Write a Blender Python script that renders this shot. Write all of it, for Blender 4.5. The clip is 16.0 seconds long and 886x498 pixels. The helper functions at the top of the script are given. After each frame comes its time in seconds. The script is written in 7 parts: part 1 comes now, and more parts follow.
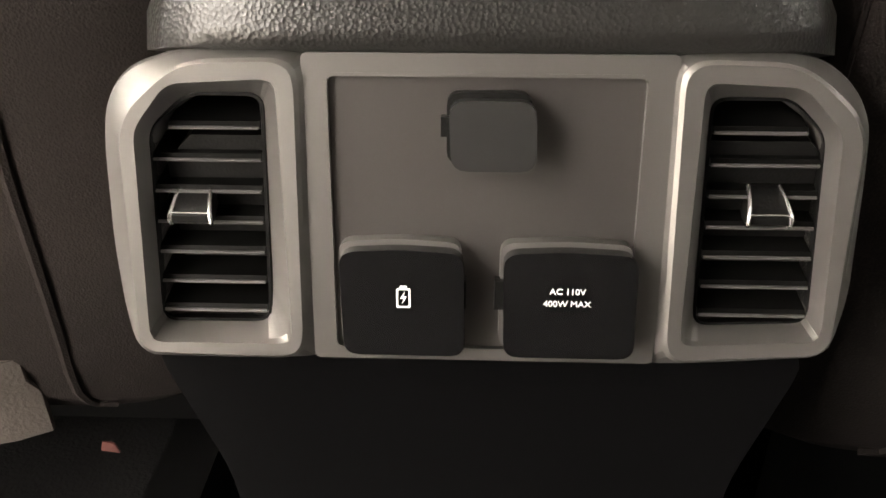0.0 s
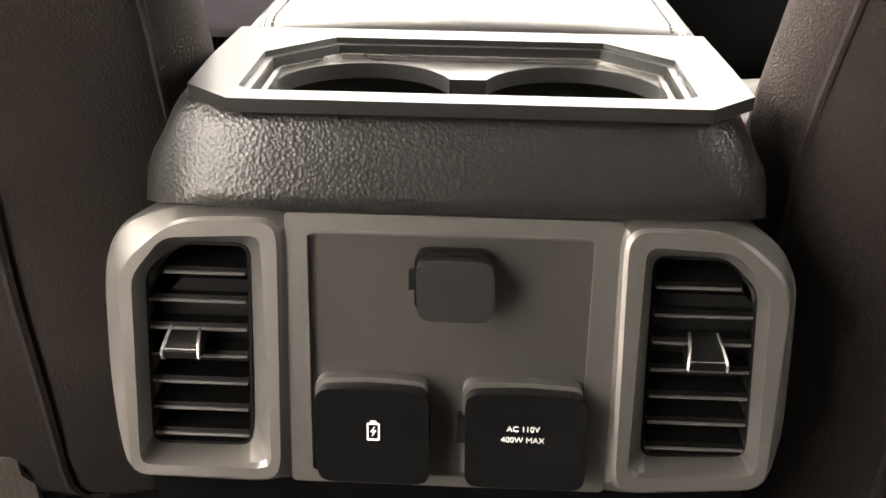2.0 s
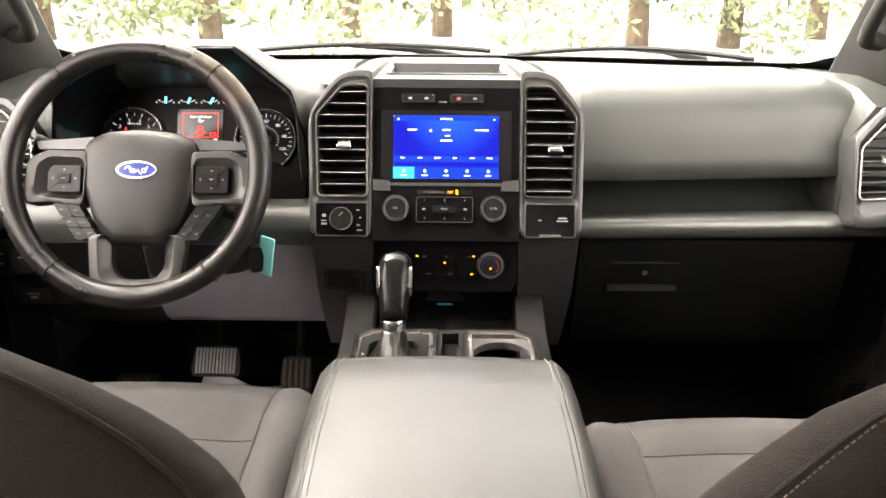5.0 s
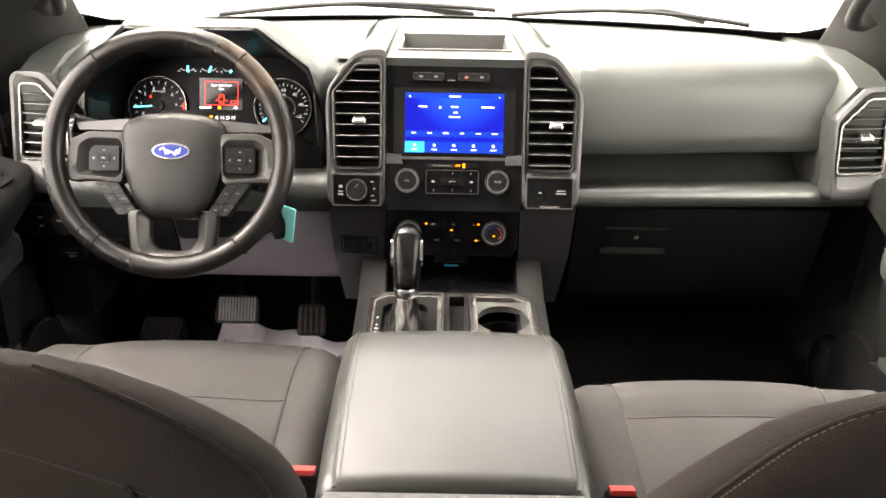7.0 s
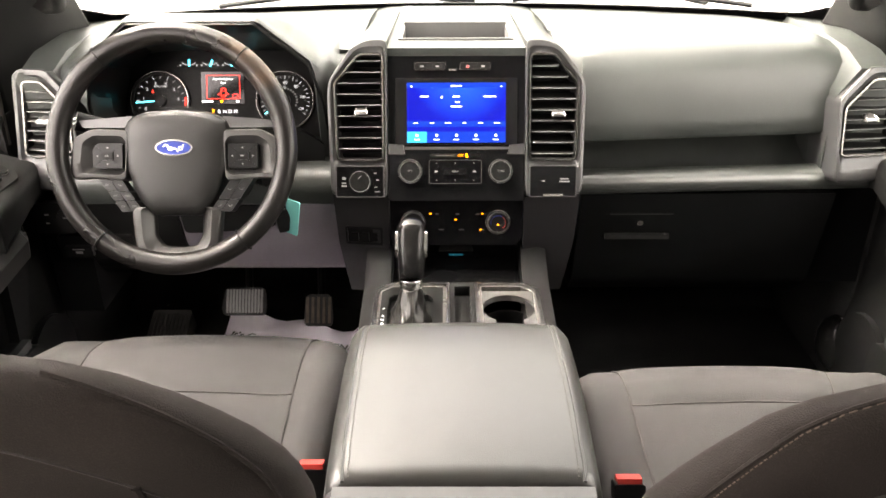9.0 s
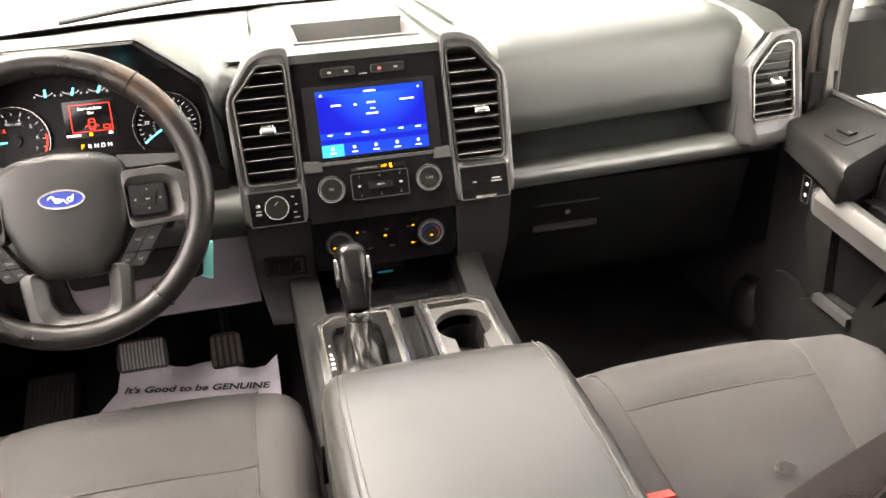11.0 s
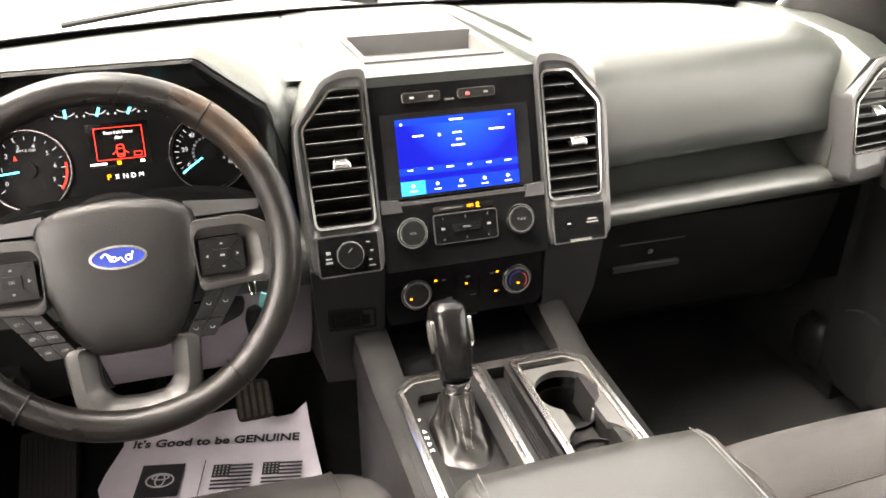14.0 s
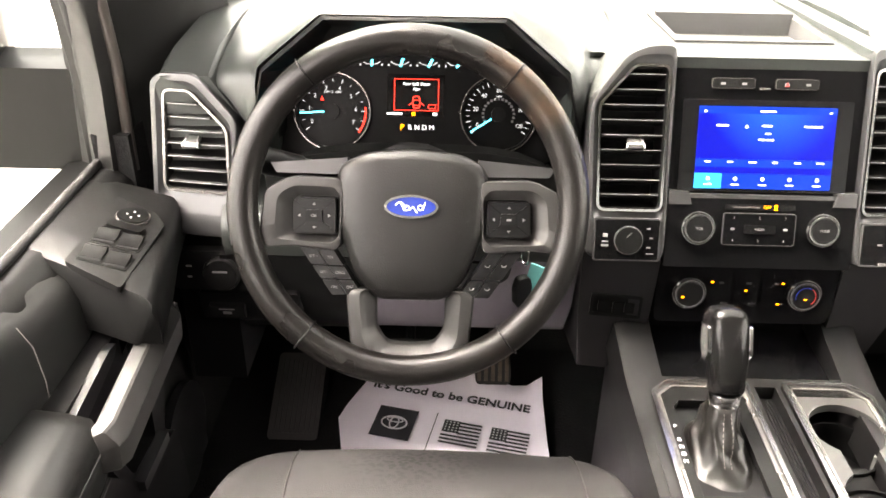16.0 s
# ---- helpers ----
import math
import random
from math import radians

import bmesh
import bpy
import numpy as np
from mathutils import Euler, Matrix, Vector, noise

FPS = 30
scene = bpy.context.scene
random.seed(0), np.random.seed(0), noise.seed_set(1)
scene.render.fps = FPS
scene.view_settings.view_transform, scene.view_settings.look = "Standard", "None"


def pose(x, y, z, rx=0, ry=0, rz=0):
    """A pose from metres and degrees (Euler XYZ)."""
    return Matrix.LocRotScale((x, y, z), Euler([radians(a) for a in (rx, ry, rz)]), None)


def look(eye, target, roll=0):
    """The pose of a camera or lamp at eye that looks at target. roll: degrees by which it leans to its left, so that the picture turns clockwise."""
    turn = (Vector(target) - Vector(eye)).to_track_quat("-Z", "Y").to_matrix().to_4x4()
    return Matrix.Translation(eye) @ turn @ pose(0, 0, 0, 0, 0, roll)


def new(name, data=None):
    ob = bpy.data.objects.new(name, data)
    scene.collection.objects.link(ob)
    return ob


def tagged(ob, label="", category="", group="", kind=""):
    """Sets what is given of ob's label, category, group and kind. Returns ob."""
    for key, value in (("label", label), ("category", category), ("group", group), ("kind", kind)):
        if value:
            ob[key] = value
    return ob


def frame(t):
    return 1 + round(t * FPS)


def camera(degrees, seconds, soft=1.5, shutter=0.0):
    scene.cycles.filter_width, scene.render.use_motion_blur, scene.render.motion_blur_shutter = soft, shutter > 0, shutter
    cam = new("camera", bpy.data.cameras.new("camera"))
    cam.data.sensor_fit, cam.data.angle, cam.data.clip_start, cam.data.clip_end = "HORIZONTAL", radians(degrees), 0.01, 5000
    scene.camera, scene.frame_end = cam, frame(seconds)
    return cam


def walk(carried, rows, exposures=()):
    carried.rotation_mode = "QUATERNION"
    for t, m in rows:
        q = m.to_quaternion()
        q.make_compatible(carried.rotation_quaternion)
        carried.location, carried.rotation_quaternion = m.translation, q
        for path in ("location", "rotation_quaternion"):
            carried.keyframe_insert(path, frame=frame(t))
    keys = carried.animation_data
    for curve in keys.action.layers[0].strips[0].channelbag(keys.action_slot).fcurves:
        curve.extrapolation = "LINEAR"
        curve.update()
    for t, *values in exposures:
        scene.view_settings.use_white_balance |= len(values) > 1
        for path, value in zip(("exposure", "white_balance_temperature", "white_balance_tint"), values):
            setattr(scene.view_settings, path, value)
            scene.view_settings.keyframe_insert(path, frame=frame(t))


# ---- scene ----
cam = camera(56.7, 16.0, soft=1.6)
PATH = [
    (0, (-0.01, 0.013, 0.548), (-0.078, 1.741, -0.457), -0.2),
    (0.5, (0.001, 0.011, 0.552), (-0.093, 1.756, -0.42), -0.5),
    (1, (0.006, 0.01, 0.555), (-0.081, 1.747, -0.433), -0.2),
    (1.5, (0.007, 0.007, 0.564), (-0.093, 1.74, -0.428), -0.2),
    (2, (0.004, 0.004, 0.603), (-0.063, 1.785, -0.305), 0.8),
    (2.3, (0.003, 0.007, 0.614), (-0.023, 1.885, -0.072), 0.9),
    (2.5, (0.001, 0.004, 0.638), (-0.003, 1.902, 0.007), 1.3),
    (2.6, (0.002, 0.004, 0.648), (-0.001, 1.908, 0.036), 1.1),
    (3, (0.006, -0.016, 0.706), (-0.010, 1.901, 0.131), 0.5),
    (3.5, (0.004, -0.03, 0.774), (-0.005, 1.887, 0.207), 0.7),
    (4, (0.002, -0.045, 0.822), (-0.005, 1.873, 0.256), 0.5),
    (6.3, (-0.007, -0.135, 1.046), (0.001, 1.689, 0.225), 0.8),
    (6.5, (-0.009, -0.144, 1.052), (-0.001, 1.677, 0.224), 1.0),
    (7, (-0.02, -0.151, 1.062), (-0.014, 1.657, 0.206), 1.1),
    (7.5, (-0.008, -0.161, 1.071), (-0.033, 1.637, 0.195), 0.7),
    (8, (-0.005, -0.161, 1.072), (-0.036, 1.635, 0.192), 0.0),
    (10.3, (-0.082, -0.081, 1.079), (0.043, 1.69, 0.159), -1.0),
    (10.5, (-0.101, -0.064, 1.079), (0.08, 1.701, 0.156), -1.4),
    (11, (-0.164, -0.01, 1.071), (0.212, 1.718, 0.138), -2.4),
    (11.5, (-0.21, 0.047, 1.052), (0.405, 1.705, 0.118), -2.1),
    (12, (-0.242, 0.083, 1.043), (0.499, 1.686, 0.104), -2.7),
    (12.5, (-0.249, 0.1, 1.037), (0.552, 1.683, 0.113), -3.3),
    (13, (-0.257, 0.122, 1.038), (0.561, 1.693, 0.109), -2.4),
    (13.5, (-0.28, 0.172, 1.045), (0.469, 1.778, 0.118), -1.0),
    (14, (-0.328, 0.226, 1.068), (0.19, 1.909, 0.118), 0.2),
    (14.5, (-0.381, 0.25, 1.068), (-0.118, 1.98, 0.098), 0.3),
    (15, (-0.382, 0.258, 1.061), (-0.303, 1.997, 0.076), 1.1),
    (15.5, (-0.383, 0.262, 1.057), (-0.372, 1.997, 0.063), 1.4),
    (16, (-0.384, 0.265, 1.054), (-0.411, 1.993, 0.047), 0.9),
]
walk(cam, [(t, look(eye, target, roll)) for t, eye, target, roll in PATH],
     exposures=[(0.0, 5.02, 7650, 13), (1.7, 4.88, 7650, 13), (2.4, 4.56, 7500, 13), (3.0, 4.42, 7450, 14), (3.6, 4.09, 7450, 14), (7.0, 4.00, 7450, 14), (10.5, 4.05, 7450, 14), (12.5, 4.02, 7400, 14), (16.0, 4.26, 7400, 14)])

# ---- world and light ----
world = bpy.data.worlds.new("sky")
scene.world = world
world.use_nodes = True
wn = world.node_tree.nodes
sky = wn.new("ShaderNodeTexSky")
sky.sky_type = 'NISHITA'
sky.sun_disc = False
sky.sun_elevation = radians(60)
sky.sun_rotation = radians(289)
sky.dust_density = 3.0
wn["Background"].inputs[1].default_value = 0.15
haze = wn.new("ShaderNodeHueSaturation")
haze.inputs["Saturation"].default_value = 0.10
world.node_tree.links.new(sky.outputs[0], haze.inputs["Color"])
world.node_tree.links.new(haze.outputs[0], wn["Background"].inputs[0])
sun = new("sun", bpy.data.lights.new("sun", 'SUN'))
sun.data.energy = 1.5
sun.data.angle = radians(50)
sun.data.color = (1.0, 0.96, 0.925)
sun.matrix_world = look((-2.729, 0.940, 5.0), (0, 0, 0))

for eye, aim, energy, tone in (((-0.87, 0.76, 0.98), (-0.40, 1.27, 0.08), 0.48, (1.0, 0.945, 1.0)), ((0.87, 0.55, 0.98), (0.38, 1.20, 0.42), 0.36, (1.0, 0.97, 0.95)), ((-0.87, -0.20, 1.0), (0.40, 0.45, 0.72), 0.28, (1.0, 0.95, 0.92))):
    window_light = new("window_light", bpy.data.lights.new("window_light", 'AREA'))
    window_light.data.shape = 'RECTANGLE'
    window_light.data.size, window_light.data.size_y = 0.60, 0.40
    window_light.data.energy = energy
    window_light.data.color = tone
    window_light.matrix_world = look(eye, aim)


# ---- materials ----
def mat(name, color, rough=0.5, metal=0.0, grain=0.0, grain_size=0.002, vary=0.12, blotch=0.15, spec=0.5, voronoi=False, coat=0.0, wear=None):
    """A node material with colour variation at two scales and fine relief; sizes in metres."""
    m = bpy.data.materials.new(name)
    m.use_nodes = True
    nt = m.node_tree
    b = nt.nodes["Principled BSDF"]
    b.inputs["Metallic"].default_value = metal
    b.inputs["Specular IOR Level"].default_value = spec
    b.inputs["Coat Weight"].default_value = coat
    co = nt.nodes.new("ShaderNodeTexCoord")
    big = nt.nodes.new("ShaderNodeTexNoise")
    big.inputs["Scale"].default_value = 1 / blotch
    big.inputs["Detail"].default_value = 4
    nt.links.new(co.outputs["Object"], big.inputs["Vector"])
    small = nt.nodes.new("ShaderNodeTexVoronoi" if voronoi else "ShaderNodeTexNoise")
    small.inputs["Scale"].default_value = 1 / grain_size
    nt.links.new(co.outputs["Object"], small.inputs["Vector"])
    out = small.outputs["Distance" if voronoi else 0]
    ramp = nt.nodes.new("ShaderNodeMapRange")
    ramp.inputs["From Min"].default_value, ramp.inputs["From Max"].default_value = 0.3, 0.7
    ramp.inputs["To Min"].default_value, ramp.inputs["To Max"].default_value = 1 - vary, 1 + vary
    nt.links.new(big.outputs[0], ramp.inputs["Value"])
    fine = nt.nodes.new("ShaderNodeMapRange")
    fine.inputs["To Min"].default_value, fine.inputs["To Max"].default_value = 1 - vary, 1 + vary
    nt.links.new(out, fine.inputs["Value"])
    mul = nt.nodes.new("ShaderNodeMath")
    mul.operation = 'MULTIPLY'
    nt.links.new(ramp.outputs[0], mul.inputs[0])
    nt.links.new(fine.outputs[0], mul.inputs[1])
    mix = nt.nodes.new("ShaderNodeVectorMath")
    mix.operation = 'SCALE'
    mix.inputs[0].default_value = color
    nt.links.new(mul.outputs[0], mix.inputs["Scale"])
    nt.links.new(mix.outputs[0], b.inputs["Base Color"])
    rr = nt.nodes.new("ShaderNodeMapRange")
    rr.inputs["To Min"].default_value, rr.inputs["To Max"].default_value = max(rough - 0.08, 0.02), min(rough + 0.08, 1)
    nt.links.new(big.outputs[0], rr.inputs["Value"])
    nt.links.new(rr.outputs[0], b.inputs["Roughness"])
    if grain:
        bump = nt.nodes.new("ShaderNodeBump")
        bump.inputs["Strength"].default_value = grain
        bump.inputs["Distance"].default_value = grain_size * 0.3
        nt.links.new(out, bump.inputs["Height"])
        nt.links.new(bump.outputs[0], b.inputs["Normal"])
    return m


GLOW = 0.2


def glow(name, color, strength):
    m = bpy.data.materials.new(name)
    m.use_nodes = True
    b = m.node_tree.nodes["Principled BSDF"]
    b.inputs["Base Color"].default_value = (*[c * 0.02 for c in color], 1)
    b.inputs["Emission Color"].default_value = (*color, 1)
    b.inputs["Emission Strength"].default_value = strength * GLOW
    b.inputs["Roughness"].default_value = 0.3
    b.inputs["Specular IOR Level"].default_value = 0.1
    return m


STACK = mat("piano black panel", (0.0025, 0.0025, 0.0027), 0.25, vary=0.06, spec=0.04)
BLACK = mat("black plastic", (0.0045, 0.0045, 0.0046), 0.40, grain=0.25, grain_size=0.0012, spec=0.1)
DASH = mat("grained dash plastic", (0.0200, 0.0225, 0.0208), 0.40, grain=0.35, grain_size=0.0016, voronoi=True, spec=0.40)
LEDGE = mat("satin shelf plastic", (0.0215, 0.0235, 0.0220), 0.34, grain=0.15, grain_size=0.0012, voronoi=True, spec=0.72)
WING = mat("grey stack side plastic", (0.0085, 0.0078, 0.0084), 0.45, grain=0.3, grain_size=0.0016, voronoi=True, spec=0.25)
# dash plastic paled to lilac, the light on it put into the colour
LOWER_LIT = mat("lower dash plastic, lit tone", (0.118, 0.104, 0.121), 0.6, grain=0.4, grain_size=0.0018, voronoi=True, spec=0.3)
DARK = mat("charcoal plastic", (0.0050, 0.0050, 0.0049), 0.38, grain=0.25, grain_size=0.0015, voronoi=True, spec=0.12)
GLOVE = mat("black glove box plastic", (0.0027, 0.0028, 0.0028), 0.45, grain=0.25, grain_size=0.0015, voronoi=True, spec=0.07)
LIDHIDE = mat("fine black lid leather", (0.012, 0.0118, 0.0108), 0.38, grain=0.22, grain_size=0.0013, voronoi=True, spec=0.50)
LEATHER = mat("black console leather", (0.0110, 0.0105, 0.0098), 0.36, grain=0.50, grain_size=0.0018, voronoi=True, spec=0.5)
HUBHIDE = mat("grained airbag cover", (0.0042, 0.0040, 0.0038), 0.38, grain=0.3, grain_size=0.0015, voronoi=True, spec=0.26)
WKEYS = mat("satin black keys", (0.0032, 0.0032, 0.0033), 0.30, grain=0.05, grain_size=0.001, vary=0.06, spec=0.16)
BEZEL = mat("bright satin metal", (0.38, 0.38, 0.385), 0.22, metal=1.0, vary=0.04)
POLISH = mat("polished bright metal", (0.58, 0.58, 0.57), 0.18, metal=1.0, vary=0.03)
TABTRIM = mat("polished tab edging", (0.50, 0.50, 0.49), 0.24, metal=0.9, vary=0.03)
TABFACE = mat("satin tab face", (0.26, 0.26, 0.255), 0.28, metal=0.85, vary=0.03)
RIMTHREAD = mat("dark wheel thread", (0.09, 0.084, 0.078), 0.8)
RIMHIDE = mat("worn wheel leather", (0.0046, 0.0041, 0.0038), 0.30, grain=0.3, grain_size=0.0016, voronoi=True, vary=0.25, spec=0.24)
SILVER = mat("satin grey paint", (0.19, 0.181, 0.174), 0.26, metal=0.75, grain=0.05, grain_size=0.0008, vary=0.05)
GREY = mat("dark satin paint", (0.058, 0.058, 0.0585), 0.36, metal=0.70, grain=0.05, grain_size=0.0008, vary=0.05, spec=0.3)
RPANEL = mat("rear satin paint", (0.085, 0.080, 0.076), 0.30, metal=0.65, grain=0.05, grain_size=0.0008, vary=0.05)
RFRAME = mat("rear light satin paint", (0.122, 0.116, 0.110), 0.42, metal=0.65, grain=0.05, grain_size=0.0008, vary=0.05)
RTRIM = mat("rear tray satin paint", (0.017, 0.0168, 0.0165), 0.33, metal=0.2, grain=0.08, grain_size=0.001, vary=0.06, spec=0.48)
CTRIM = mat("console dark satin paint", (0.0066, 0.0064, 0.0065), 0.40, metal=0.25, grain=0.08, grain_size=0.001, vary=0.06, spec=0.2)
HIDE = mat("black door leather", (0.0062, 0.0062, 0.0060), 0.38, grain=0.16, grain_size=0.0012, voronoi=True, spec=0.30)
WORN = mat("worn rubber", (0.055, 0.040, 0.028), 0.7, grain=0.3, grain_size=0.003, vary=0.4, blotch=0.02)
CHROME = mat("chrome", (0.66, 0.66, 0.65), 0.13, metal=1.0, vary=0.03)
FABRIC = mat("grey seat cloth", (0.0198, 0.0186, 0.0185), 0.9, grain=0.8, grain_size=0.0016, vary=0.12, spec=0.15)
def rubbed(m, spots, colour):
    """Leather worn through to a lighter brown round some points."""
    nt = m.node_tree
    b = nt.nodes["Principled BSDF"]
    co = nt.nodes.new("ShaderNodeTexCoord")
    nz = nt.nodes.new("ShaderNodeTexNoise")
    nz.inputs["Scale"].default_value = 90
    nt.links.new(co.outputs["Object"], nz.inputs["Vector"])
    for centre, radius in spots:
        src = b.inputs["Base Color"].links[0].from_socket
        off = nt.nodes.new("ShaderNodeVectorMath")
        off.operation = 'DISTANCE'
        off.inputs[1].default_value = centre
        nt.links.new(co.outputs["Object"], off.inputs[0])
        fall = nt.nodes.new("ShaderNodeMapRange")
        fall.inputs["From Min"].default_value, fall.inputs["From Max"].default_value = radius, radius * 0.25
        nt.links.new(off.outputs["Value"], fall.inputs["Value"])
        mul = nt.nodes.new("ShaderNodeMath")
        mul.operation = 'MULTIPLY'
        nt.links.new(fall.outputs[0], mul.inputs[0])
        nt.links.new(nz.outputs[0], mul.inputs[1])
        mix = nt.nodes.new("ShaderNodeMix")
        mix.data_type = 'RGBA'
        nt.links.new(mul.outputs[0], mix.inputs["Factor"])
        nt.links.new(src, mix.inputs[6])
        mix.inputs[7].default_value = (*colour, 1)
        nt.links.new(mix.outputs[2], b.inputs["Base Color"])
    return m


rubbed(RIMHIDE, [((-0.312, 1.090, 0.787), 0.034), ((-0.287, 1.075, 0.757), 0.030), ((-0.338, 1.10, 0.805), 0.028)], (0.050, 0.030, 0.018))


def stained(m, centre, radius):
    """Dark water marks in patches round a point of the cloth."""
    nt = m.node_tree
    b = nt.nodes["Principled BSDF"]
    src = b.inputs["Base Color"].links[0].from_socket
    co = nt.nodes.new("ShaderNodeTexCoord")
    off = nt.nodes.new("ShaderNodeVectorMath")
    off.operation = 'DISTANCE'
    off.inputs[1].default_value = centre
    nt.links.new(co.outputs["Object"], off.inputs[0])
    fall = nt.nodes.new("ShaderNodeMapRange")
    fall.inputs["From Min"].default_value, fall.inputs["From Max"].default_value = radius, radius * 0.3
    nt.links.new(off.outputs["Value"], fall.inputs["Value"])
    nz = nt.nodes.new("ShaderNodeTexVoronoi")
    nz.inputs["Scale"].default_value = 150
    nt.links.new(co.outputs["Object"], nz.inputs["Vector"])
    cut = nt.nodes.new("ShaderNodeMapRange")
    cut.inputs["From Min"].default_value, cut.inputs["From Max"].default_value = 0.55, 0.35
    nt.links.new(nz.outputs["Distance"], cut.inputs["Value"])
    mul = nt.nodes.new("ShaderNodeMath")
    mul.operation = 'MULTIPLY'
    nt.links.new(fall.outputs[0], mul.inputs[0])
    nt.links.new(cut.outputs[0], mul.inputs[1])
    dark = nt.nodes.new("ShaderNodeMapRange")
    dark.inputs["To Min"].default_value, dark.inputs["To Max"].default_value = 1.0, 0.38
    nt.links.new(mul.outputs[0], dark.inputs["Value"])
    sc = nt.nodes.new("ShaderNodeVectorMath")
    sc.operation = 'SCALE'
    nt.links.new(src, sc.inputs[0])
    nt.links.new(dark.outputs[0], sc.inputs["Scale"])
    nt.links.new(sc.outputs[0], b.inputs["Base Color"])
    return m


STAINED = stained(mat("grey seat cloth with water marks", (0.0198, 0.0186, 0.0185), 0.9, grain=0.8, grain_size=0.0016, vary=0.12, spec=0.15), (-0.425, 0.965, 0.355), 0.105)
CLOTH = mat("dark seat cloth", (0.0150, 0.0118, 0.0108), 0.9, grain=0.7, grain_size=0.0014, vary=0.30, voronoi=True, spec=0.15)
KNOB = mat("black satin knob", (0.0035, 0.0034, 0.0034), 0.22, grain=0.04, grain_size=0.001, vary=0.06, spec=0.16)
BOOT = mat("soft black boot leather", (0.0050, 0.0046, 0.0043), 0.32, grain=0.15, grain_size=0.0012, voronoi=True, spec=0.32)
SLAT = mat("satin black slat", (0.0030, 0.0030, 0.0029), 0.36, vary=0.05, spec=0.08)
LIP = mat("satin pale edge and glint", (0.085, 0.084, 0.082), 0.30, metal=0.4, vary=0.05)
TRAY = mat("grey rubber tray mat", (0.055, 0.055, 0.054), 0.6, grain=0.3, grain_size=0.002, spec=0.3)
L_DIM = glow("dim lit white", (0.85, 0.9, 0.95), 0.38)
L_FAINT = glow("faint cyan light", (0.02, 0.35, 0.5), 0.07)
TAG = mat("pale grip plastic and lit rib tone", (0.10, 0.10, 0.096), 0.4)
PLATE = mat("silver grey console paint", (0.048, 0.047, 0.046), 0.34, metal=0.5, grain=0.04, grain_size=0.0008, vary=0.05)
HANDLE = mat("satin grey handle paint", (0.0155, 0.0147, 0.0142), 0.5, metal=0.25, grain=0.04, grain_size=0.0008, vary=0.05)
LEVER = mat("dull chrome", (0.035, 0.035, 0.035), 0.42, metal=1.0, vary=0.03)
SEAM = mat("dark sewn seam", (0.016, 0.014, 0.013), 0.9)
THREAD = mat("grey thread", (0.16, 0.15, 0.14), 0.8)
TAN = mat("tan thread", (0.085, 0.060, 0.045), 0.8)
FOOT = mat("ribbed foot rubber", (0.045, 0.043, 0.042), 0.7, grain=0.3, grain_size=0.003, spec=0.2)
STITCH = mat("grey lid thread", (0.055, 0.052, 0.047), 0.8)
CARPET = mat("black carpet", (0.0110, 0.0108, 0.0110), 1.0, grain=1.0, grain_size=0.004, vary=0.4, spec=0.1)
GLOSS = mat("gloss black", (0.004, 0.004, 0.0042), 0.14, vary=0.05, coat=0.15, spec=0.25)
RUBBER = mat("black rubber", (0.018, 0.018, 0.018), 0.7, grain=0.3, grain_size=0.003, spec=0.2)
PAPER = mat("paper", (0.95, 0.90, 0.97), 0.8, vary=0.03, grain=0.1, grain_size=0.004)
INK = mat("printed ink", (0.03, 0.03, 0.035), 0.6)
WHITE = mat("white print", (0.75, 0.75, 0.75), 0.6, vary=0.03)
SPOKE = mat("satin spoke paint", (0.025, 0.0242, 0.0238), 0.38, metal=0.4, grain=0.05, grain_size=0.0008, vary=0.05, spec=0.3)
FRAMEGREY = mat("warm door frame paint", (0.022, 0.0185, 0.016), 0.4, vary=0.1)
PRINT = mat("small grey print", (0.14, 0.14, 0.14), 0.6, vary=0.03)
RED = mat("red plastic", (0.30, 0.025, 0.02), 0.4)
MAROON = mat("dull red cloth", (0.06, 0.014, 0.010), 0.8)
BLUE = mat("blue enamel", (0.008, 0.018, 0.13), 0.35, vary=0.05, coat=0.15, spec=0.2)
TEAL = mat("green card", (0.12, 0.42, 0.40), 0.6)
BRASS = mat("key metal", (0.6, 0.58, 0.5), 0.25, metal=1.0)
LINER = mat("headliner cloth", (0.16, 0.156, 0.15), 0.95, grain=0.5, grain_size=0.003, spec=0.1)
CARPAINT = mat("silver car paint", (0.075, 0.077, 0.075), 0.3, metal=0.3, vary=0.04, coat=0.5)
PILLAR = mat("grey pillar plastic", (0.0060, 0.0059, 0.0056), 0.5, grain=0.3, grain_size=0.0016, voronoi=True, spec=0.3)
BODY = mat("white car paint", (0.72, 0.72, 0.70), 0.25, vary=0.02, coat=0.8)
CONCRETE = mat("pale concrete", (0.5, 0.49, 0.46), 0.9, grain=0.5, grain_size=0.02, vary=0.15, blotch=1.5)
BARK = mat("bark", (0.12, 0.09, 0.065), 0.9, grain=0.8, grain_size=0.03, vary=0.3)
LEAF = mat("leaves", (0.185, 0.215, 0.115), 0.8, vary=0.4, blotch=0.8)
BEIGE = mat("beige carpet scrap", (0.085, 0.074, 0.066), 0.95, grain=0.8, grain_size=0.003, spec=0.1)
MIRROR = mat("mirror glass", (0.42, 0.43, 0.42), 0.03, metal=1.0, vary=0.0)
L_WHITE = glow("lit white", (0.9, 0.95, 1.0), 1.2)
L_CYAN = glow("lit cyan", (0.05, 0.65, 0.85), 2.2)
L_RED = glow("lit red", (1.0, 0.04, 0.025), 1.1)
L_AMBER = glow("lit amber", (1.0, 0.30, 0.008), 1.9)
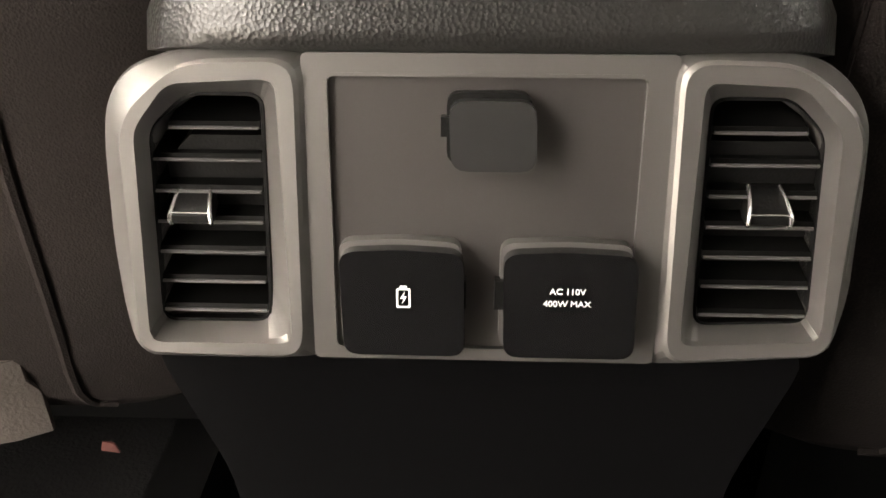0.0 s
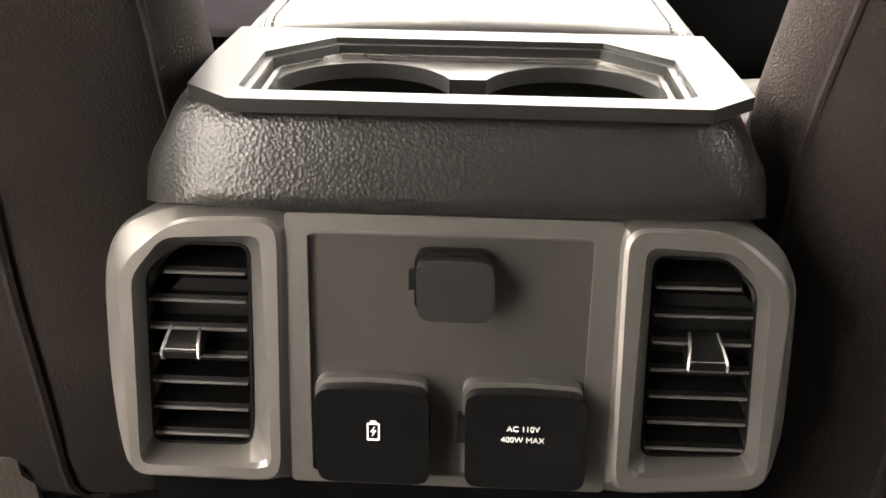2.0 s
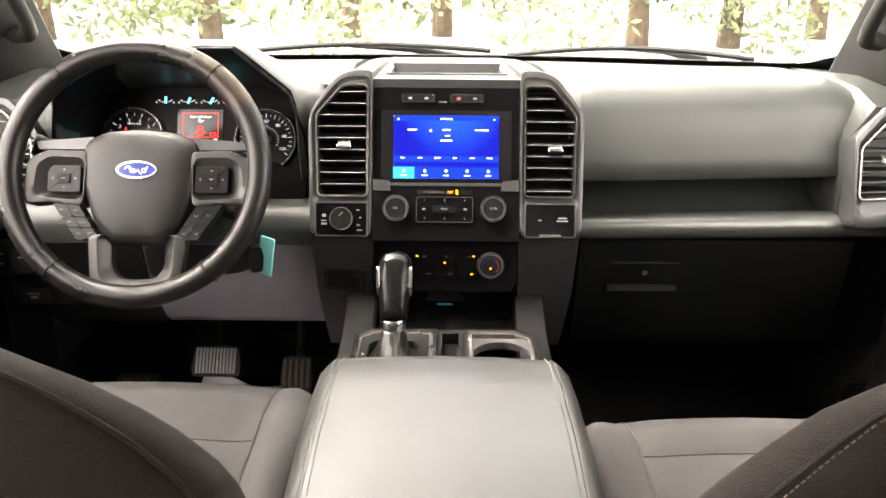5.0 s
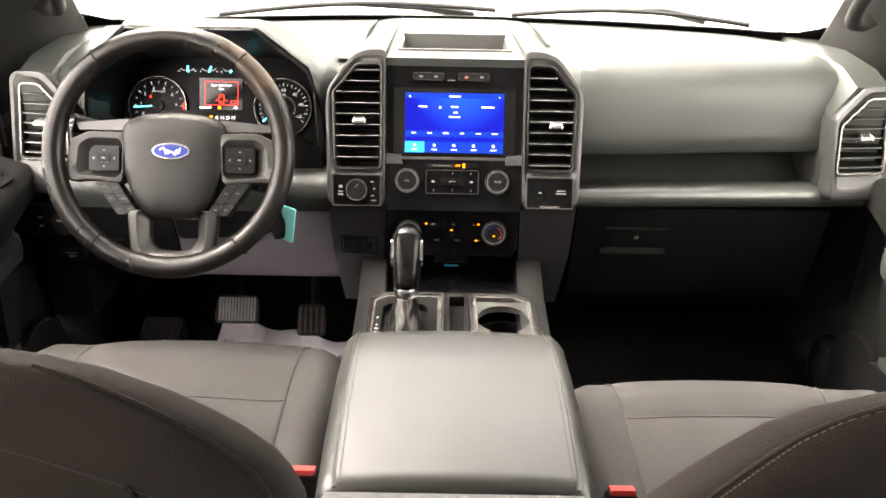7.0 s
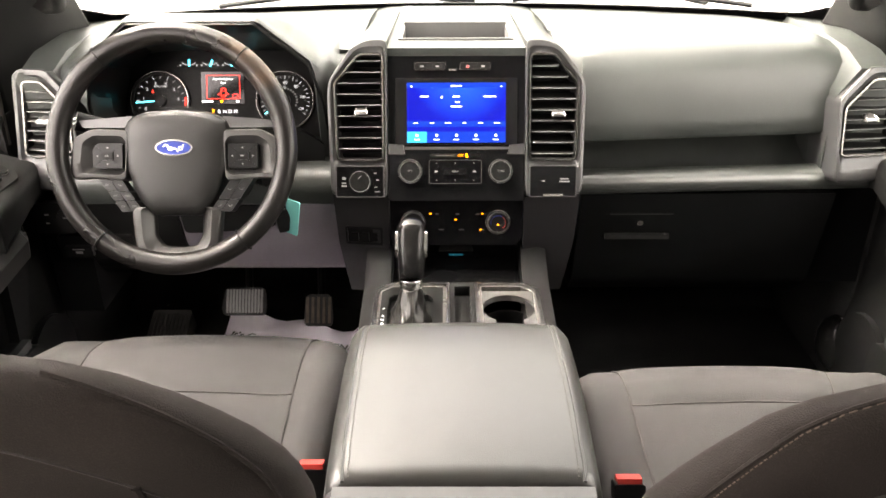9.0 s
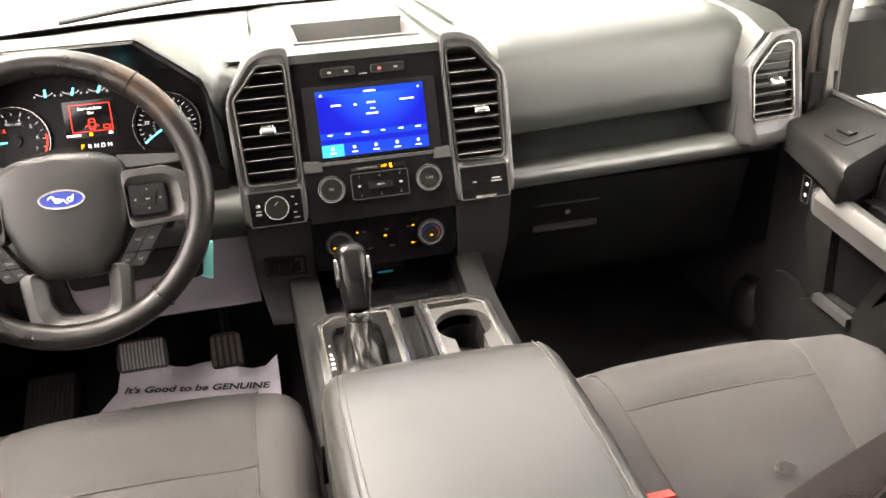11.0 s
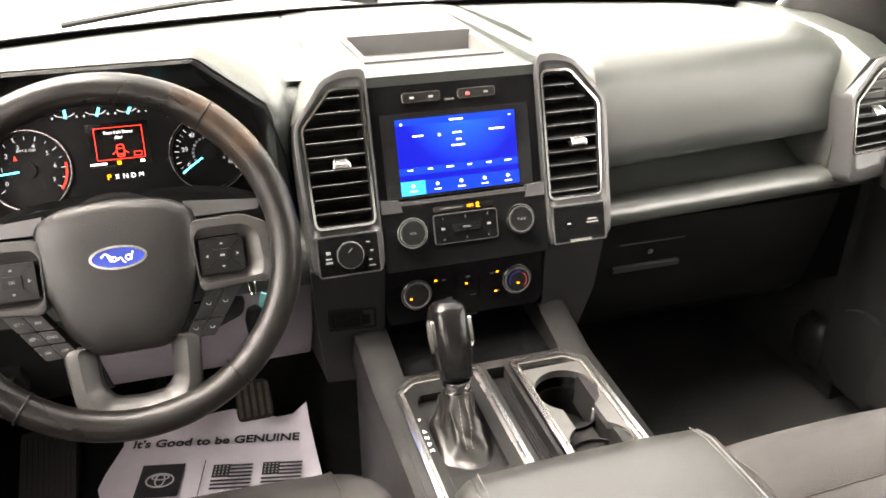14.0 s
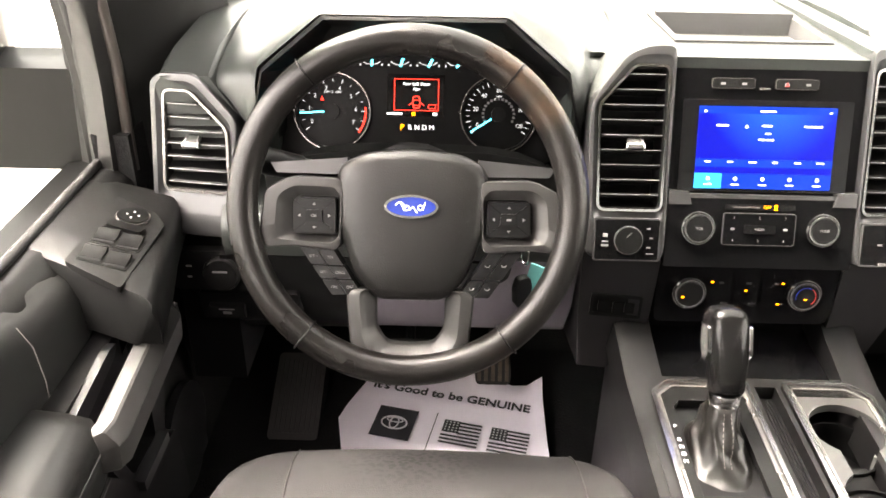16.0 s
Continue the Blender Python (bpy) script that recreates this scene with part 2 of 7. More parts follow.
L_BLUE = glow("lit blue", (0.003, 0.012, 0.62), 0.5)
nt = L_BLUE.node_tree
co = nt.nodes.new("ShaderNodeTexCoord")
far_ = nt.nodes.new("ShaderNodeVectorMath")
far_.operation = 'DISTANCE'
far_.inputs[1].default_value = (0.01, 1.245, 0.715)
nt.links.new(co.outputs["Object"], far_.inputs[0])
ramp_ = nt.nodes.new("ShaderNodeValToRGB")
ramp_.color_ramp.elements[0].position, ramp_.color_ramp.elements[0].color = 0.0, (0.05, 0.75, 1.7, 1)
ramp_.color_ramp.elements[1].position, ramp_.color_ramp.elements[1].color = 0.085, (0.004, 0.010, 0.50, 1)
mid_ = ramp_.color_ramp.elements.new(0.025)
mid_.color = (0.008, 0.12, 1.10, 1)
nt.links.new(far_.outputs["Value"], ramp_.inputs[0])
nt.links.new(ramp_.outputs[0], nt.nodes["Principled BSDF"].inputs["Emission Color"])
L_BLUE2 = glow("lit pale blue", (0.003, 0.045, 0.56), 0.55)
L_BLUE3 = glow("lit sky blue", (0.02, 0.42, 1.0), 0.75)


# ---- builders ----
class Shape:
    """A bmesh with forms that can be added one after another."""

    def __init__(self):
        self.bm = bmesh.new()

    def add(self, verts, faces, bevel=0.0, segs=2):
        vs = [self.bm.verts.new(v) for v in verts]
        fs = []
        for f in faces:
            try:
                fs.append(self.bm.faces.new([vs[i] for i in f]))
            except ValueError:
                pass
        if bevel:
            es = {e for f in fs for e in f.edges if len(e.link_faces) == 2 and e.calc_face_angle(0) > 0.45}
            bmesh.ops.bevel(self.bm, geom=list(es), offset=bevel, segments=segs, profile=0.5, affect='EDGES', clamp_overlap=True)
        return self

    def prism(self, pts, z0, z1, m=Matrix(), bevel=0.0, segs=2):
        n = len(pts)
        vs = [m @ Vector((x, y, z0)) for x, y in pts] + [m @ Vector((x, y, z1)) for x, y in pts]
        fs = [tuple(reversed(range(n))), tuple(range(n, 2 * n))] + [(i, (i + 1) % n, n + (i + 1) % n, n + i) for i in range(n)]
        return self.add(vs, fs, bevel, segs)

    def box(self, c, size, m=Matrix(), bevel=0.0, segs=2):
        w, d, h = [s / 2 for s in size]
        return self.prism([(c[0] - w, c[1] - d), (c[0] + w, c[1] - d), (c[0] + w, c[1] + d), (c[0] - w, c[1] + d)], c[2] - h, c[2] + h, m, bevel, segs)

    def ring(self, outer, inner, z0, z1, m=Matrix(), bevel=0.0, z1in=None, segs=2):
        n = len(outer)
        z1in = z1 if z1in is None else z1in
        vs = [m @ Vector((x, y, z)) for pts, z in ((outer, z0), (outer, z1), (inner, z1in), (inner, z0)) for x, y in pts]
        fs = []
        for k in range(4):
            for i in range(n):
                j = (i + 1) % n
                fs.append((k * n + i, k * n + j, (k + 1) % 4 * n + j, (k + 1) % 4 * n + i))
        return self.add(vs, fs, bevel, segs)

    def loft(self, loops, caps=True, closed=True, wrap=False):
        n = len(loops[0])
        vs = [Vector(p) for lp in loops for p in lp]
        fs = []
        last = len(loops) if wrap else len(loops) - 1
        for k in range(last):
            a, b = k * n, (k + 1) % len(loops) * n
            for i in range(n if closed else n - 1):
                j = (i + 1) % n
                fs.append((a + i, a + j, b + j, b + i))
        if caps and closed and not wrap:
            fs += [tuple(reversed(range(n))), tuple(range(len(vs) - n, len(vs)))]
        return self.add(vs, fs)

    def sheet(self, loops, thick):
        """An open strip of profiles given a thickness along z and y."""
        n = len(loops[0])
        both = []
        for lp in loops:
            back = [Vector(p) + Vector(thick) for p in lp]
            both.append([Vector(p) for p in lp] + back[::-1])
        return self.loft(both)

    def tube(self, path, r, n=10, closed=False, prof=None):
        path = [Vector(p) for p in path]
        k = len(path)
        up = None
        loops = []
        for i, p in enumerate(path):
            a = path[i - 1] if i > 0 or closed else p
            b = path[(i + 1) % k] if i < k - 1 or closed else p
            t = (b - a).normalized()
            if up is None:
                up = t.orthogonal().normalized()
            up = (up - t * up.dot(t)).normalized()
            side = t.cross(up)
            rr = r[i] if isinstance(r, (list, tuple)) else r
            loops.append([p + (up * math.cos(q) + side * math.sin(q)) * rr for q in [2 * math.pi * j / n for j in range(n)]])
        return self.loft(loops, caps=not closed, wrap=closed)

    def disc(self, r, z0, z1, m=Matrix(), n=28, bevel=0.0, at=(0, 0)):
        return self.prism([(at[0] + r * math.cos(2 * math.pi * i / n), at[1] + r * math.sin(2 * math.pi * i / n)) for i in range(n)], z0, z1, m, bevel)

    def annulus(self, r0, r1, z0, z1, m=Matrix(), n=36, at=(0, 0), bevel=0.0):
        f = lambda r: [(at[0] + r * math.cos(2 * math.pi * i / n), at[1] + r * math.sin(2 * math.pi * i / n)) for i in range(n)]
        return self.ring(f(r1), f(r0), z0, z1, m, bevel)


def frame_at(o, u, v):
    """A frame whose x runs along u, y along v and z out of the panel."""
    u, v = Vector(u).normalized(), Vector(v).normalized()
    n = u.cross(v).normalized()
    v = n.cross(u)
    m = Matrix((u, v, n)).transposed().to_4x4()
    m.translation = o
    return m


def rounded(pts, r, n=4):
    out = []
    k = len(pts)
    for i in range(k):
        p, a, b = Vector(pts[i]), Vector(pts[i - 1]), Vector(pts[(i + 1) % k])
        rr = min(r, (a - p).length * 0.45, (b - p).length * 0.45)
        s, e = p + (a - p).normalized() * rr, p + (b - p).normalized() * rr
        for j in range(n + 1):
            q = j / n
            out.append(tuple(s * (1 - q) ** 2 + p * 2 * q * (1 - q) + e * q ** 2))
    return out


def rect(x0, y0, x1, y1, r=0.0, n=4):
    pts = [(x0, y0), (x1, y0), (x1, y1), (x0, y1)]
    return rounded(pts, r, n) if r else pts


def grown(pts, d):
    """A convex outline moved out by d."""
    k = len(pts)
    area = sum(pts[i][0] * pts[(i + 1) % k][1] - pts[(i + 1) % k][0] * pts[i][1] for i in range(k))
    sgn = 1 if area > 0 else -1
    out = []
    for i in range(k):
        p, a, b = Vector(pts[i]), Vector(pts[i - 1]), Vector(pts[(i + 1) % k])
        e1, e2 = (p - a).normalized(), (b - p).normalized()
        n1, n2 = Vector((e1.y, -e1.x)) * sgn, Vector((e2.y, -e2.x)) * sgn
        h = n1 + n2
        h = h / max(h.length_squared / 2, 0.3)
        out.append(tuple(p + h * d))
    return out


def flip(pts):
    return [(-x, y) for x, y in reversed(pts)]


def to_mesh(shape, material, name, sharp=38):
    bm = shape.bm
    bmesh.ops.recalc_face_normals(bm, faces=bm.faces)
    me = bpy.data.meshes.new(name)
    bm.to_mesh(me)
    bm.free()
    me.materials.append(material)
    me.shade_smooth()
    me.set_sharp_from_angle(angle=radians(sharp))
    return me


def thing(name, at, label, category, group="", kind=""):
    ob = new(name)
    ob.empty_display_size = 0.05
    ob.location = at
    return tagged(ob, label, category, group, kind)


def solid(name, shape, material, label, category, group="", kind=""):
    return tagged(new(name, to_mesh(shape, material, name)), label, category, group, kind)


def part(name, shape, material, parent, label="", sharp=38):
    ob = new(name, to_mesh(shape, material, name, sharp))
    ob.parent = parent
    if parent.type == 'EMPTY':
        ob.matrix_parent_inverse = Matrix.Translation(parent.location).inverted()
    return tagged(ob, label)


def writing(name, text, size, m, material, parent, align='CENTER', depth=0.0002, label="", bold=0.0):
    c = bpy.data.curves.new(name, 'FONT')
    c.body, c.size, c.align_x, c.align_y, c.extrude, c.offset = text, size, align, 'CENTER', depth, bold
    tmp = bpy.data.objects.new("tmp", c)
    scene.collection.objects.link(tmp)
    me = bpy.data.meshes.new_from_object(tmp.evaluated_get(bpy.context.evaluated_depsgraph_get()))
    bpy.data.objects.remove(tmp)
    me.transform(m)
    me.materials.clear()
    me.materials.append(material)
    ob = new(name, me)
    ob.parent = parent
    if parent.type == 'EMPTY':
        ob.matrix_parent_inverse = Matrix.Translation(parent.location).inverted()
    return tagged(ob, label)


def at(m, x, y, z=0.0, rz=0.0):
    return m @ pose(x, y, z, 0, 0, rz)


def lerp(a, b, q):
    return a + (b - a) * q

# ---- the setting ----
s = Shape()
s.box((0, 0.42, -0.03), (1.74, 2.94, 0.06), bevel=0.004)
solid("floor", s, CARPET, "black carpeted cab floor", "floor", kind="structure")
s = Shape()
s.loft([[(x, 1.66, 0.5), (x, 1.86, 0.28), (x, 1.88, 0.10), (x, 1.88, 0.0), (x, 1.80, 0.0), (x, 1.66, 0.0), (x, 1.72, 0.05), (x, 1.80, 0.20), (x, 1.64, 0.44)][::-1] for x in (-0.83, 0.83)])
solid("wall_toe_board", s, CARPET, "black carpeted toe board below the dash", "wall", kind="structure")
s = Shape()
s.box((0, 1.9, 0.31), (1.66, 0.05, 0.62))
solid("wall_firewall", s, BLACK, "black firewall panel behind the dash", "wall", kind="structure")
# roof and headliner
s = Shape()
roof = []
for i in range(9):
    x = -0.84 + 1.68 * i / 8
    drop = 0.10 * abs(x / 0.84) ** 4
    roof.append([(x, 0.92, 1.36 - drop), (x, 0.5, 1.41 - drop), (x, -0.4, 1.42 - drop), (x, -1.05, 1.36 - drop)])
s.sheet(roof, (0, 0, 0.05))
solid("ceiling", s, LINER, "pale grey cloth headliner", "ceiling", kind="structure")
# cab back with its window
s = Shape()
m = frame_at((0, -1.03, 0.7), (1, 0, 0), (0, 0, 1))
s.ring(rect(-0.86, -0.7, 0.86, 0.7), rect(-0.62, 0.02, 0.62, 0.5), -0.03, 0.03, m)
solid("wall_back", s, CARPET, "dark carpeted cab back panel with a window opening", "wall", kind="structure")
s = Shape()
s.prism(rect(-0.62, 0.02, 0.62, 0.5), -0.003, 0.003, m)
TINT = bpy.data.materials.new("tinted glass")
TINT.use_nodes = True
gb = TINT.node_tree.nodes["Principled BSDF"]
gb.inputs["Transmission Weight"].default_value = 1.0
gb.inputs["Roughness"].default_value = 0.0
gb.inputs["IOR"].default_value = 1.05
gb.inputs["Base Color"].default_value = (0.10, 0.104, 0.10, 1)
solid("window_2", s, TINT, "dark tinted rear window", "window", kind="structure").visible_shadow = False
# pillars and kick panels
for sx in (-1, 1):
    s = Shape()
    loops = []
    for z, fx, fy, rx, ry in ((0.56, 0.76, 1.62, 0.875, 1.27), (0.70, 0.755, 1.60, 0.87, 1.275), (0.80, 0.742, 1.50, 0.865, 1.265), (0.92, 0.725, 1.38, 0.855, 1.20), (1.06, 0.705, 1.24, 0.835, 1.06), (1.20, 0.685, 1.09, 0.815, 0.92), (1.37, 0.66, 0.91, 0.785, 0.76)):
        loops.append([(sx * a, b, z) for a, b in ((fx, fy), (fx - 0.012, fy - 0.03), (lerp(fx, rx, 0.45) - 0.03, lerp(fy, ry, 0.45) - 0.02), (rx - 0.03, ry - 0.01), (rx - 0.005, ry), (rx + 0.03, ry + 0.03), (fx + 0.06, fy + 0.03))])
    s.loft(loops)
    tagged(new("a_pillar", to_mesh(s, PILLAR, "a_pillar", 75)), "charcoal windscreen pillar trim", "pillar", "windscreen pillars", "structure")
    s = Shape()
    s.box((sx * 0.845, 1.61, 0.30), (0.05, 0.68, 0.66), bevel=0.006)
    solid("wall_kick_panel", s, CARPET, "black kick panel beside the footwell", "wall", kind="structure")
    s = Shape()
    s.loft([[(sx * a, b, 0.0 + z) for a, b in ((0.76, -0.05), (0.86, -0.07), (0.87, 0.14), (0.77, 0.12))] for z in (0.0, 0.6, 1.36)])
    solid("b_pillar", s, DARK, "charcoal pillar trim between front and rear doors", "pillar", "door pillars", kind="structure")
# grab handles on the windscreen pillars
for sx in (-1, 1):
    g = thing("grab_handle", (sx * 0.72, 1.36, 0.82), "grey plastic grab handle on the windscreen pillar", "grab handle", "pillar handles")
    s = Shape()
    loops = []
    for x, y, z, r in ((0.765, 1.385, 0.818, 0.016), (0.735, 1.372, 0.808, 0.018), (0.708, 1.352, 0.812, 0.017), (0.698, 1.325, 0.838, 0.015), (0.690, 1.26, 0.905, 0.014), (0.680, 1.17, 0.995, 0.014), (0.672, 1.09, 1.07, 0.015), (0.690, 1.055, 1.10, 0.017), (0.725, 1.05, 1.112, 0.017)):
        loops.append([(sx * (x + 0.8 * r * math.cos(q)), y + 0.72 * r * math.sin(q), z + 0.72 * r * math.sin(q)) for q in [2 * math.pi * i / 14 for i in range(14)]])
    s.loft(loops)
    part("bar", s, PILLAR, g, "", 60)
# the rear door on the driver's side stands open, the other is shut
s = Shape()
RD = Matrix(((0, 0, 1, 0.80), (1, 0, 0, 0), (0, 1, 0, 0), (0, 0, 0, 1)))
s.ring([(-1.02, -0.02), (-0.06, -0.02), (-0.06, 1.34), (-1.02, 1.34)], [(-0.86, 0.62), (-0.14, 0.60), (-0.14, 1.24), (-0.80, 1.24)], 0, 0.07, RD, 0.01)
solid("wall_rear_door", s, DARK, "charcoal rear door trim panel", "wall", kind="structure")
s = Shape()
s.prism([(-0.87, 0.61), (-0.13, 0.59), (-0.13, 1.25), (-0.81, 1.25)], 0.035, 0.039, RD)
solid("window_3", s, TINT, "dark tinted rear door window", "window", kind="structure").visible_shadow = False
# rear bench, behind the first eye
bench = thing("rear_seat", (0, -0.62, 0), "dark grey cloth rear bench seat", "seat")
s = Shape()
s.box((0, -0.62, 0.28), (1.36, 0.44, 0.16), bevel=0.05, segs=4)
part("cushion", s, CLOTH, bench)
s = Shape()
s.prism([(-0.86, 0.28), (-0.99, 0.92), (-0.86, 0.92), (-0.74, 0.3)], -0.68, 0.68, Matrix(((0, 0, 1, 0), (1, 0, 0, 0), (0, 1, 0, 0), (0, 0, 0, 1))), 0.04, 4)
part("backrest", s, CLOTH, bench)
s = Shape()
s.box((0, -0.62, 0.10), (1.30, 0.40, 0.20), bevel=0.01)
part("base", s, BLACK, bench)

# windscreen, cowl, bonnet
s = Shape()
gl = []
for i in range(13):
    x = -0.78 + 1.56 * i / 12
    bow = 0.20 * (x / 0.78) ** 2
    gl.append([(x, lerp(1.83, 0.94, t) - bow * (1 - 0.45 * t), lerp(0.70, 1.37, t)) for t in [k / 8 for k in range(9)]])
s.sheet(gl, (0, 0.004, 0.003))
GLASS = bpy.data.materials.new("window glass")
GLASS.use_nodes = True
gb = GLASS.node_tree.nodes["Principled BSDF"]
gb.inputs["Transmission Weight"].default_value = 1.0
gb.inputs["Roughness"].default_value = 0.0
gb.inputs["IOR"].default_value = 1.05
gb.inputs["Base Color"].default_value = (0.97, 0.99, 0.97, 1)
g = solid("window_1", s, GLASS, "clear curved windscreen glass", "windscreen", kind="structure")
g.visible_shadow = False
s = Shape()
band = []
for i in range(33):
    x = -0.765 + 1.53 * i / 32
    bow = 0.20 * (x / 0.78) ** 2
    high = 0.740 + 0.006 * (x / 0.7) ** 2 + 0.02 * max(0, (abs(x) - 0.69) / 0.07) ** 2
    row = []
    for z in (0.720, 0.730, high):
        t = (z - 0.70) / 0.67
        row.append((x, lerp(1.83, 0.94, t) - bow * (1 - 0.45 * t) - 0.005, z))
    band.append(row)
s.sheet(band, (0, 0.0025, 0.002))
solid("trim_windscreen_border", s, GLOSS, "black border along the foot of the windscreen", "border", kind="structure")
s = Shape()
cow = []
for i in range(13):
    x = -0.80 + 1.6 * i / 12
    bow = 0.20 * (x / 0.78) ** 2
    cow.append([(x, 1.80 - bow, 0.690), (x, 1.83 - bow, 0.676), (x, 1.86 - bow, 0.668), (x, 1.89 - bow * 0.9, 0.64)])
s.sheet(cow, (0, 0, -0.03))
solid("cowl", s, BLACK, "black plastic cowl below the windscreen", "cowl", kind="structure")
s = Shape()
hood = []
for i in range(11):
    x = -0.78 + 1.56 * i / 10
    e = (abs(x) / 0.78) ** 4
    hood.append([(x, lerp(1.865, 3.05, t) - 0.19 * (x / 0.78) ** 2, lerp(0.70, 0.60, t ** 1.6) - 0.05 * e + 0.015 * (0.35 < abs(x) < 0.7)) for t in [k / 6 for k in range(7)]])
s.sheet(hood, (0, 0, -0.04))
solid("bonnet", s, BODY, "white painted bonnet ahead of the windscreen", "bonnet", kind="structure")


def wiper(x0, y0, x1, y1, arm):
    w = thing("windscreen_wiper", (x0, y0, 0.73), "black wiper resting on the windscreen", "wiper", "wipers")
    s = Shape()
    k = 8
    pts = []
    for i in range(k + 1):
        t = i / k
        pts.append((lerp(x0, x1, t), lerp(y0, y1, t), 0.732 + 0.02 * math.sin(math.pi * t) + 0.01 * t))
    s.tube(pts, 0.006, 6)
    part("blade", s, RUBBER, w)
    s = Shape()
    s.tube([(arm, 1.93, 0.715), (lerp(arm, (x0 + x1) / 2, 0.5), 1.90, 0.74), ((x0 + x1) / 2, (y0 + y1) / 2, 0.756)], [0.011, 0.008, 0.006], 8)
    part("arm", s, BLACK, w)


wiper(-0.54, 1.79, 0.10, 1.86, 0.05)
wiper(0.14, 1.86, 0.66, 1.72, 0.62)

# ---- outside ----
s = Shape()
n = 40
rings = []
for r in (0.0, 6.0, 12.0, 20.0, 60.0, 400.0, 3000.0):
    rings.append([(r * math.cos(2 * math.pi * i / n) + 0.0, r * math.sin(2 * math.pi * i / n), -0.75) for i in range(n)])
s.loft(rings[1:], caps=False)
s.add(rings[1], [tuple(range(n))])
solid("ground", s, CONCRETE, "pale sunlit concrete yard", "ground", kind="structure")


def leafy(s, c, r, count, size, seed):
    rnd = random.Random(seed)
    for _ in range(count):
        d = Vector((rnd.gauss(0, 1), rnd.gauss(0, 1), rnd.gauss(0, 1))).normalized() * r * rnd.random() ** 0.4
        p = Vector(c) + Vector((d.x, d.y, d.z * 0.8))
        a = Vector((rnd.uniform(-1, 1), rnd.uniform(-1, 1), rnd.uniform(-1, 1))).normalized() * size * rnd.uniform(0.6, 1.3)
        b = a.orthogonal().normalized() * size * 0.45
        s.add([p - a, p - b, p + a, p + b], [(0, 1, 2, 3)])


def tree(x, y, h, seed):
    rnd = random.Random(seed)
    t = thing("tree", (x, y, -0.75), "leafy green tree with a brown trunk", "tree", "trees beyond the yard")
    s = Shape()
    top = Vector((x + rnd.uniform(-0.4, 0.4), y, h * 0.75))
    s.tube([(x, y, -0.75), (x + rnd.uniform(-.1, .1), y, h * 0.3), top], [0.26, 0.19, 0.06], 9)
    ends = []
    for i in range(6):
        a = rnd.uniform(0, 6.28)
        z = h * rnd.uniform(0.25, 0.6)
        e = Vector((x + 1.5 * math.cos(a), y + 1.5 * math.sin(a), z + rnd.uniform(0.4, 1.3)))
        s.tube([(x, y, z), tuple(e)], [0.09, 0.03], 6)
        ends.append(e)
    part("trunk", s, BARK, t)
    s = Shape()
    for i, e in enumerate(ends + [top, top + Vector((0, 0, 0.8))]):
        leafy(s, e, rnd.uniform(0.9, 1.5), 260, 0.13, seed * 10 + i)
    part("crown", s, LEAF, t, sharp=180)


for i in range(11):
    tree(-14 + 2.9 * i + 0.7 * math.sin(i * 2.3), 19 + 1.6 * math.sin(i * 1.7), 5.5 + 1.2 * math.sin(i * 3.1), i + 1)
s = Shape()
for i in range(90):
    leafy(s, (-18 + 0.41 * i, 16.4 + 0.9 * math.sin(i * 1.9), 0.3 + 0.5 * math.sin(i * 2.7) + 0.9 * (i % 3)), 1.0, 150, 0.13, 500 + i)
for i in range(120):
    leafy(s, (-24 + 0.42 * i, 25 + 1.5 * math.sin(i * 1.3), 0.6 + 1.15 * (i % 7) + 0.5 * math.sin(i * 3.7)), 1.7, 110, 0.30, 900 + i)
solid("hedge", s, LEAF, "tangled sunlit green undergrowth below the trees", "bushes", kind="stuff")

# ---- air vents ----
def spans(pts, y):
    xs = []
    k = len(pts)
    for i in range(k):
        (x0, y0), (x1, y1) = pts[i], pts[(i + 1) % k]
        if (y0 - y) * (y1 - y) < 0:
            xs.append(x0 + (x1 - x0) * (y - y0) / (y1 - y0))
    return (min(xs), max(xs)) if len(xs) > 1 else None


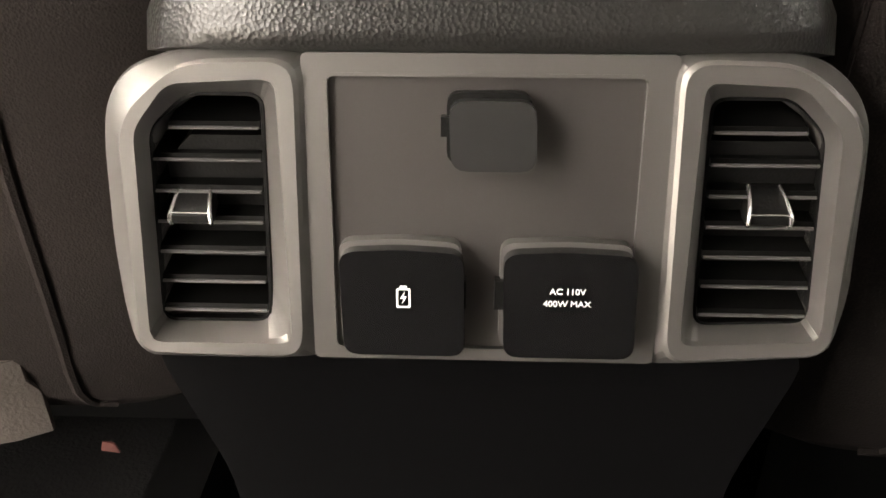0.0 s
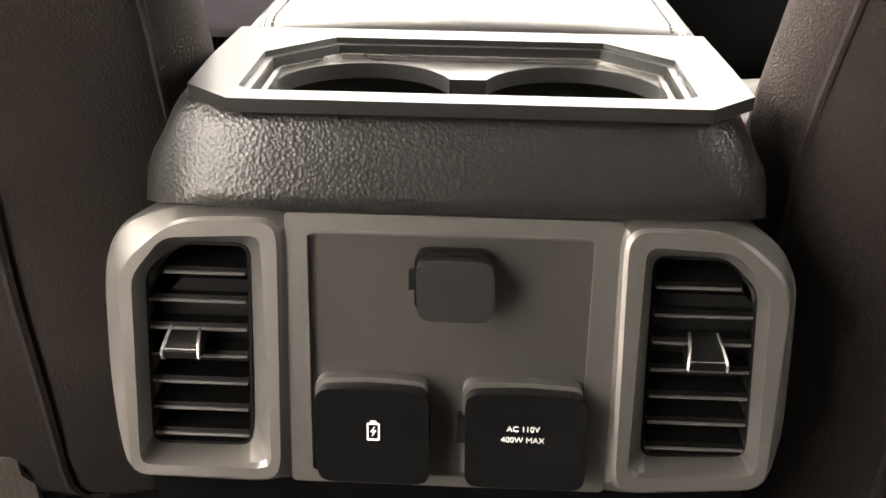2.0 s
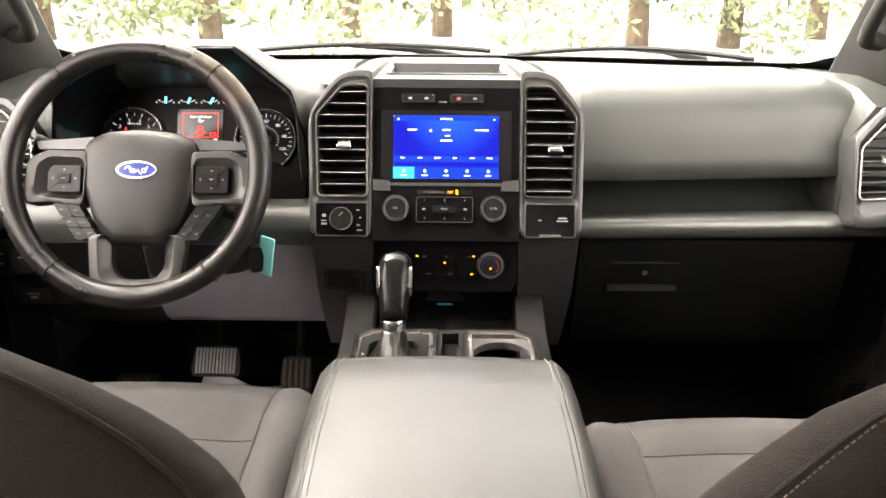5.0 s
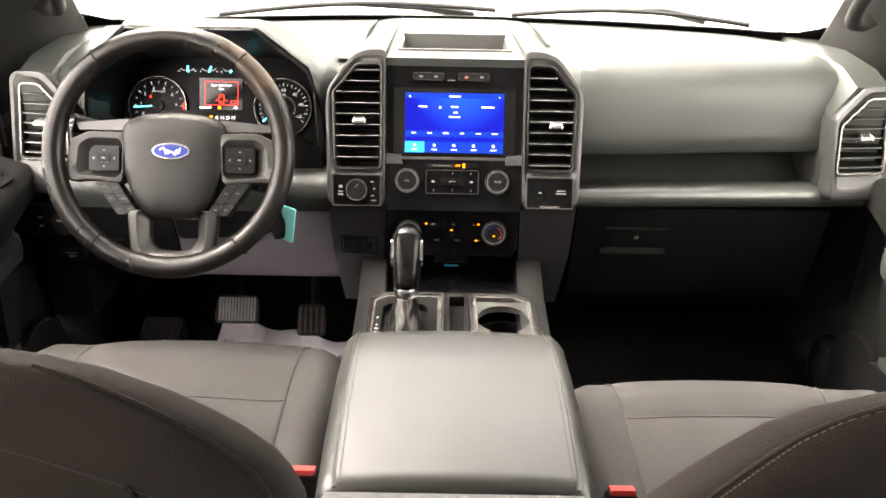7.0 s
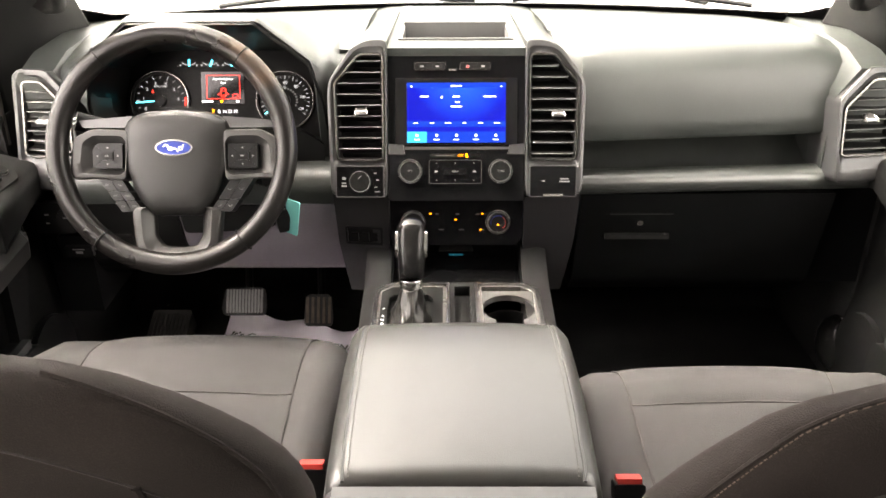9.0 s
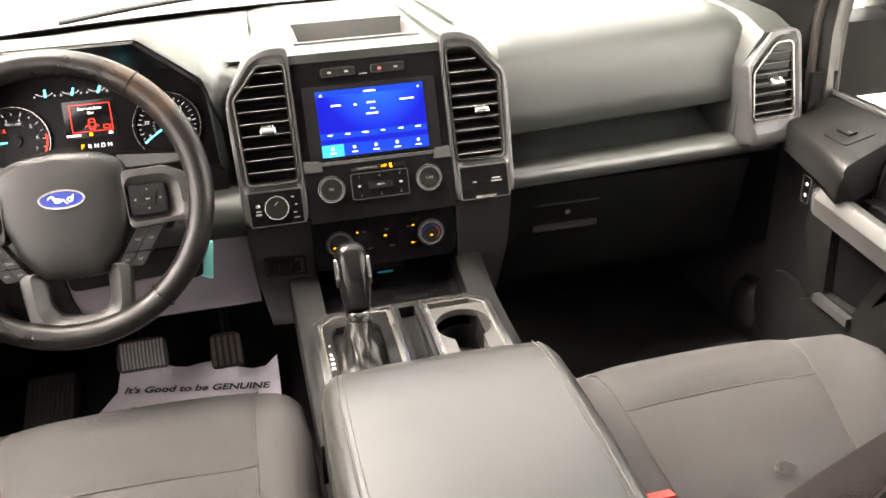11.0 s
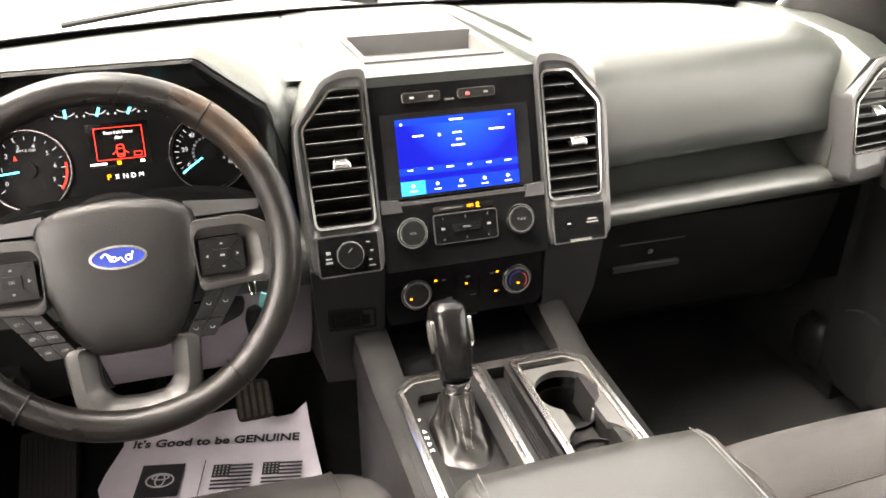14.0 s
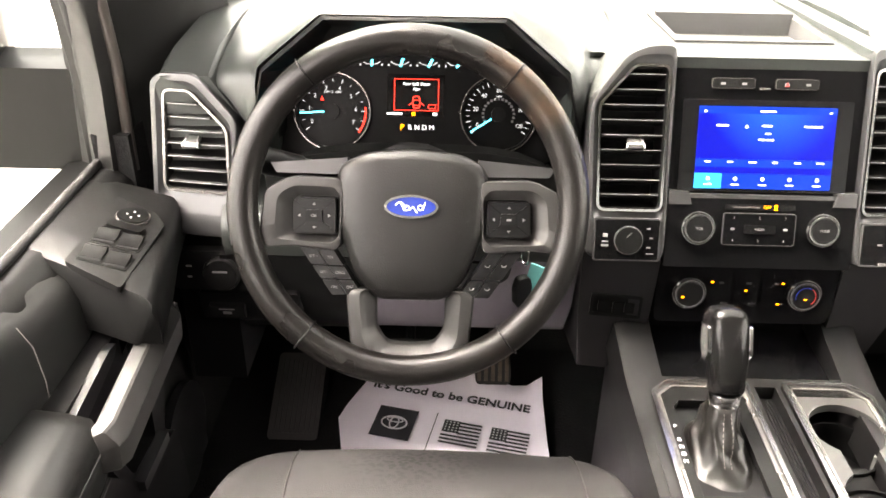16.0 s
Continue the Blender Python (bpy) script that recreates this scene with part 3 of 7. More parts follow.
def air_vent(m, opening, slats, tab, label, tilt, group, trim=True, tab_size=(0.021, 0.013), edge=0.0012):
    v = thing("air_vent", m.translation, label, "air vent", group)
    pts = rounded(opening, 0.006)
    s = Shape()
    s.ring(grown(pts, 0.0015), pts, -0.045, -0.001, m)
    s.prism(grown(pts, 0.0015), -0.05, -0.045, m)
    part("housing", s, BLACK, v)
    if trim:
        s = Shape()
        s.ring(grown(pts, 0.0048), grown(pts, 0.0016), -0.006, 0.0035, m, 0.0012)
        part("trim_ring", s, SILVER if trim == 2 else CHROME, v, "satin silver trim ring")
    lo, hi = min(p[1] for p in opening), max(p[1] for p in opening)
    for i in range(slats):
        y = lo + (hi - lo) * (i + 0.7) / (slats + 0.3)
        sp = spans(pts, y)
        if not sp:
            continue
        s = Shape()
        prof = [(-0.0065, -0.0008), (0.0065, -0.0011), (0.0078, 0.0), (0.0065, 0.0011), (-0.0065, 0.0008)]
        ca, sa = math.cos(radians(tilt)), math.sin(radians(tilt))
        loops = []
        for x in (sp[0] + 0.0006, sp[1] - 0.0006):
            loops.append([m @ Vector((x, y + 1.9 * (z * sa + h * ca), -0.014 + 1.9 * (z * ca - h * sa))) for z, h in prof])
        s.loft(loops)
        sl = part("slat", s, SLAT, v)
        # pale tube along the slat's front edge, a highlight put into the colour
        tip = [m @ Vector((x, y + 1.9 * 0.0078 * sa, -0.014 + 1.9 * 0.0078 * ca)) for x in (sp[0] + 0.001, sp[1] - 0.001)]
        part("slat_glint", Shape().tube(tip, 0.0008, 6), LIP, sl, "slat edge with its highlight in the colour")
    w, h = tab_size
    mm = at(m, tab[0], tab[1], 0)
    # a wedge: short upright front, long top falling back between the slats
    side = [(-h / 2, -0.010), (-h / 2, 0.0065), (-h / 2 + 0.0010, 0.0080), (-h / 2 + 0.0042, 0.0085), (-h / 2 + 0.0056, 0.0078), (h * 0.18, 0.0030), (h / 2, -0.0040), (h / 2, -0.010)]
    wide = (0.80, 0.96, 1.0, 1.0, 0.97, 0.86, 0.74, 0.72)
    s = Shape()
    s.loft([[mm @ Vector((x * w / 2 * k, y, z)) for (y, z), k in zip(side, wide)] for x in (-1, 1)])
    tb = part("tab", s, TABFACE if edge > 0.001 else DARK, v, "satin silver tab" if edge > 0.001 else "")
    s = Shape()
    for x in (-1, 1):
        s.tube([mm @ Vector((x * w / 2 * k, y, z + 0.0004)) for (y, z), k in zip(side[1:7], wide[1:7])], edge, 8)
    # thin bright bar across the tab, a highlight modelled as metal
    y, z = side[4]
    s.tube([mm @ Vector((x * w / 2 * 0.97, y, z + 0.0002)) for x in (-1, 1)], edge * 0.45, 6)
    part("tab_trim", s, TABTRIM, tb, "bright chrome edging with a highlight bar")
    return v


# ---- centre console ----
console = thing("center_console", (0, 0.75, 0), "charcoal centre console between the front seats with leather lid", "console")
P = frame_at((-0.004, 0.3185, 0.379), (1, 0, 0), (0, 0.19, 0.982)) @ Matrix.Translation((0, 0.0056, 0)) @ Matrix.Diagonal((1, 0.916, 1, 1))
# tapering body
s = Shape()
sec = []
for y, w, top, wb in ((0.335, 0.142, 0.415, 0.085), (0.40, 0.148, 0.415, 0.09), (0.472, 0.150, 0.415, 0.10), (0.476, 0.150, 0.455, 0.10), (0.60, 0.150, 0.452, 0.14), (0.795, 0.150, 0.445, 0.15), (0.81, 0.148, 0.31, 0.148), (1.05, 0.148, 0.31, 0.148), (1.24, 0.155, 0.33, 0.155)):
    sec.append([(-wb, y, 0.0), (wb, y, 0.0), (w, y, top - 0.06), (w, y, top - 0.012), (w - 0.012, y, top), (-w + 0.012, y, top), (-w, y, top - 0.012), (-w, y, top - 0.06)])
s.loft(sec)
part("body", s, DARK, console)
# lower rear face
s = Shape()
s.prism(rounded([(-0.158, -0.07), (0.152, -0.07), (0.119, -0.155), (0.106, -0.378), (-0.106, -0.378), (-0.121, -0.155)], 0.02), -0.04, -0.014, P, 0.006, 3)
part("lower_rear_panel", s, STACK, console, "smooth black lower rear panel")
# padded leather wrapped round the back, above the panel
half = [(0.137, 0.474, 1, 0), (0.137, 0.44, 1, 0), (0.1365, 0.405, 1, 0), (0.135, 0.378, 0.98, -0.2), (0.131, 0.359, 0.86, -0.5), (0.122, 0.347, 0.6, -0.8), (0.107, 0.3405, 0.25, -0.97), (0.078, 0.3385, 0.05, -1), (0.04, 0.338, 0, -1)]
trail = [(-x - 0.005, y, -nx, ny) for x, y, nx, ny in half] + [(-0.005, 0.338, 0, -1)] + [(x - 0.005, y, nx, ny) for x, y, nx, ny in half[::-1]]
s = Shape()
loops = []
for x, y, nx, ny in trail:
    foot = 0.456 - 0.014 * nx * nx
    taper = 0.006 * abs(nx)
    loops.append([(x + nx * d, y + ny * d * 0.6, z) for d, z in ((0.016, foot), (0.0145 - taper * 0.3, 0.462), (0.008 - taper * 0.8, 0.477), (0.002 - taper, 0.489), (-0.004 - taper, 0.4955), (-0.010 - taper, 0.4975), (-0.014 - taper, 0.497), (-0.014 - taper, 0.44))])
s.loft(loops)
part("padded_back", s, LEATHER, console, "grained black padded rear face", 60)
# rear cup tray: surround, sunk floor, two cups
s = Shape()
m = Matrix.Translation((0, 0, 0.4985))
hole = [(-0.094, 0.3475), (0.094, 0.3475), (0.100, 0.353), (0.103, 0.415), (0.072, 0.450), (-0.072, 0.450), (-0.103, 0.415), (-0.100, 0.353)]
rim = [(-0.100, 0.3340), (0.102, 0.3340), (0.1245, 0.3545), (0.1275, 0.405), (0.130, 0.472), (-0.130, 0.472), (-0.1275, 0.405), (-0.1230, 0.3545)]
s.ring(rim, hole, -0.002, 0.004, m, 0.0016)
part("cup_surround", s, RTRIM, console, "satin grey surround of the rear cup holders")
s = Shape()
s.ring(grown(hole, -0.006), grown(hole, -0.0085), -0.012, -0.003, m, 0.0006)
part("cup_lip", s, SILVER, console, "thin satin lip of the cup tray")
for sx in (-1, 1):
    cx, cy, r = sx * 0.0505, 0.3920, 0.0440
    arc = [radians(lerp(199.9, 520.1, i / 36)) for i in range(37)]
    pl = [(0, 0.3475), (sx * 0.100, 0.3475), (sx * 0.103, 0.415), (sx * 0.072, 0.450), (0, 0.450), (0, cy + 0.015)] + [(cx + sx * r * math.cos(a), cy + r * math.sin(a)) for a in arc[::-1]] + [(0, cy - 0.015)]
    s = Shape()
    s.prism(pl[::sx], -0.014, -0.006, m)
    part("cup_plate", s, RTRIM, console, "sunk satin grey cup holder plate")
    s = Shape()
    s.annulus(0.0430, 0.0455, -0.075, -0.026, m, at=(cx, cy))
    s.disc(0.0430, -0.077, -0.074, m, at=(cx, cy))
    part("cup_well", s, BLACK, console, "deep black cup holder well")
part("cup_link", Shape().box((0, 0.3920, -0.029), (0.03, 0.045, 0.006), m), BLACK, console)
s = Shape()
s.ring(grown(hole, 0.0005), grown(hole, -0.004), -0.012, 0.001, m, 0.0006)
part("cup_step", s, RTRIM, console)
# lid
lid = Shape()
loops = []
for y, w, z, d in ((0.478, 0.112, 0.478, 0.03), (0.476, 0.122, 0.490, 0.035), (0.480, 0.126, 0.4995, 0.045), (0.50, 0.128, 0.503, 0.055), (0.60, 0.131, 0.505, 0.06), (0.70, 0.132, 0.503, 0.06), (0.765, 0.131, 0.500, 0.06), (0.788, 0.129, 0.493, 0.055), (0.799, 0.124, 0.480, 0.045), (0.802, 0.116, 0.460, 0.03)):
    prof = []
    for x, dz in ((-1.10, -1.0), (-1.125, -0.6), (-1.09, -0.25), (-1.0, -0.03), (-0.92, 0.0), (-0.5, 0.06), (0, 0.08), (0.5, 0.06), (0.92, 0.0), (1.0, -0.03), (1.09, -0.25), (1.125, -0.6), (1.10, -1.0)):
        prof.append((x * w, y, z + dz * d))
    loops.append(prof)
lid.loft(loops)
lid = part("lid", lid, LIDHIDE, console, "black leather armrest lid with stitched edges", 60)
for sx in (-1, 1):
    s = Shape()
    for i in range(58):
        y = 0.488 + i * 0.0053
        z = np.interp(y, (0.479, 0.50, 0.60, 0.70, 0.765, 0.79), (0.4995, 0.503, 0.505, 0.503, 0.500, 0.493)) + 0.0004
        w = np.interp(y, (0.479, 0.50, 0.60, 0.70, 0.765, 0.79), (0.126, 0.128, 0.131, 0.132, 0.131, 0.129)) * 0.915
        s.box((sx * w, y, z), (0.0011, 0.0032, 0.0012))
    part("stitching", s, STITCH, lid, "pale stitched seam")
    s = Shape()
    s.tube([(sx * 0.965 * w, y, z - 0.0006) for y, w, z in ((0.482, 0.126, 0.4995), (0.50, 0.128, 0.502), (0.60, 0.131, 0.504), (0.70, 0.132, 0.502), (0.765, 0.131, 0.499), (0.786, 0.129, 0.493))], 0.0022, 6)
    part("piping", s, LIDHIDE, lid)
# rear panel face
s = Shape()
ventL = [(-0.1455, -0.0560), (-0.0970, -0.0555), (-0.0945, 0.0545), (-0.1245, 0.0545), (-0.1425, 0.0385)]
ventR = [(0.0945, -0.0535), (0.1430, -0.0515), (0.1385, 0.0390), (0.1235, 0.0545), (0.0920, 0.0545)]


def by_angle(pts, hole, k=160):
    """The outline met by rays from the middle of the hole."""
    segs = [(Vector(pts[i]), Vector(pts[(i + 1) % len(pts)])) for i in range(len(pts))]
    c = Vector((sum(p[0] for p in hole) / len(hole), sum(p[1] for p in hole) / len(hole)))
    out = []
    for j in range(k):
        ang = 2 * math.pi * j / k
        d = Vector((math.cos(ang), math.sin(ang)))
        best = None
        for a, b in segs:
            e = b - a
            den = d.x * e.y - d.y * e.x
            if abs(den) < 1e-9:
                continue
            w = a - c
            tt = (w.x * e.y - w.y * e.x) / den
            uu = (w.x * d.y - w.y * d.x) / den
            if tt > 0 and -1e-6 <= uu <= 1 + 1e-6 and (best is None or tt < best):
                best = tt
        out.append(tuple(c + d * best))
    return out


def bezel(name, outline, hole, z0, z1, zin, m, material, parent, label=""):
    """A raised surround with a bevelled slope down into its opening."""
    o, h = by_angle(outline, hole), by_angle(hole, hole)
    s = Shape()
    between = lambda q: [tuple(Vector(a).lerp(Vector(b), q)) for a, b in zip(h, o)]
    loops = [[m @ Vector((x, y, z)) for x, y in pts] for pts, z in ((o, z0), (o, z1 - 0.005), (between(0.985), z1 - 0.002), (between(0.94), z1 - 0.0004), (between(0.88), z1), (between(0.52), z1), (between(0.47), z1 - 0.0012), (between(0.06), zin + 0.001), (between(0.02), zin), (h, zin - 0.002), (h, z0))]
    s.loft(loops, caps=False, wrap=True)
    return part(name, s, material, parent, label, 35)


def deep_bezel(name, rims, hole, zin, m, material, parent, label=""):
    """A raised surround: rims (outline, height) from the outside in, then a slope down to its opening."""
    h = by_angle(hole, hole)
    stack = [(by_angle(rounded(pts, r), hole), z) for pts, r, z in rims]
    loops = []
    for i, (ring_, z) in enumerate(stack):
        # soften each fold with a loop just before and after it
        for j in ((i - 1), (i + 1)):
            if 0 < i < len(stack) - 1:
                other, zo = stack[j]
                loops.append([m @ Vector((lerp(a[0], b[0], 0.12), lerp(a[1], b[1], 0.12), lerp(z, zo, 0.12) - 0.0002)) for a, b in zip(ring_, other)])
            elif j > i or i == len(stack) - 1:
                loops.append([m @ Vector((x, y, z)) for x, y in ring_])
                break
    last, zl = stack[-1]
    loops.append([m @ Vector((lerp(a[0], b[0], 0.12), lerp(a[1], b[1], 0.12), lerp(zl, zin, 0.2))) for a, b in zip(last, h)])
    loops.append([m @ Vector((lerp(a[0], b[0], 0.95), lerp(a[1], b[1], 0.95), zin + 0.0006)) for a, b in zip(last, h)])
    for z in (zin - 0.002, -0.03):
        loops.append([m @ Vector((x, y, z)) for x, y in h])
    s = Shape()
    s.loft(loops, caps=False, wrap=True)
    return part(name, s, material, parent, label, 17)


sideL = [(-0.1645, -0.0166), (-0.1631, -0.0504), (-0.1602, -0.0700), (-0.1538, -0.0765), (-0.111, -0.0768), (-0.0690, -0.0750), (-0.0690, 0.0785), (-0.124, 0.0765), (-0.1494, 0.0677), (-0.1599, 0.053), (-0.1629, 0.0325)]
ridgeL = [(-0.1515, 0.0387), (-0.1530, -0.0640), (-0.1480, -0.0690), (-0.0790, -0.0700), (-0.0765, 0.0725), (-0.1227, 0.0713), (-0.145, 0.0519)]
brinkL = [(-0.1445, 0.0410), (-0.1480, -0.0630), (-0.0840, -0.0625), (-0.0850, 0.0640), (-0.1290, 0.0615)]
sideR = [(0.0690, 0.0785), (0.0690, -0.0765), (0.115, -0.0730), (0.1500, -0.0690), (0.1560, -0.0620), (0.1595, -0.0384), (0.1574, 0.0217), (0.1557, 0.0457), (0.1485, 0.0611), (0.1355, 0.0723), (0.112, 0.0783)]
ridgeR = [(0.0755, 0.0730), (0.0790, -0.0690), (0.1440, -0.0640), (0.1500, -0.0580), (0.1500, 0.0387), (0.1444, 0.0511), (0.1219, 0.0717)]
brinkR = [(0.0845, 0.0640), (0.0850, -0.0600), (0.1450, -0.0560), (0.1405, 0.0425), (0.1235, 0.0620)]
for side, ridge, brink, vent in ((sideL, ridgeL, brinkL, ventL), (sideR, ridgeR, brinkR, ventR)):
    deep_bezel("vent_surround", [(side, 0.010, -0.03), (side, 0.010, -0.0065), (ridge, 0.012, 0.0060), (brink, 0.006, 0.0055)], rounded(vent, 0.007), -0.010, P, RFRAME, console, "satin grey vent surround")
inset = rect(-0.0665, -0.0665, 0.0645, 0.0665, 0.005)
s = Shape()
s.ring(rect(-0.0750, -0.0712, 0.0750, 0.0750, 0.003), inset, -0.03, 0.0018, P, 0.0012)
part("centre_surround", s, RFRAME, console)
s = Shape()
s.prism(grown(inset, -0.0006), -0.03, -0.001, P, 0.0012)
part("socket_panel", s, RPANEL, console, "satin grey socket panel")
s = Shape()
s.ring(inset, grown(inset, -0.0016), -0.01, 0.0020, P, 0.0006)
part("panel_rim", s, RFRAME, console)


def cover(x0, y0, x1, y1, material, label, hinge, arch):
    base = rounded([(x0, y0), (x1, y0), (x1, y1 - 0.0015), ((x0 + x1) / 2, y1 + arch - 0.0015), (x0, y1 - 0.0015)], 0.006)
    s = Shape()
    s.prism(base, -0.002, 0.006, P, 0.0015)
    back = part("socket_cover", s, RFRAME if material is GLOSS else DARK, console, label)
    low = rounded([(x0 + 0.002, y0 - 0.0015), (x1 + 0.002, y0 - 0.0015), (x1 + 0.001, y1 - 0.004), ((x0 + x1) / 2, y1 + arch - 0.004), (x0 + 0.001, y1 - 0.004)], 0.007)
    s = Shape()
    s.prism(low, 0.0055, 0.0135, P, 0.003, 3)
    part("flap", s, material, back)
    s = Shape()
    hx = x0 if hinge < 0 else x1
    s.box((hx, lerp(y0, y1, 0.52), 0.006), (0.0045, (y1 - y0) * 0.26, 0.007), P, 0.001)
    part("hinge", s, DARK, back)
    return back


cover(-0.0165, 0.0275, 0.0175, 0.0605, RTRIM, "charcoal round-cornered socket cover", -1, 0.0)
cover(-0.0620, -0.0615, -0.0100, -0.0080, GLOSS, "gloss black cover with a charging battery sign", 1, 0.0015)
cover(0.0065, -0.0615, 0.0620, -0.0080, GLOSS, "gloss black cover of the mains outlet", -1, 0.0015)
writing("printing", "AC 110V", 0.0040, at(P, 0.0345, -0.0292, 0.0142), WHITE, console)
writing("printing", "400W MAX", 0.0040, at(P, 0.0345, -0.0352, 0.0142), WHITE, console)
s = Shape()
B = at(P, -0.0340, -0.0335, 0.0137)
s.ring(rect(-0.0030, -0.005, 0.0030, 0.0046, 0.0007, 2), rect(-0.0022, -0.0042, 0.0022, 0.0038, 0.0005, 2), 0, 0.0003, B)
s.box((0, 0.0053, 0.00015), (0.003, 0.0012, 0.0003), B)
s.prism([(0.0006, 0.003), (-0.0014, -0.0004), (0.0, -0.0004), (-0.0006, -0.003), (0.0014, 0.0006), (0.0, 0.0006)], 0, 0.0003, B)
part("battery_sign", s, WHITE, console, "white battery sign")
air_vent(at(P, 0, 0, -0.006), ventL, 7, (-0.1255, 0.004), "black slatted rear vent with a chrome-edged tab", -22, "rear console vents", trim=False, tab_size=(0.0175, 0.016), edge=0.0009)
air_vent(at(P, 0, 0, -0.006), ventR, 7, (0.1175, 0.007), "black slatted rear vent with a chrome-edged tab", -22, "rear console vents", trim=False, tab_size=(0.0175, 0.016), edge=0.0009)

# front tray of the console, with its bezels
T = Matrix.Translation((0, 0, 0.386))
s = Shape()
for x0, y0, x1, y1 in ((-0.146, 0.81, -0.1145, 1.10), (-0.1145, 1.049, -0.006, 1.10), (-0.0385, 0.81, -0.006, 1.049), (-0.006, 1.0765, 0.030, 1.10), (0.0225, 0.81, 0.030, 1.0765)):
    s.prism(rect(x0, y0, x1, y1), -0.016, 0.0, T)
s.prism(rect(0.030, 1.078, 0.146, 1.10, 0.004), -0.016, 0.0, T, 0.002)
s.prism(rect(0.133, 0.81, 0.146, 1.08, 0.002), -0.016, 0.0, T, 0.002)
part("tray_top", s, CTRIM, console, "satin grey console top")
gate = [(-0.135, 0.80), (-0.012, 0.80), (-0.012, 1.083), (-0.112, 1.083), (-0.137, 1.060)]
cups = [(0.030, 0.80), (0.137, 0.80), (0.137, 1.060), (0.112, 1.083), (0.030, 1.083)]
for poly, nm in ((gate, "shifter_bezel"), (cups, "cup_bezel")):
    p = rounded(poly, 0.006)
    s = Shape()
    s.ring(p, grown(p, -0.0055), -0.004, 0.010, T, 0.0022, segs=3)
    part(nm, s, BEZEL, console, "bright satin metal bezel")
    s = Shape()
    s.ring(grown(p, -0.0055), grown(p, -0.0085), -0.004, 0.0045, T, 0.0006)
    s.ring(grown(p, -0.0085), grown(p, -0.0115), -0.004, 0.0075, T, 0.001)
    part("inner_rim", s, SILVER, console)
s = Shape()
s.prism([(-0.126, 0.805), (-0.113, 0.805), (-0.113, 1.036), (-0.105, 1.047), (-0.048, 1.047), (-0.040, 1.036), (-0.040, 0.805), (-0.0235, 0.805), (-0.0235, 1.072), (-0.108, 1.072), (-0.126, 1.056)], -0.002, 0.006, T, 0.0008)
s.box((-0.0765, 0.8495, 0.002), (0.0725, 0.089, 0.0078), T, 0.0008)
part("shift_plate", s, DARK, console, "charcoal shift gate plate")
s = Shape()
s.prism(rect(-0.116, 0.80, -0.037, 1.05, 0.012), -0.016, -0.006, T)
part("shift_well", s, BLACK, console)
for i, ch in enumerate("PRNDM"):
    y = (1.000, 0.9775, 0.9660, 0.9545, 0.9430)[i]
    writing("gear_letter", ch, 0.0074, at(T, -0.1195, y, 0.0064, 0), WHITE, console)
s = Shape()
s.ring(rect(-0.010, 0.80, 0.028, 1.083), rect(-0.004, 0.805, 0.022, 1.076), -0.03, 0.006, T, 0.001)
part("slot_surround", s, CTRIM, console)
slot = part("slot_mat", Shape().box((0.009, 0.94, -0.0135), (0.026, 0.27, 0.003), T), BLACK, console, "ribbed black rubber slot mat")
for i in range(6):
    part("rib", Shape().box((-0.0005 + 0.0038 * i, 0.94, -0.0115), (0.0015, 0.262, 0.003), T, 0.0005), BLACK, slot)
# front cup holders: plate with two joined wells
for cy, sy in ((1.005, -1), (0.895, 1)):
    w = 0.022
    a0 = math.degrees(math.acos(w / 0.0425))
    arc = [radians(lerp(a0, -180 - a0, i / 36)) for i in range(37)]
    mid = 0.95
    pl = [(0.0835 + 0.0425 * math.cos(a), cy + sy * 0.0425 * math.sin(a)) for a in arc]
    end = cy - sy * 0.055
    pl += [(0.0835 - w, mid), (0.041, mid), (0.041, end), (0.126, end), (0.126, mid), (0.0835 + w, mid)]
    s = Shape()
    s.prism(pl[::-sy], -0.006, 0.005, T)
    part("cup_plate", s, PLATE, console, "silver grey cup holder plate")
part("cup_link", Shape().box((0.0835, 0.95, -0.032), (0.040, 0.05, 0.006), T), BLACK, console)
for cy in (1.005, 0.895):
    s = Shape()
    s.annulus(0.0420, 0.0445, -0.07, -0.024, T, at=(0.0835, cy))
    s.disc(0.0420, -0.071, -0.068, T, at=(0.0835, cy))
    well = part("cup_well", s, BLACK, console, "deep black cup well")
    for a in (-40, 220):
        part("grip_finger", Shape().box((0, 0.0390, -0.022), (0.011, 0.005, 0.020), T @ pose(0.0835, cy, 0, 0, 0, a - 90), 0.001), TAG, well, "pale rubber grip finger")
# side rails that rise to the dash, and the dark bin between them
for sx in (-1, 1):
    s = Shape()
    s.loft([[(sx * a, y, z) for a, z in ((0.118 + o, zt - 0.05), (0.168 + o, zt - 0.07), (0.166 + o, zt - 0.008), (0.150 + o, zt), (0.120 + o, zt - 0.002))] for y, zt, o in ((0.80, 0.388, -0.012), (1.00, 0.388, -0.008), (1.09, 0.389, -0.006), (1.17, 0.405, -0.004), (1.23, 0.43, -0.002), (1.27, 0.452, 0.0))])
    part("side_rail", s, CTRIM, console, "satin grey side rail")
s = Shape()
s.box((0, 1.17, 0.362), (0.236, 0.16, 0.012), bevel=0.002)
s.box((0, 1.245, 0.40), (0.236, 0.012, 0.09))
part("phone_bin", s, STACK, console, "black storage bin")
s = Shape()
s.prism(rounded([(-0.034, 0.0), (0.034, 0.0), (0.026, 0.016), (-0.026, 0.016)], 0.003), 0, 0.004, frame_at((0.0, 1.222, 0.385), (1, 0, 0), (0, 0.5, 0.86)), 0.001)
part("bin_catch", s, CTRIM, console)
s = Shape()
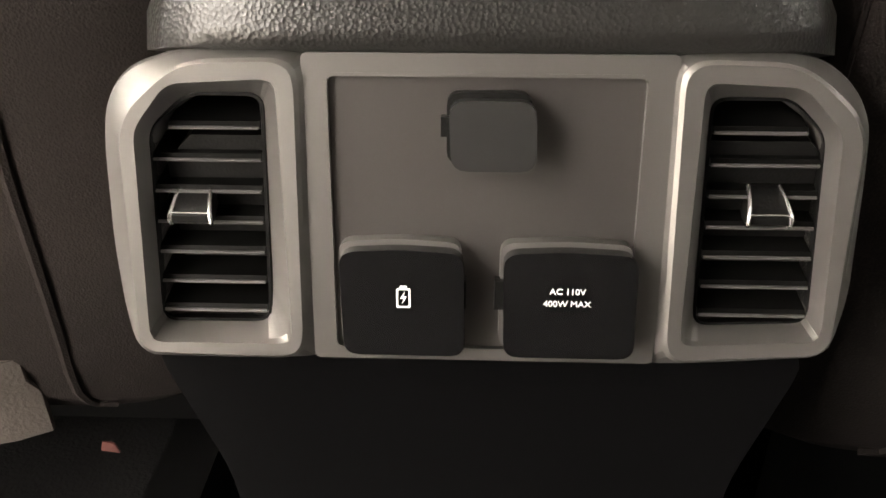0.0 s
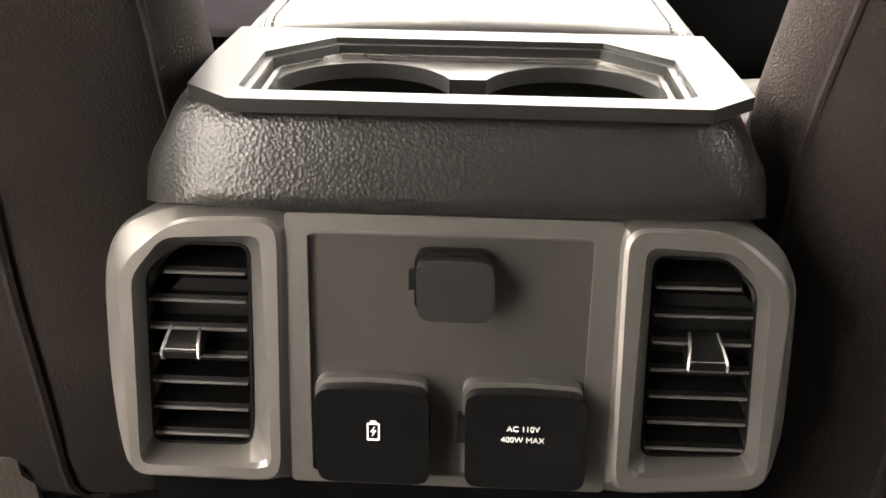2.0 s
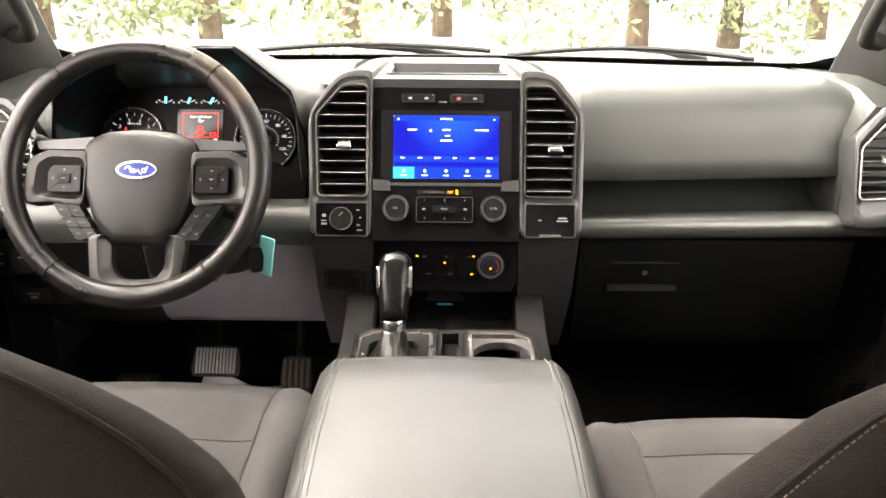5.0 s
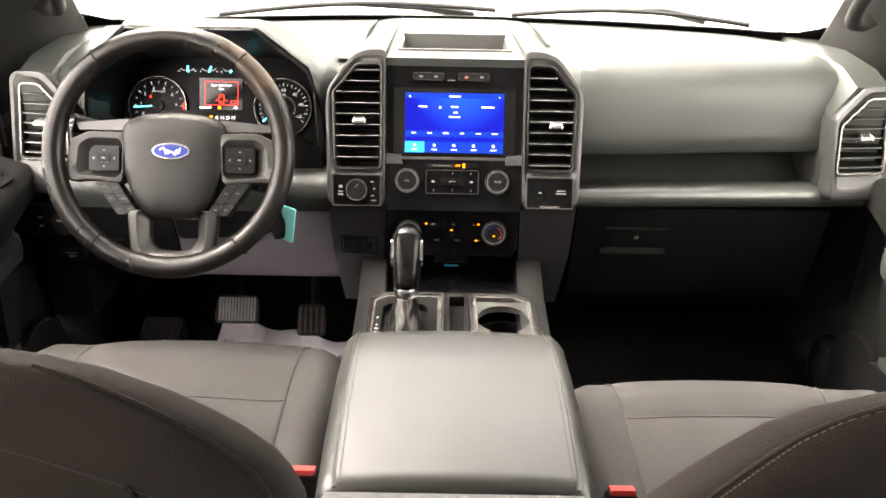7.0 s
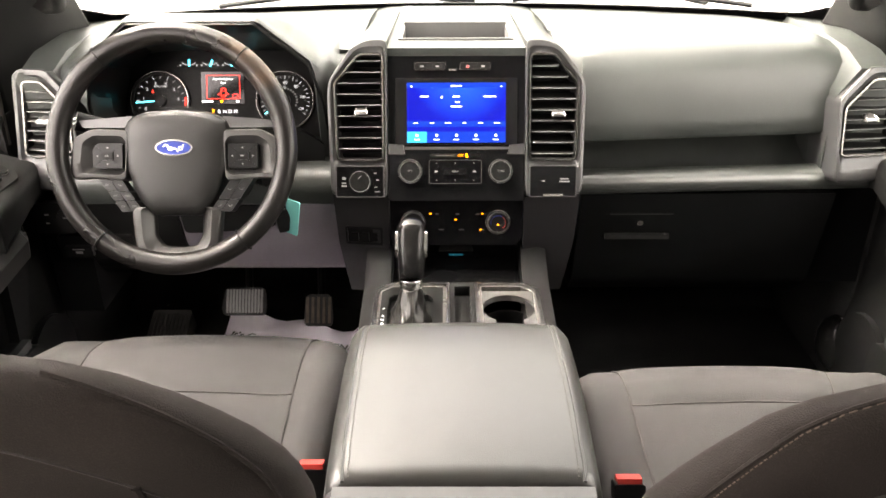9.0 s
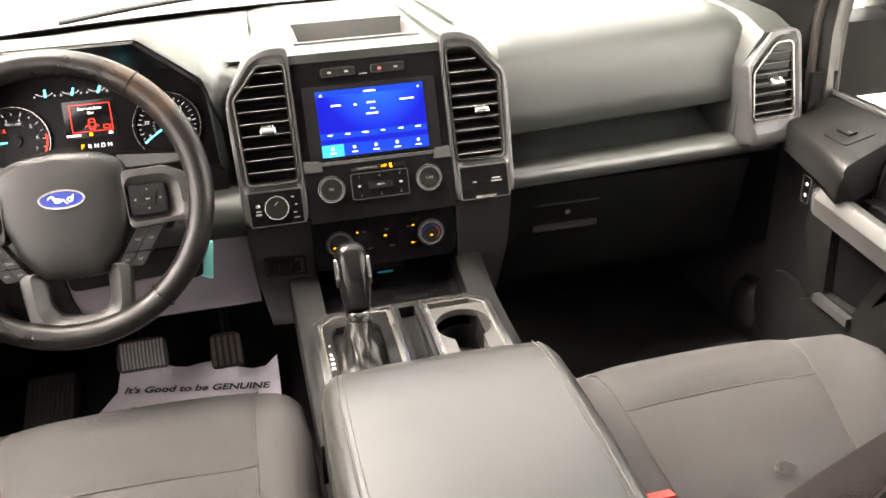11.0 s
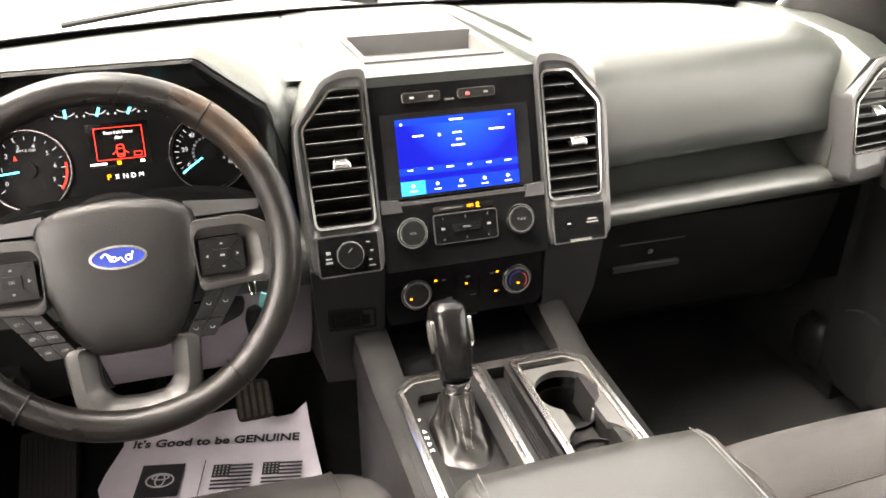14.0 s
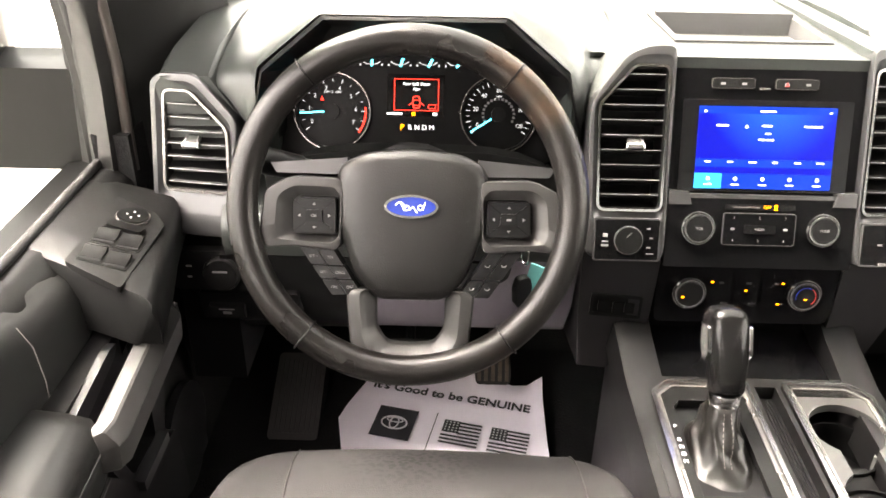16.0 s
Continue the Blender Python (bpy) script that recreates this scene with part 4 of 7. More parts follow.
s.box((0.0, 1.2185, 0.3800), (0.026, 0.002, 0.003), bevel=0.0005)
part("bin_light", s, L_FAINT, console, "small cyan courtesy light")

# ---- gear shifter ----
shifter = thing("gear_shifter", (-0.072, 0.985, 0.39), "black satin gear shifter with chrome side buttons and leather boot", "gear shifter")


def boot_point(q, a):
    """q runs from the rim of the gate (0) to the collar (1)."""
    z = lerp(0.379, 0.440, q ** 1.15)
    w = lerp(0.0385, 0.0165, min(1, q * 1.1) ** 0.58)
    f = lerp(0.060, 0.0170, q ** 0.7)
    oy = lerp(0.968, 0.991, q ** 0.8)
    ox = lerp(-0.0765, -0.0740, q)
    fold = 0.20 * (0.6 - abs(math.sin(1.5 * a + 3 * q + 0.6))) + 0.16 * (0.6 - abs(math.sin(2.5 * a - 4 * q))) + 0.05 * math.sin(8 * a + 10 * q)
    amp = math.sin(math.pi * min(1, q * 1.02)) ** 0.8
    k = 1 + fold * amp
    ca, sa = math.cos(a), math.sin(a)
    return Vector((ox + w * k * math.copysign(abs(ca) ** 0.8, ca), oy + f * k * math.copysign(abs(sa) ** 0.8, sa), z + 0.004 * amp * math.sin(4 * a + 9 * q)))


s = Shape()
s.loft([[boot_point(i / 16, 2 * math.pi * k / 56) for k in range(56)] for i in range(17)])
boot = part("boot", s, BOOT, shifter, "gathered black leather boot", 60)
for dx in (-0.13, 0.13):
    s = Shape()
    for i in range(13):
        q0, q1 = 0.22 + 0.058 * i, 0.22 + 0.058 * (i + 0.6)
        a0, a1 = [-math.pi / 2 + dx * (0.5 + q) for q in (q0, q1)]
        up = Vector((0, -0.0006, 0.0005))
        s.tube([boot_point(q0, a0) + up, boot_point(q1, a1) + up], 0.00045, 5)
    part("stitching", s, RIMTHREAD, boot, "grey boot stitching")
s = Shape()
s.tube([(-0.074, 0.9905, 0.434), (-0.074, 0.9915, 0.437), (-0.074, 0.994, 0.449), (-0.074, 0.9945, 0.4515)], [0.0168, 0.0178, 0.0186, 0.0178], 28)
part("collar", s, POLISH, shifter, "chrome collar")
s = Shape()
loops = []
for y, z, w, d in ((0.994, 0.4505, 0.0180, 0.0182), (0.9955, 0.4535, 0.0195, 0.0200), (1.000, 0.462, 0.0205, 0.0215), (1.012, 0.482, 0.0225, 0.0240), (1.024, 0.500, 0.0240, 0.0265), (1.034, 0.513, 0.0240, 0.0275), (1.040, 0.521, 0.0230, 0.0265), (1.0445, 0.5268, 0.0198, 0.0235), (1.0475, 0.5304, 0.0145, 0.0180), (1.0490, 0.5323, 0.0075, 0.0095), (1.0495, 0.5328, 0.002, 0.003)):
    sd = Vector((0, 0.866, -0.5))
    loops.append([Vector((-0.073, y, z)) + Vector((w * math.copysign(abs(math.cos(a)) ** 0.7, math.cos(a)), 0, 0)) + sd * d * math.copysign(abs(math.sin(a)) ** 0.8, math.sin(a)) for a in [2 * math.pi * k / 32 for k in range(32)]])
s.loft(loops)
knob_ = part("knob", s, KNOB, shifter, "satin black knob", 60)
for sx in (-1, 1):
    K = frame_at((-0.073 + sx * 0.0212, 1.024, 0.501), (0, -0.866 * sx, 0.5 * sx), (0, 0.5, 0.866))
    p = rounded([(-sx * x, y) for x, y in ((-0.014, -0.016), (0.006, -0.025), (0.0165, -0.002), (0.010, 0.019), (-0.013, 0.017))][::-sx], 0.005)
    s = Shape()
    s.ring(p, grown(p, -0.0022), -0.004, 0.0042, K, 0.0014)
    part("button_rim", s, POLISH, knob_, "chrome button rim")
    s = Shape()
    s.prism(grown(p, -0.0023), -0.004, 0.0034, K, 0.0012)
    part("side_button", s, SILVER, knob_, "bright side button")

# ---- dashboard ----
dash = thing("dashboard", (0, 1.45, 0.4), "charcoal grained dashboard with grey trim", "dashboard")
S = frame_at((0, 1.206, 0.604), (1, 0, 0), (0, 0.334, 0.943))


def zv(z):
    return (z - 0.604) / 0.943


# passenger side: soft pad, open shelf, ledge, glove box
def pad_profile(x):
    o = (abs(x) - 0.23) * 0.10
    return [(x, 1.80, 0.728), (x, 1.66, 0.740), (x, 1.50, 0.752), (x, 1.40, 0.755), (x, 1.335 + o, 0.753), (x, 1.296 + o, 0.747), (x, 1.268 + o, 0.733), (x, 1.2535 + o, 0.706),
            (x, 1.245 + o, 0.668), (x, 1.238 + o, 0.628), (x, 1.234 + o, 0.600), (x, 1.238 + o, 0.594), (x, 1.25 + o, 0.592), (x, 1.36 + o, 0.600), (x, 1.80, 0.62)]


s = Shape()
cols = []
for x in [0.172, 0.185, 0.198, 0.210] + [0.218 + (0.70 - 0.218) * i / 15 for i in range(16)]:
    bow = 0.20 * (x / 0.78) ** 2
    pr = [Vector(p) for p in pad_profile(x)]
    for p in (pr[0], pr[-1]):
        p.y -= bow
    pr[1].y -= bow * 0.6
    for p in pr[4:13]:
        p.y += max(0, 0.217 - x) * 1.7
        p.z -= max(0, 0.217 - x) * (0.6 if p.z > 0.7 else 0)
    dip = 0.02 * max(0, (x - 0.60) / 0.10) ** 2
    for p in pr[1:8]:
        p.z -= dip
    cols.append(pr)
s.loft(cols)
part("passenger_pad", s, DASH, dash, "grained charcoal passenger pad", 50)
s = Shape()
s.loft([[(x, 1.372 + (abs(x) - .23) * .1, 0.60), (x, 1.345 + (abs(x) - .23) * .1, 0.548), (x, 1.300 + (abs(x) - .23) * .08, 0.5225), (x, 1.2660 + (abs(x) - .23) * .06, 0.5215), (x, 1.2630 + (abs(x) - .23) * .06, 0.5325), (x, 1.256 + (abs(x) - .23) * .06, 0.5345), (x, 1.240 + (abs(x) - .23) * .05, 0.5325), (x, 1.229 + (abs(x) - .23) * .05, 0.525), (x, 1.224 + (abs(x) - .23) * .05, 0.511), (x, 1.232 + (abs(x) - .23) * .05, 0.497), (x, 1.246 + (abs(x) - .23) * .05, 0.490), (x, 1.42, 0.49), (x, 1.42, 0.60)] for x in (0.215, 0.30, 0.40, 0.50, 0.60, 0.70, 0.775)])
part("shelf", s, LEDGE, dash, "satin charcoal open shelf", 50)
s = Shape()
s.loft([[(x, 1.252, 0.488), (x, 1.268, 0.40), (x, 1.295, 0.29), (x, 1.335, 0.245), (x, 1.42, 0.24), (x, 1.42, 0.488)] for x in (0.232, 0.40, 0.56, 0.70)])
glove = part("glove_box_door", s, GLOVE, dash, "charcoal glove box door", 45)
s = Shape()
G = frame_at((0.345, 1.268, 0.412), (1, 0, 0), (0, -0.2, 0.98))
s.ring(rect(-0.066, -0.010, 0.066, 0.036, 0.006), rect(-0.060, -0.006, 0.060, 0.030, 0.004), -0.006, 0.0015, G, 0.001)
latch = part("latch_recess", s, BLACK, glove)
s = Shape()
s.box((0, -0.016, 0.004), (0.122, 0.010, 0.010), G, 0.003)
part("latch", s, RTRIM, glove, "satin grey latch bar")
part("key_cylinder", Shape().disc(0.0055, -0.002, 0.0030, G, 20, 0.001, (0.004, 0.012)), SILVER, glove, "round key lock")
part("latch_crease", Shape().box((0.004, 0.0325, 0.0018), (0.118, 0.0014, 0.0014), G, 0.0004), DASH, glove)
s = Shape()
s.box((0.755, 1.40, 0.38), (0.13, 0.14, 0.24), bevel=0.02)
part("end_panel", s, BLACK, dash)
s = Shape()
s.box((-0.74, 1.34, 0.36), (0.08, 0.16, 0.25), bevel=0.02)
part("end_panel", s, BLACK, dash)
# driver side top, cut away round the binnacle, rolling down beside it
s = Shape()
cols = []
for i in range(76):
    x = -0.692 + (0.692 - 0.172) * i / 75
    bow = 0.20 * (x / 0.78) ** 2
    top = float(np.interp(x, (-0.692, -0.675, -0.650, -0.632, -0.614, -0.545, -0.327, -0.256, -0.240, -0.215, -0.172), (0.726, 0.733, 0.736, 0.741, 0.757, 0.815, 0.815, 0.752, 0.738, 0.727, 0.724)))
    front = float(np.interp(x, (-0.692, -0.66, -0.628, -0.545, -0.327, -0.246, -0.226, -0.212, -0.172), (1.262, 1.246, 1.236, 1.214, 1.214, 1.236, 1.244, 1.288, 1.31)))
    rear = [(x, 1.80 - bow, 0.728), (x, 1.66 - 0.6 * bow, 0.742), (x, 1.52, 0.752), (x, 1.42, lerp(top, 0.755, 0.7)), (x, 1.34, lerp(top, 0.755, 0.30))]
    if -0.630 < x < -0.244:
        rear += [(x, front + 0.045, top), (x, front + 0.014, top), (x, front + 0.004, top - 0.002), (x, front, top - 0.005), (x, front + 0.02, top - 0.012), (x, 1.45, 0.70)]
    else:
        foot = float(np.interp(x, (-0.692, -0.677, -0.650, -0.645, -0.640, -0.63), (0.70, 0.690, 0.655, 0.62, 0.56, 0.55)))
        rear += [(x, front + 0.050, top + 0.001), (x, front + 0.026, top - 0.003), (x, front + 0.011, top - 0.012), (x, front + 0.003, top - 0.026), (x, front + 0.006, max(foot, top - 0.08)), (x, front + 0.02, foot)]
    cols.append(rear + [(x, 1.80 - bow, 0.66)])
s.loft(cols)
part("driver_top", s, DASH, dash, "grained charcoal dash top", 50)
# instrument hood
brow = [(-0.645, 0.615), (-0.640, 0.665), (-0.622, 0.735), (-0.540, 0.806), (-0.332, 0.806), (-0.252, 0.735), (-0.232, 0.665), (-0.228, 0.615)]
back = [(-0.628, 0.595), (-0.628, 0.64), (-0.618, 0.685), (-0.55, 0.735), (-0.33, 0.735), (-0.262, 0.685), (-0.252, 0.64), (-0.252, 0.595)]
s = Shape()
outs = [(x - 0.003 * (1 if x < -0.435 else -1), z + 0.003 * (z > 0.7)) for x, z in brow]
lip_y = [1.245, 1.235, 1.225, 1.205, 1.205, 1.225, 1.235, 1.245]
far = [(x - 0.02 * (1 if x < -0.435 else -1), min(z, 0.765)) for x, z in outs]
loops = [[(x, 1.40, z) for x, z in back], [(x, y + 0.014, z - 0.004) for (x, z), y in zip(brow, lip_y)], [(x, y, z) for (x, z), y in zip(brow, lip_y)],
         [(x, y + 0.004, z) for (x, z), y in zip(outs, lip_y)], [(x, y + 0.04, z - 0.002) for (x, z), y in zip(outs, lip_y)], [(x, 1.43, z - 0.012) for x, z in far]]
s.loft(loops, closed=False)
bmesh.ops.solidify(s.bm, geom=s.bm.faces[:], thickness=-0.003)
part("instrument_hood", s, DARK, dash, "black angular instrument hood", 25)
s = Shape()
s.loft([[(-0.435 + 0.20 * q, 1.235 + 0.01 * q * q, 0.632 - 0.045 * q ** 4), (-0.435 + 0.195 * q, 1.25, 0.637 - 0.045 * q ** 4), (-0.435 + 0.19 * q, 1.27, 0.612 - 0.03 * q ** 4), (-0.435 + 0.19 * q, 1.40, 0.545), (-0.435 + 0.19 * q, 1.40, 0.53), (-0.435 + 0.2 * q, 1.24, 0.54)] for q in [-1 + k / 6 for k in range(13)]])
part("cluster_shroud", s, DARK, dash)
# driver side face and knee panel
s = Shape()
s.loft([[(x, 1.30, 0.560), (x, 1.235, 0.558), (x, 1.215, 0.550), (x, 1.202, 0.536), (x, 1.198, 0.515), (x, 1.205, 0.490), (x, 1.40, 0.49), (x, 1.40, 0.53)] for x in (-0.690, -0.60, -0.435, -0.30, -0.216)])
part("driver_face", s, DASH, dash, "grained grey dash face", 50)
# knee panel right of the column carries its light in the colour
s = Shape()
s.loft([[(x, 1.208, 0.488), (x, 1.235, 0.40), (x, 1.285, 0.325), (x, 1.31, 0.305), (x, 1.42, 0.31), (x, 1.42, 0.488)] for x in (-0.505, -0.435, -0.216)])
knee = part("knee_panel", s, LOWER_LIT, dash, "lower knee panel with its light in the lilac tone", 50)
s = Shape()
s.prism(rounded([(-0.066, -0.022), (0.085, -0.012), (0.125, 0.010), (0.130, 0.044), (-0.066, 0.044)], 0.012), -0.01, 0.004, frame_at((-0.435, 1.2205, 0.445), (1, 0, 0), (0, -0.293, 0.956)), 0.003)
part("column_surround", s, DARK, knee, "charcoal cover round the steering column")
# the same panel further left, its shade given by a dark material
s = Shape()
s.loft([[(x, 1.206, 0.488), (x, 1.232, 0.40), (x, 1.281, 0.325), (x, 1.306, 0.303), (x, 1.42, 0.308), (x, 1.42, 0.488)] for x in (-0.700, -0.60, -0.507)])
part("knee_panel_shaded", s, DARK, dash, "outer knee panel, shade put into its charcoal tone", 50)
# pods beside the screen
podL = [(-0.1185, zv(0.515)), (-0.1185, zv(0.768)), (-0.150, zv(0.768)), (-0.178, zv(0.757)), (-0.218, zv(0.705)), (-0.221, zv(0.68)), (-0.217, zv(0.52))]
vL = [(-0.129, -0.026), (-0.129, 0.146), (-0.166, 0.146), (-0.206, 0.100), (-0.202, -0.026)]


def pod(poly, opening, sgn):
    bezel("vent_pod", rounded(poly, 0.010), rounded(grown(rounded(opening, 0.006), 0.004), 0.002), -0.045, 0.012, 0.004, S, GREY, dash, "satin grey vent pod")
    s = Shape()
    lo = [(sgn * a, y, z) for a, y, z in ((0.1195, 1.262, 0.766), (0.150, 1.262, 0.766), (0.178, 1.262, 0.755), (0.219, 1.255, 0.700), (0.2195, 1.30, 0.69), (0.12, 1.30, 0.69))]
    hi = [(sgn * a, y, z) for a, y, z in ((0.118, 1.50, 0.753), (0.136, 1.50, 0.753), (0.155, 1.50, 0.750), (0.175, 1.50, 0.742), (0.175, 1.50, 0.69), (0.118, 1.50, 0.69))]
    end = [(sgn * a, y, z) for a, y, z in ((0.118, 1.785, 0.733), (0.136, 1.785, 0.733), (0.155, 1.785, 0.731), (0.178, 1.785, 0.725), (0.178, 1.785, 0.68), (0.118, 1.785, 0.68))]
    s.loft([lo, hi, end])
    part("pod_back", s, DASH, dash, "grained ridge behind the vent pod")


pod(podL, vL, -1)
pod(flip(podL), flip(vL), 1)
VS = at(S, 0, 0, 0.007)
air_vent(VS, vL, 9, (-0.163, 0.054), "slatted dash vent with a silver ring beside the screen", 12, "dash vents", trim=1)
air_vent(VS, flip(vL), 9, (0.174, 0.050), "slatted dash vent with a silver ring beside the screen", -25, "dash vents", trim=1)
# outer vents
for sx in (-1, 1):
    O = frame_at((sx * 0.722, 1.252, 0.62), (1, -0.12 * -sx, 0), (0, 0.20, 0.98))
    op = [(-0.042, -0.050), (0.041, -0.050), (0.040, 0.030), (-0.006, 0.075), (-0.036, 0.075)]
    out = [(-0.062, -0.115), (0.052, -0.115), (0.058, 0.045), (0.006, 0.100), (-0.042, 0.100), (-0.056, 0.090)]
    if sx > 0:
        op, out = flip(op), flip([(x, max(y, -0.102)) for x, y in out])
    bezel("vent_pod", rounded(out, 0.010), rounded(grown(rounded(op, 0.005), 0.004), 0.002), -0.08, 0.012, 0.004, O, GREY, dash, "satin grey outer vent pod")
    air_vent(at(O, 0, 0, 0.007), op, 7, (sx * 0.004, 0.012), "slatted outer dash vent with a silver ring", -18, "dash vents", trim=2)
    s = Shape()
    s.loft([[(sx * a, y, z) for a, z in ((0.665, 0.50), (0.782, 0.50), (0.775, zt - 0.02), (0.76, zt), (0.70, zt + 0.002), (0.665, zt - 0.05))] for y, zt in ((1.262, 0.715), (1.33, 0.735), (1.46, 0.742), (1.62, 0.735))])
    part("end_pod", s, DASH, dash, "grained dash end behind the outer vent")
# hollow for small things on the top
s = Shape()
m = pose(0, 1.28, 0.747, -2.2, 0, 0) @ Matrix.Translation((0, -1.28, 0))
s.ring([(-0.119, 1.256), (0.119, 1.256), (0.119, 1.76), (-0.119, 1.76)], [(-0.097, 1.335), (0.097, 1.335), (0.097, 1.485), (-0.097, 1.485)], -0.05, 0.008, m, 0.003)
part("top_centre", s, DASH, dash, "grained dash top round the tray")
s = Shape()
s.ring([(-0.103, 1.330), (0.103, 1.330), (0.108, 1.492), (-0.108, 1.492)], [(-0.096, 1.336), (0.096, 1.336), (0.097, 1.484), (-0.097, 1.484)], -0.04, 0.011, m, 0.002)
s.prism([(-0.098, 1.334), (0.098, 1.334), (0.098, 1.486), (-0.098, 1.486)], -0.034, -0.014, m)
part("top_tray", s, TRAY, dash, "shallow open tray on the dash top")
s = Shape()
s.box((0, 1.478, -0.008), (0.198, 0.012, 0.05), m, 0.003)
part("tray_back", s, TRAY, dash)
# side wings below the pods
for sx in (-1, 1):
    s = Shape()
    lo = [(sx * 0.118, 1.175, 0.514), (sx * 0.217, 1.185, 0.518), (sx * 0.217, 1.40, 0.518), (sx * 0.118, 1.40, 0.514)]
    mi = [(sx * 0.120, 1.180, 0.42), (sx * 0.213, 1.195, 0.42), (sx * 0.217, 1.40, 0.42), (sx * 0.118, 1.40, 0.42)]
    hi = [(sx * 0.130, 1.205, 0.345), (sx * 0.205, 1.215, 0.345), (sx * 0.217, 1.40, 0.35), (sx * 0.12, 1.40, 0.35)]
    en = [(sx * 0.160, 1.225, 0.300), (sx * 0.200, 1.230, 0.300), (sx * 0.217, 1.40, 0.30), (sx * 0.12, 1.40, 0.30)]
    s.loft([lo, mi, hi, en])
    part("stack_wing", s, WING, dash, "charcoal stack side panel")
s = Shape()
W1 = frame_at((-0.165, 1.187, 0.437), (1, -0.12, 0), (0, -0.05, 1))
s.ring(rect(-0.034, -0.019, 0.034, 0.017, 0.004), rect(-0.030, -0.015, 0.030, 0.013, 0.003), -0.004, 0.003, W1, 0.001)
port = part("brake_controller_port", s, BLACK, dash, "black open controller slot")
part("slot_floor", Shape().box((0, 0, 0.0), (0.061, 0.029, 0.0024), W1), SLAT, port)
for x in (-0.017, 0.002, 0.018):
    part("plug", Shape().box((x, -0.003, 0.001), (0.013, 0.016, 0.004), W1, 0.001), SLAT, port)

# ---- centre stack ----
stack = thing("center_stack", (0, 1.21, 0.60), "gloss black centre stack with a lit touchscreen and radio controls", "center stack")
s = Shape()
s.prism(rect(-0.1178, -0.012, 0.1178, 0.147, 0.003), -0.05, 0.0, S, 0.001)
part("bezel", s, STACK, stack)
s = Shape()
s.prism(rect(-0.1178, -0.100, 0.1178, -0.012, 0.003), -0.05, 0.010, S, 0.002)
part("radio_panel", s, STACK, stack)
s = Shape()
for sx in (-1, 1):
    s.prism([(sx * 0.117, -0.020), (sx * 0.088, -0.020), (sx * 0.092, -0.004), (sx * 0.117, -0.002)][::sx], -0.004, 0.012, S, 0.0015)
s.box((0, -0.0095, 0.004), (0.19, 0.005, 0.010), S, 0.001)
part("screen_frame", s, GREY, stack, "satin grey screen frame")
s = Shape()
s.prism(rect(-0.105, -0.004, 0.105, 0.110, 0.003), -0.002, 0.002, S, 0.0008)
screen = part("touchscreen", s, GLOSS, stack, "lit blue touchscreen")
s = Shape()
s.box((0, 0.051, 0.0022), (0.170, 0.102, 0.0006), S)
part("display", s, L_BLUE, screen)
for x, y, w, h in ((0, 0.0975, 0.170, 0.009), (0, 0.0320, 0.170, 0.010), (0.017, 0.0095, 0.136, 0.019)):
    part("menu_band", Shape().box((x, y, 0.0028), (w, h, 0.0005), S), L_BLUE2, screen, "paler blue menu band")
s = Shape()
s.box((-0.068, 0.0095, 0.0030), (0.034, 0.019, 0.0005), S)
part("active_key", s, L_BLUE3, screen, "bright blue active key")
s = Shape()
for i in range(5):
    x = -0.068 + 0.034 * i
    s.box((x, 0.0052, 0.0034), (0.010, 0.0016, 0.0003), S)
    s.disc(0.0024, 0.0032, 0.0036, S, 12, at=(x, 0.0125))
for i, w in enumerate((0.010, 0.010, 0.014, 0.009, 0.011, 0.013)):
    s.box((-0.070 + 0.028 * i, 0.0335, 0.0034), (w * 0.72, 0.0019, 0.0003), S)
for x, y, w, h in ((-0.055, 0.0785, 0.019, 0.003), (0.0, 0.0785, 0.016, 0.003), (0.057, 0.0785, 0.028, 0.003), (0.002, 0.0690, 0.009, 0.003), (0.0, 0.0615, 0.024, 0.003), (-0.077, 0.0955, 0.004, 0.004), (0.0, 0.0962, 0.024, 0.003), (0.077, 0.0955, 0.004, 0.0025)):
    s.box((x, y, 0.0034), (w * 0.8, h * 0.7, 0.0003), S)
s.prism([(-0.025, 0.080), (-0.0275, 0.0765), (-0.025, 0.0755), (-0.0225, 0.0765)][::-1], 0.0032, 0.0036, S)
tagged(part("screen_print", s, L_WHITE, screen), "white unreadable screen marks", kind="stuff")
# slim button rows above
for x in (-0.0455, 0.0325):
    s = Shape()
    s.prism(rect(x - 0.026, 0.1235, x + 0.026, 0.1355, 0.004), -0.001, 0.004, S, 0.0012)
    rowp = part("slim_button", s, DARK, stack, "slim charcoal button row")
    s = Shape()
    s.ring(rect(x - 0.0265, 0.123, x + 0.0265, 0.136, 0.004), rect(x - 0.0255, 0.124, x + 0.0255, 0.135, 0.0035), 0, 0.0032, S)
    part("row_rim", s, SILVER, rowp)
    s = Shape()
    for dx in (-0.013, 0.013):
        s.box((x + dx, 0.1292, 0.0043), (0.006, 0.003, 0.0003), S)
    part("row_mark", s, PRINT, rowp)
s = Shape()
s.prism([(0.0165, 0.1265), (0.0225, 0.1265), (0.0195, 0.132)], 0.0041, 0.0048, S)
part("hazard_sign", s, RED, stack, "red hazard triangle")
s = Shape()
s.box((-0.0065, 0.1235, 0.0012), (0.013, 0.0025, 0.002), S, 0.0004)
part("sensor", s, SILVER, stack)


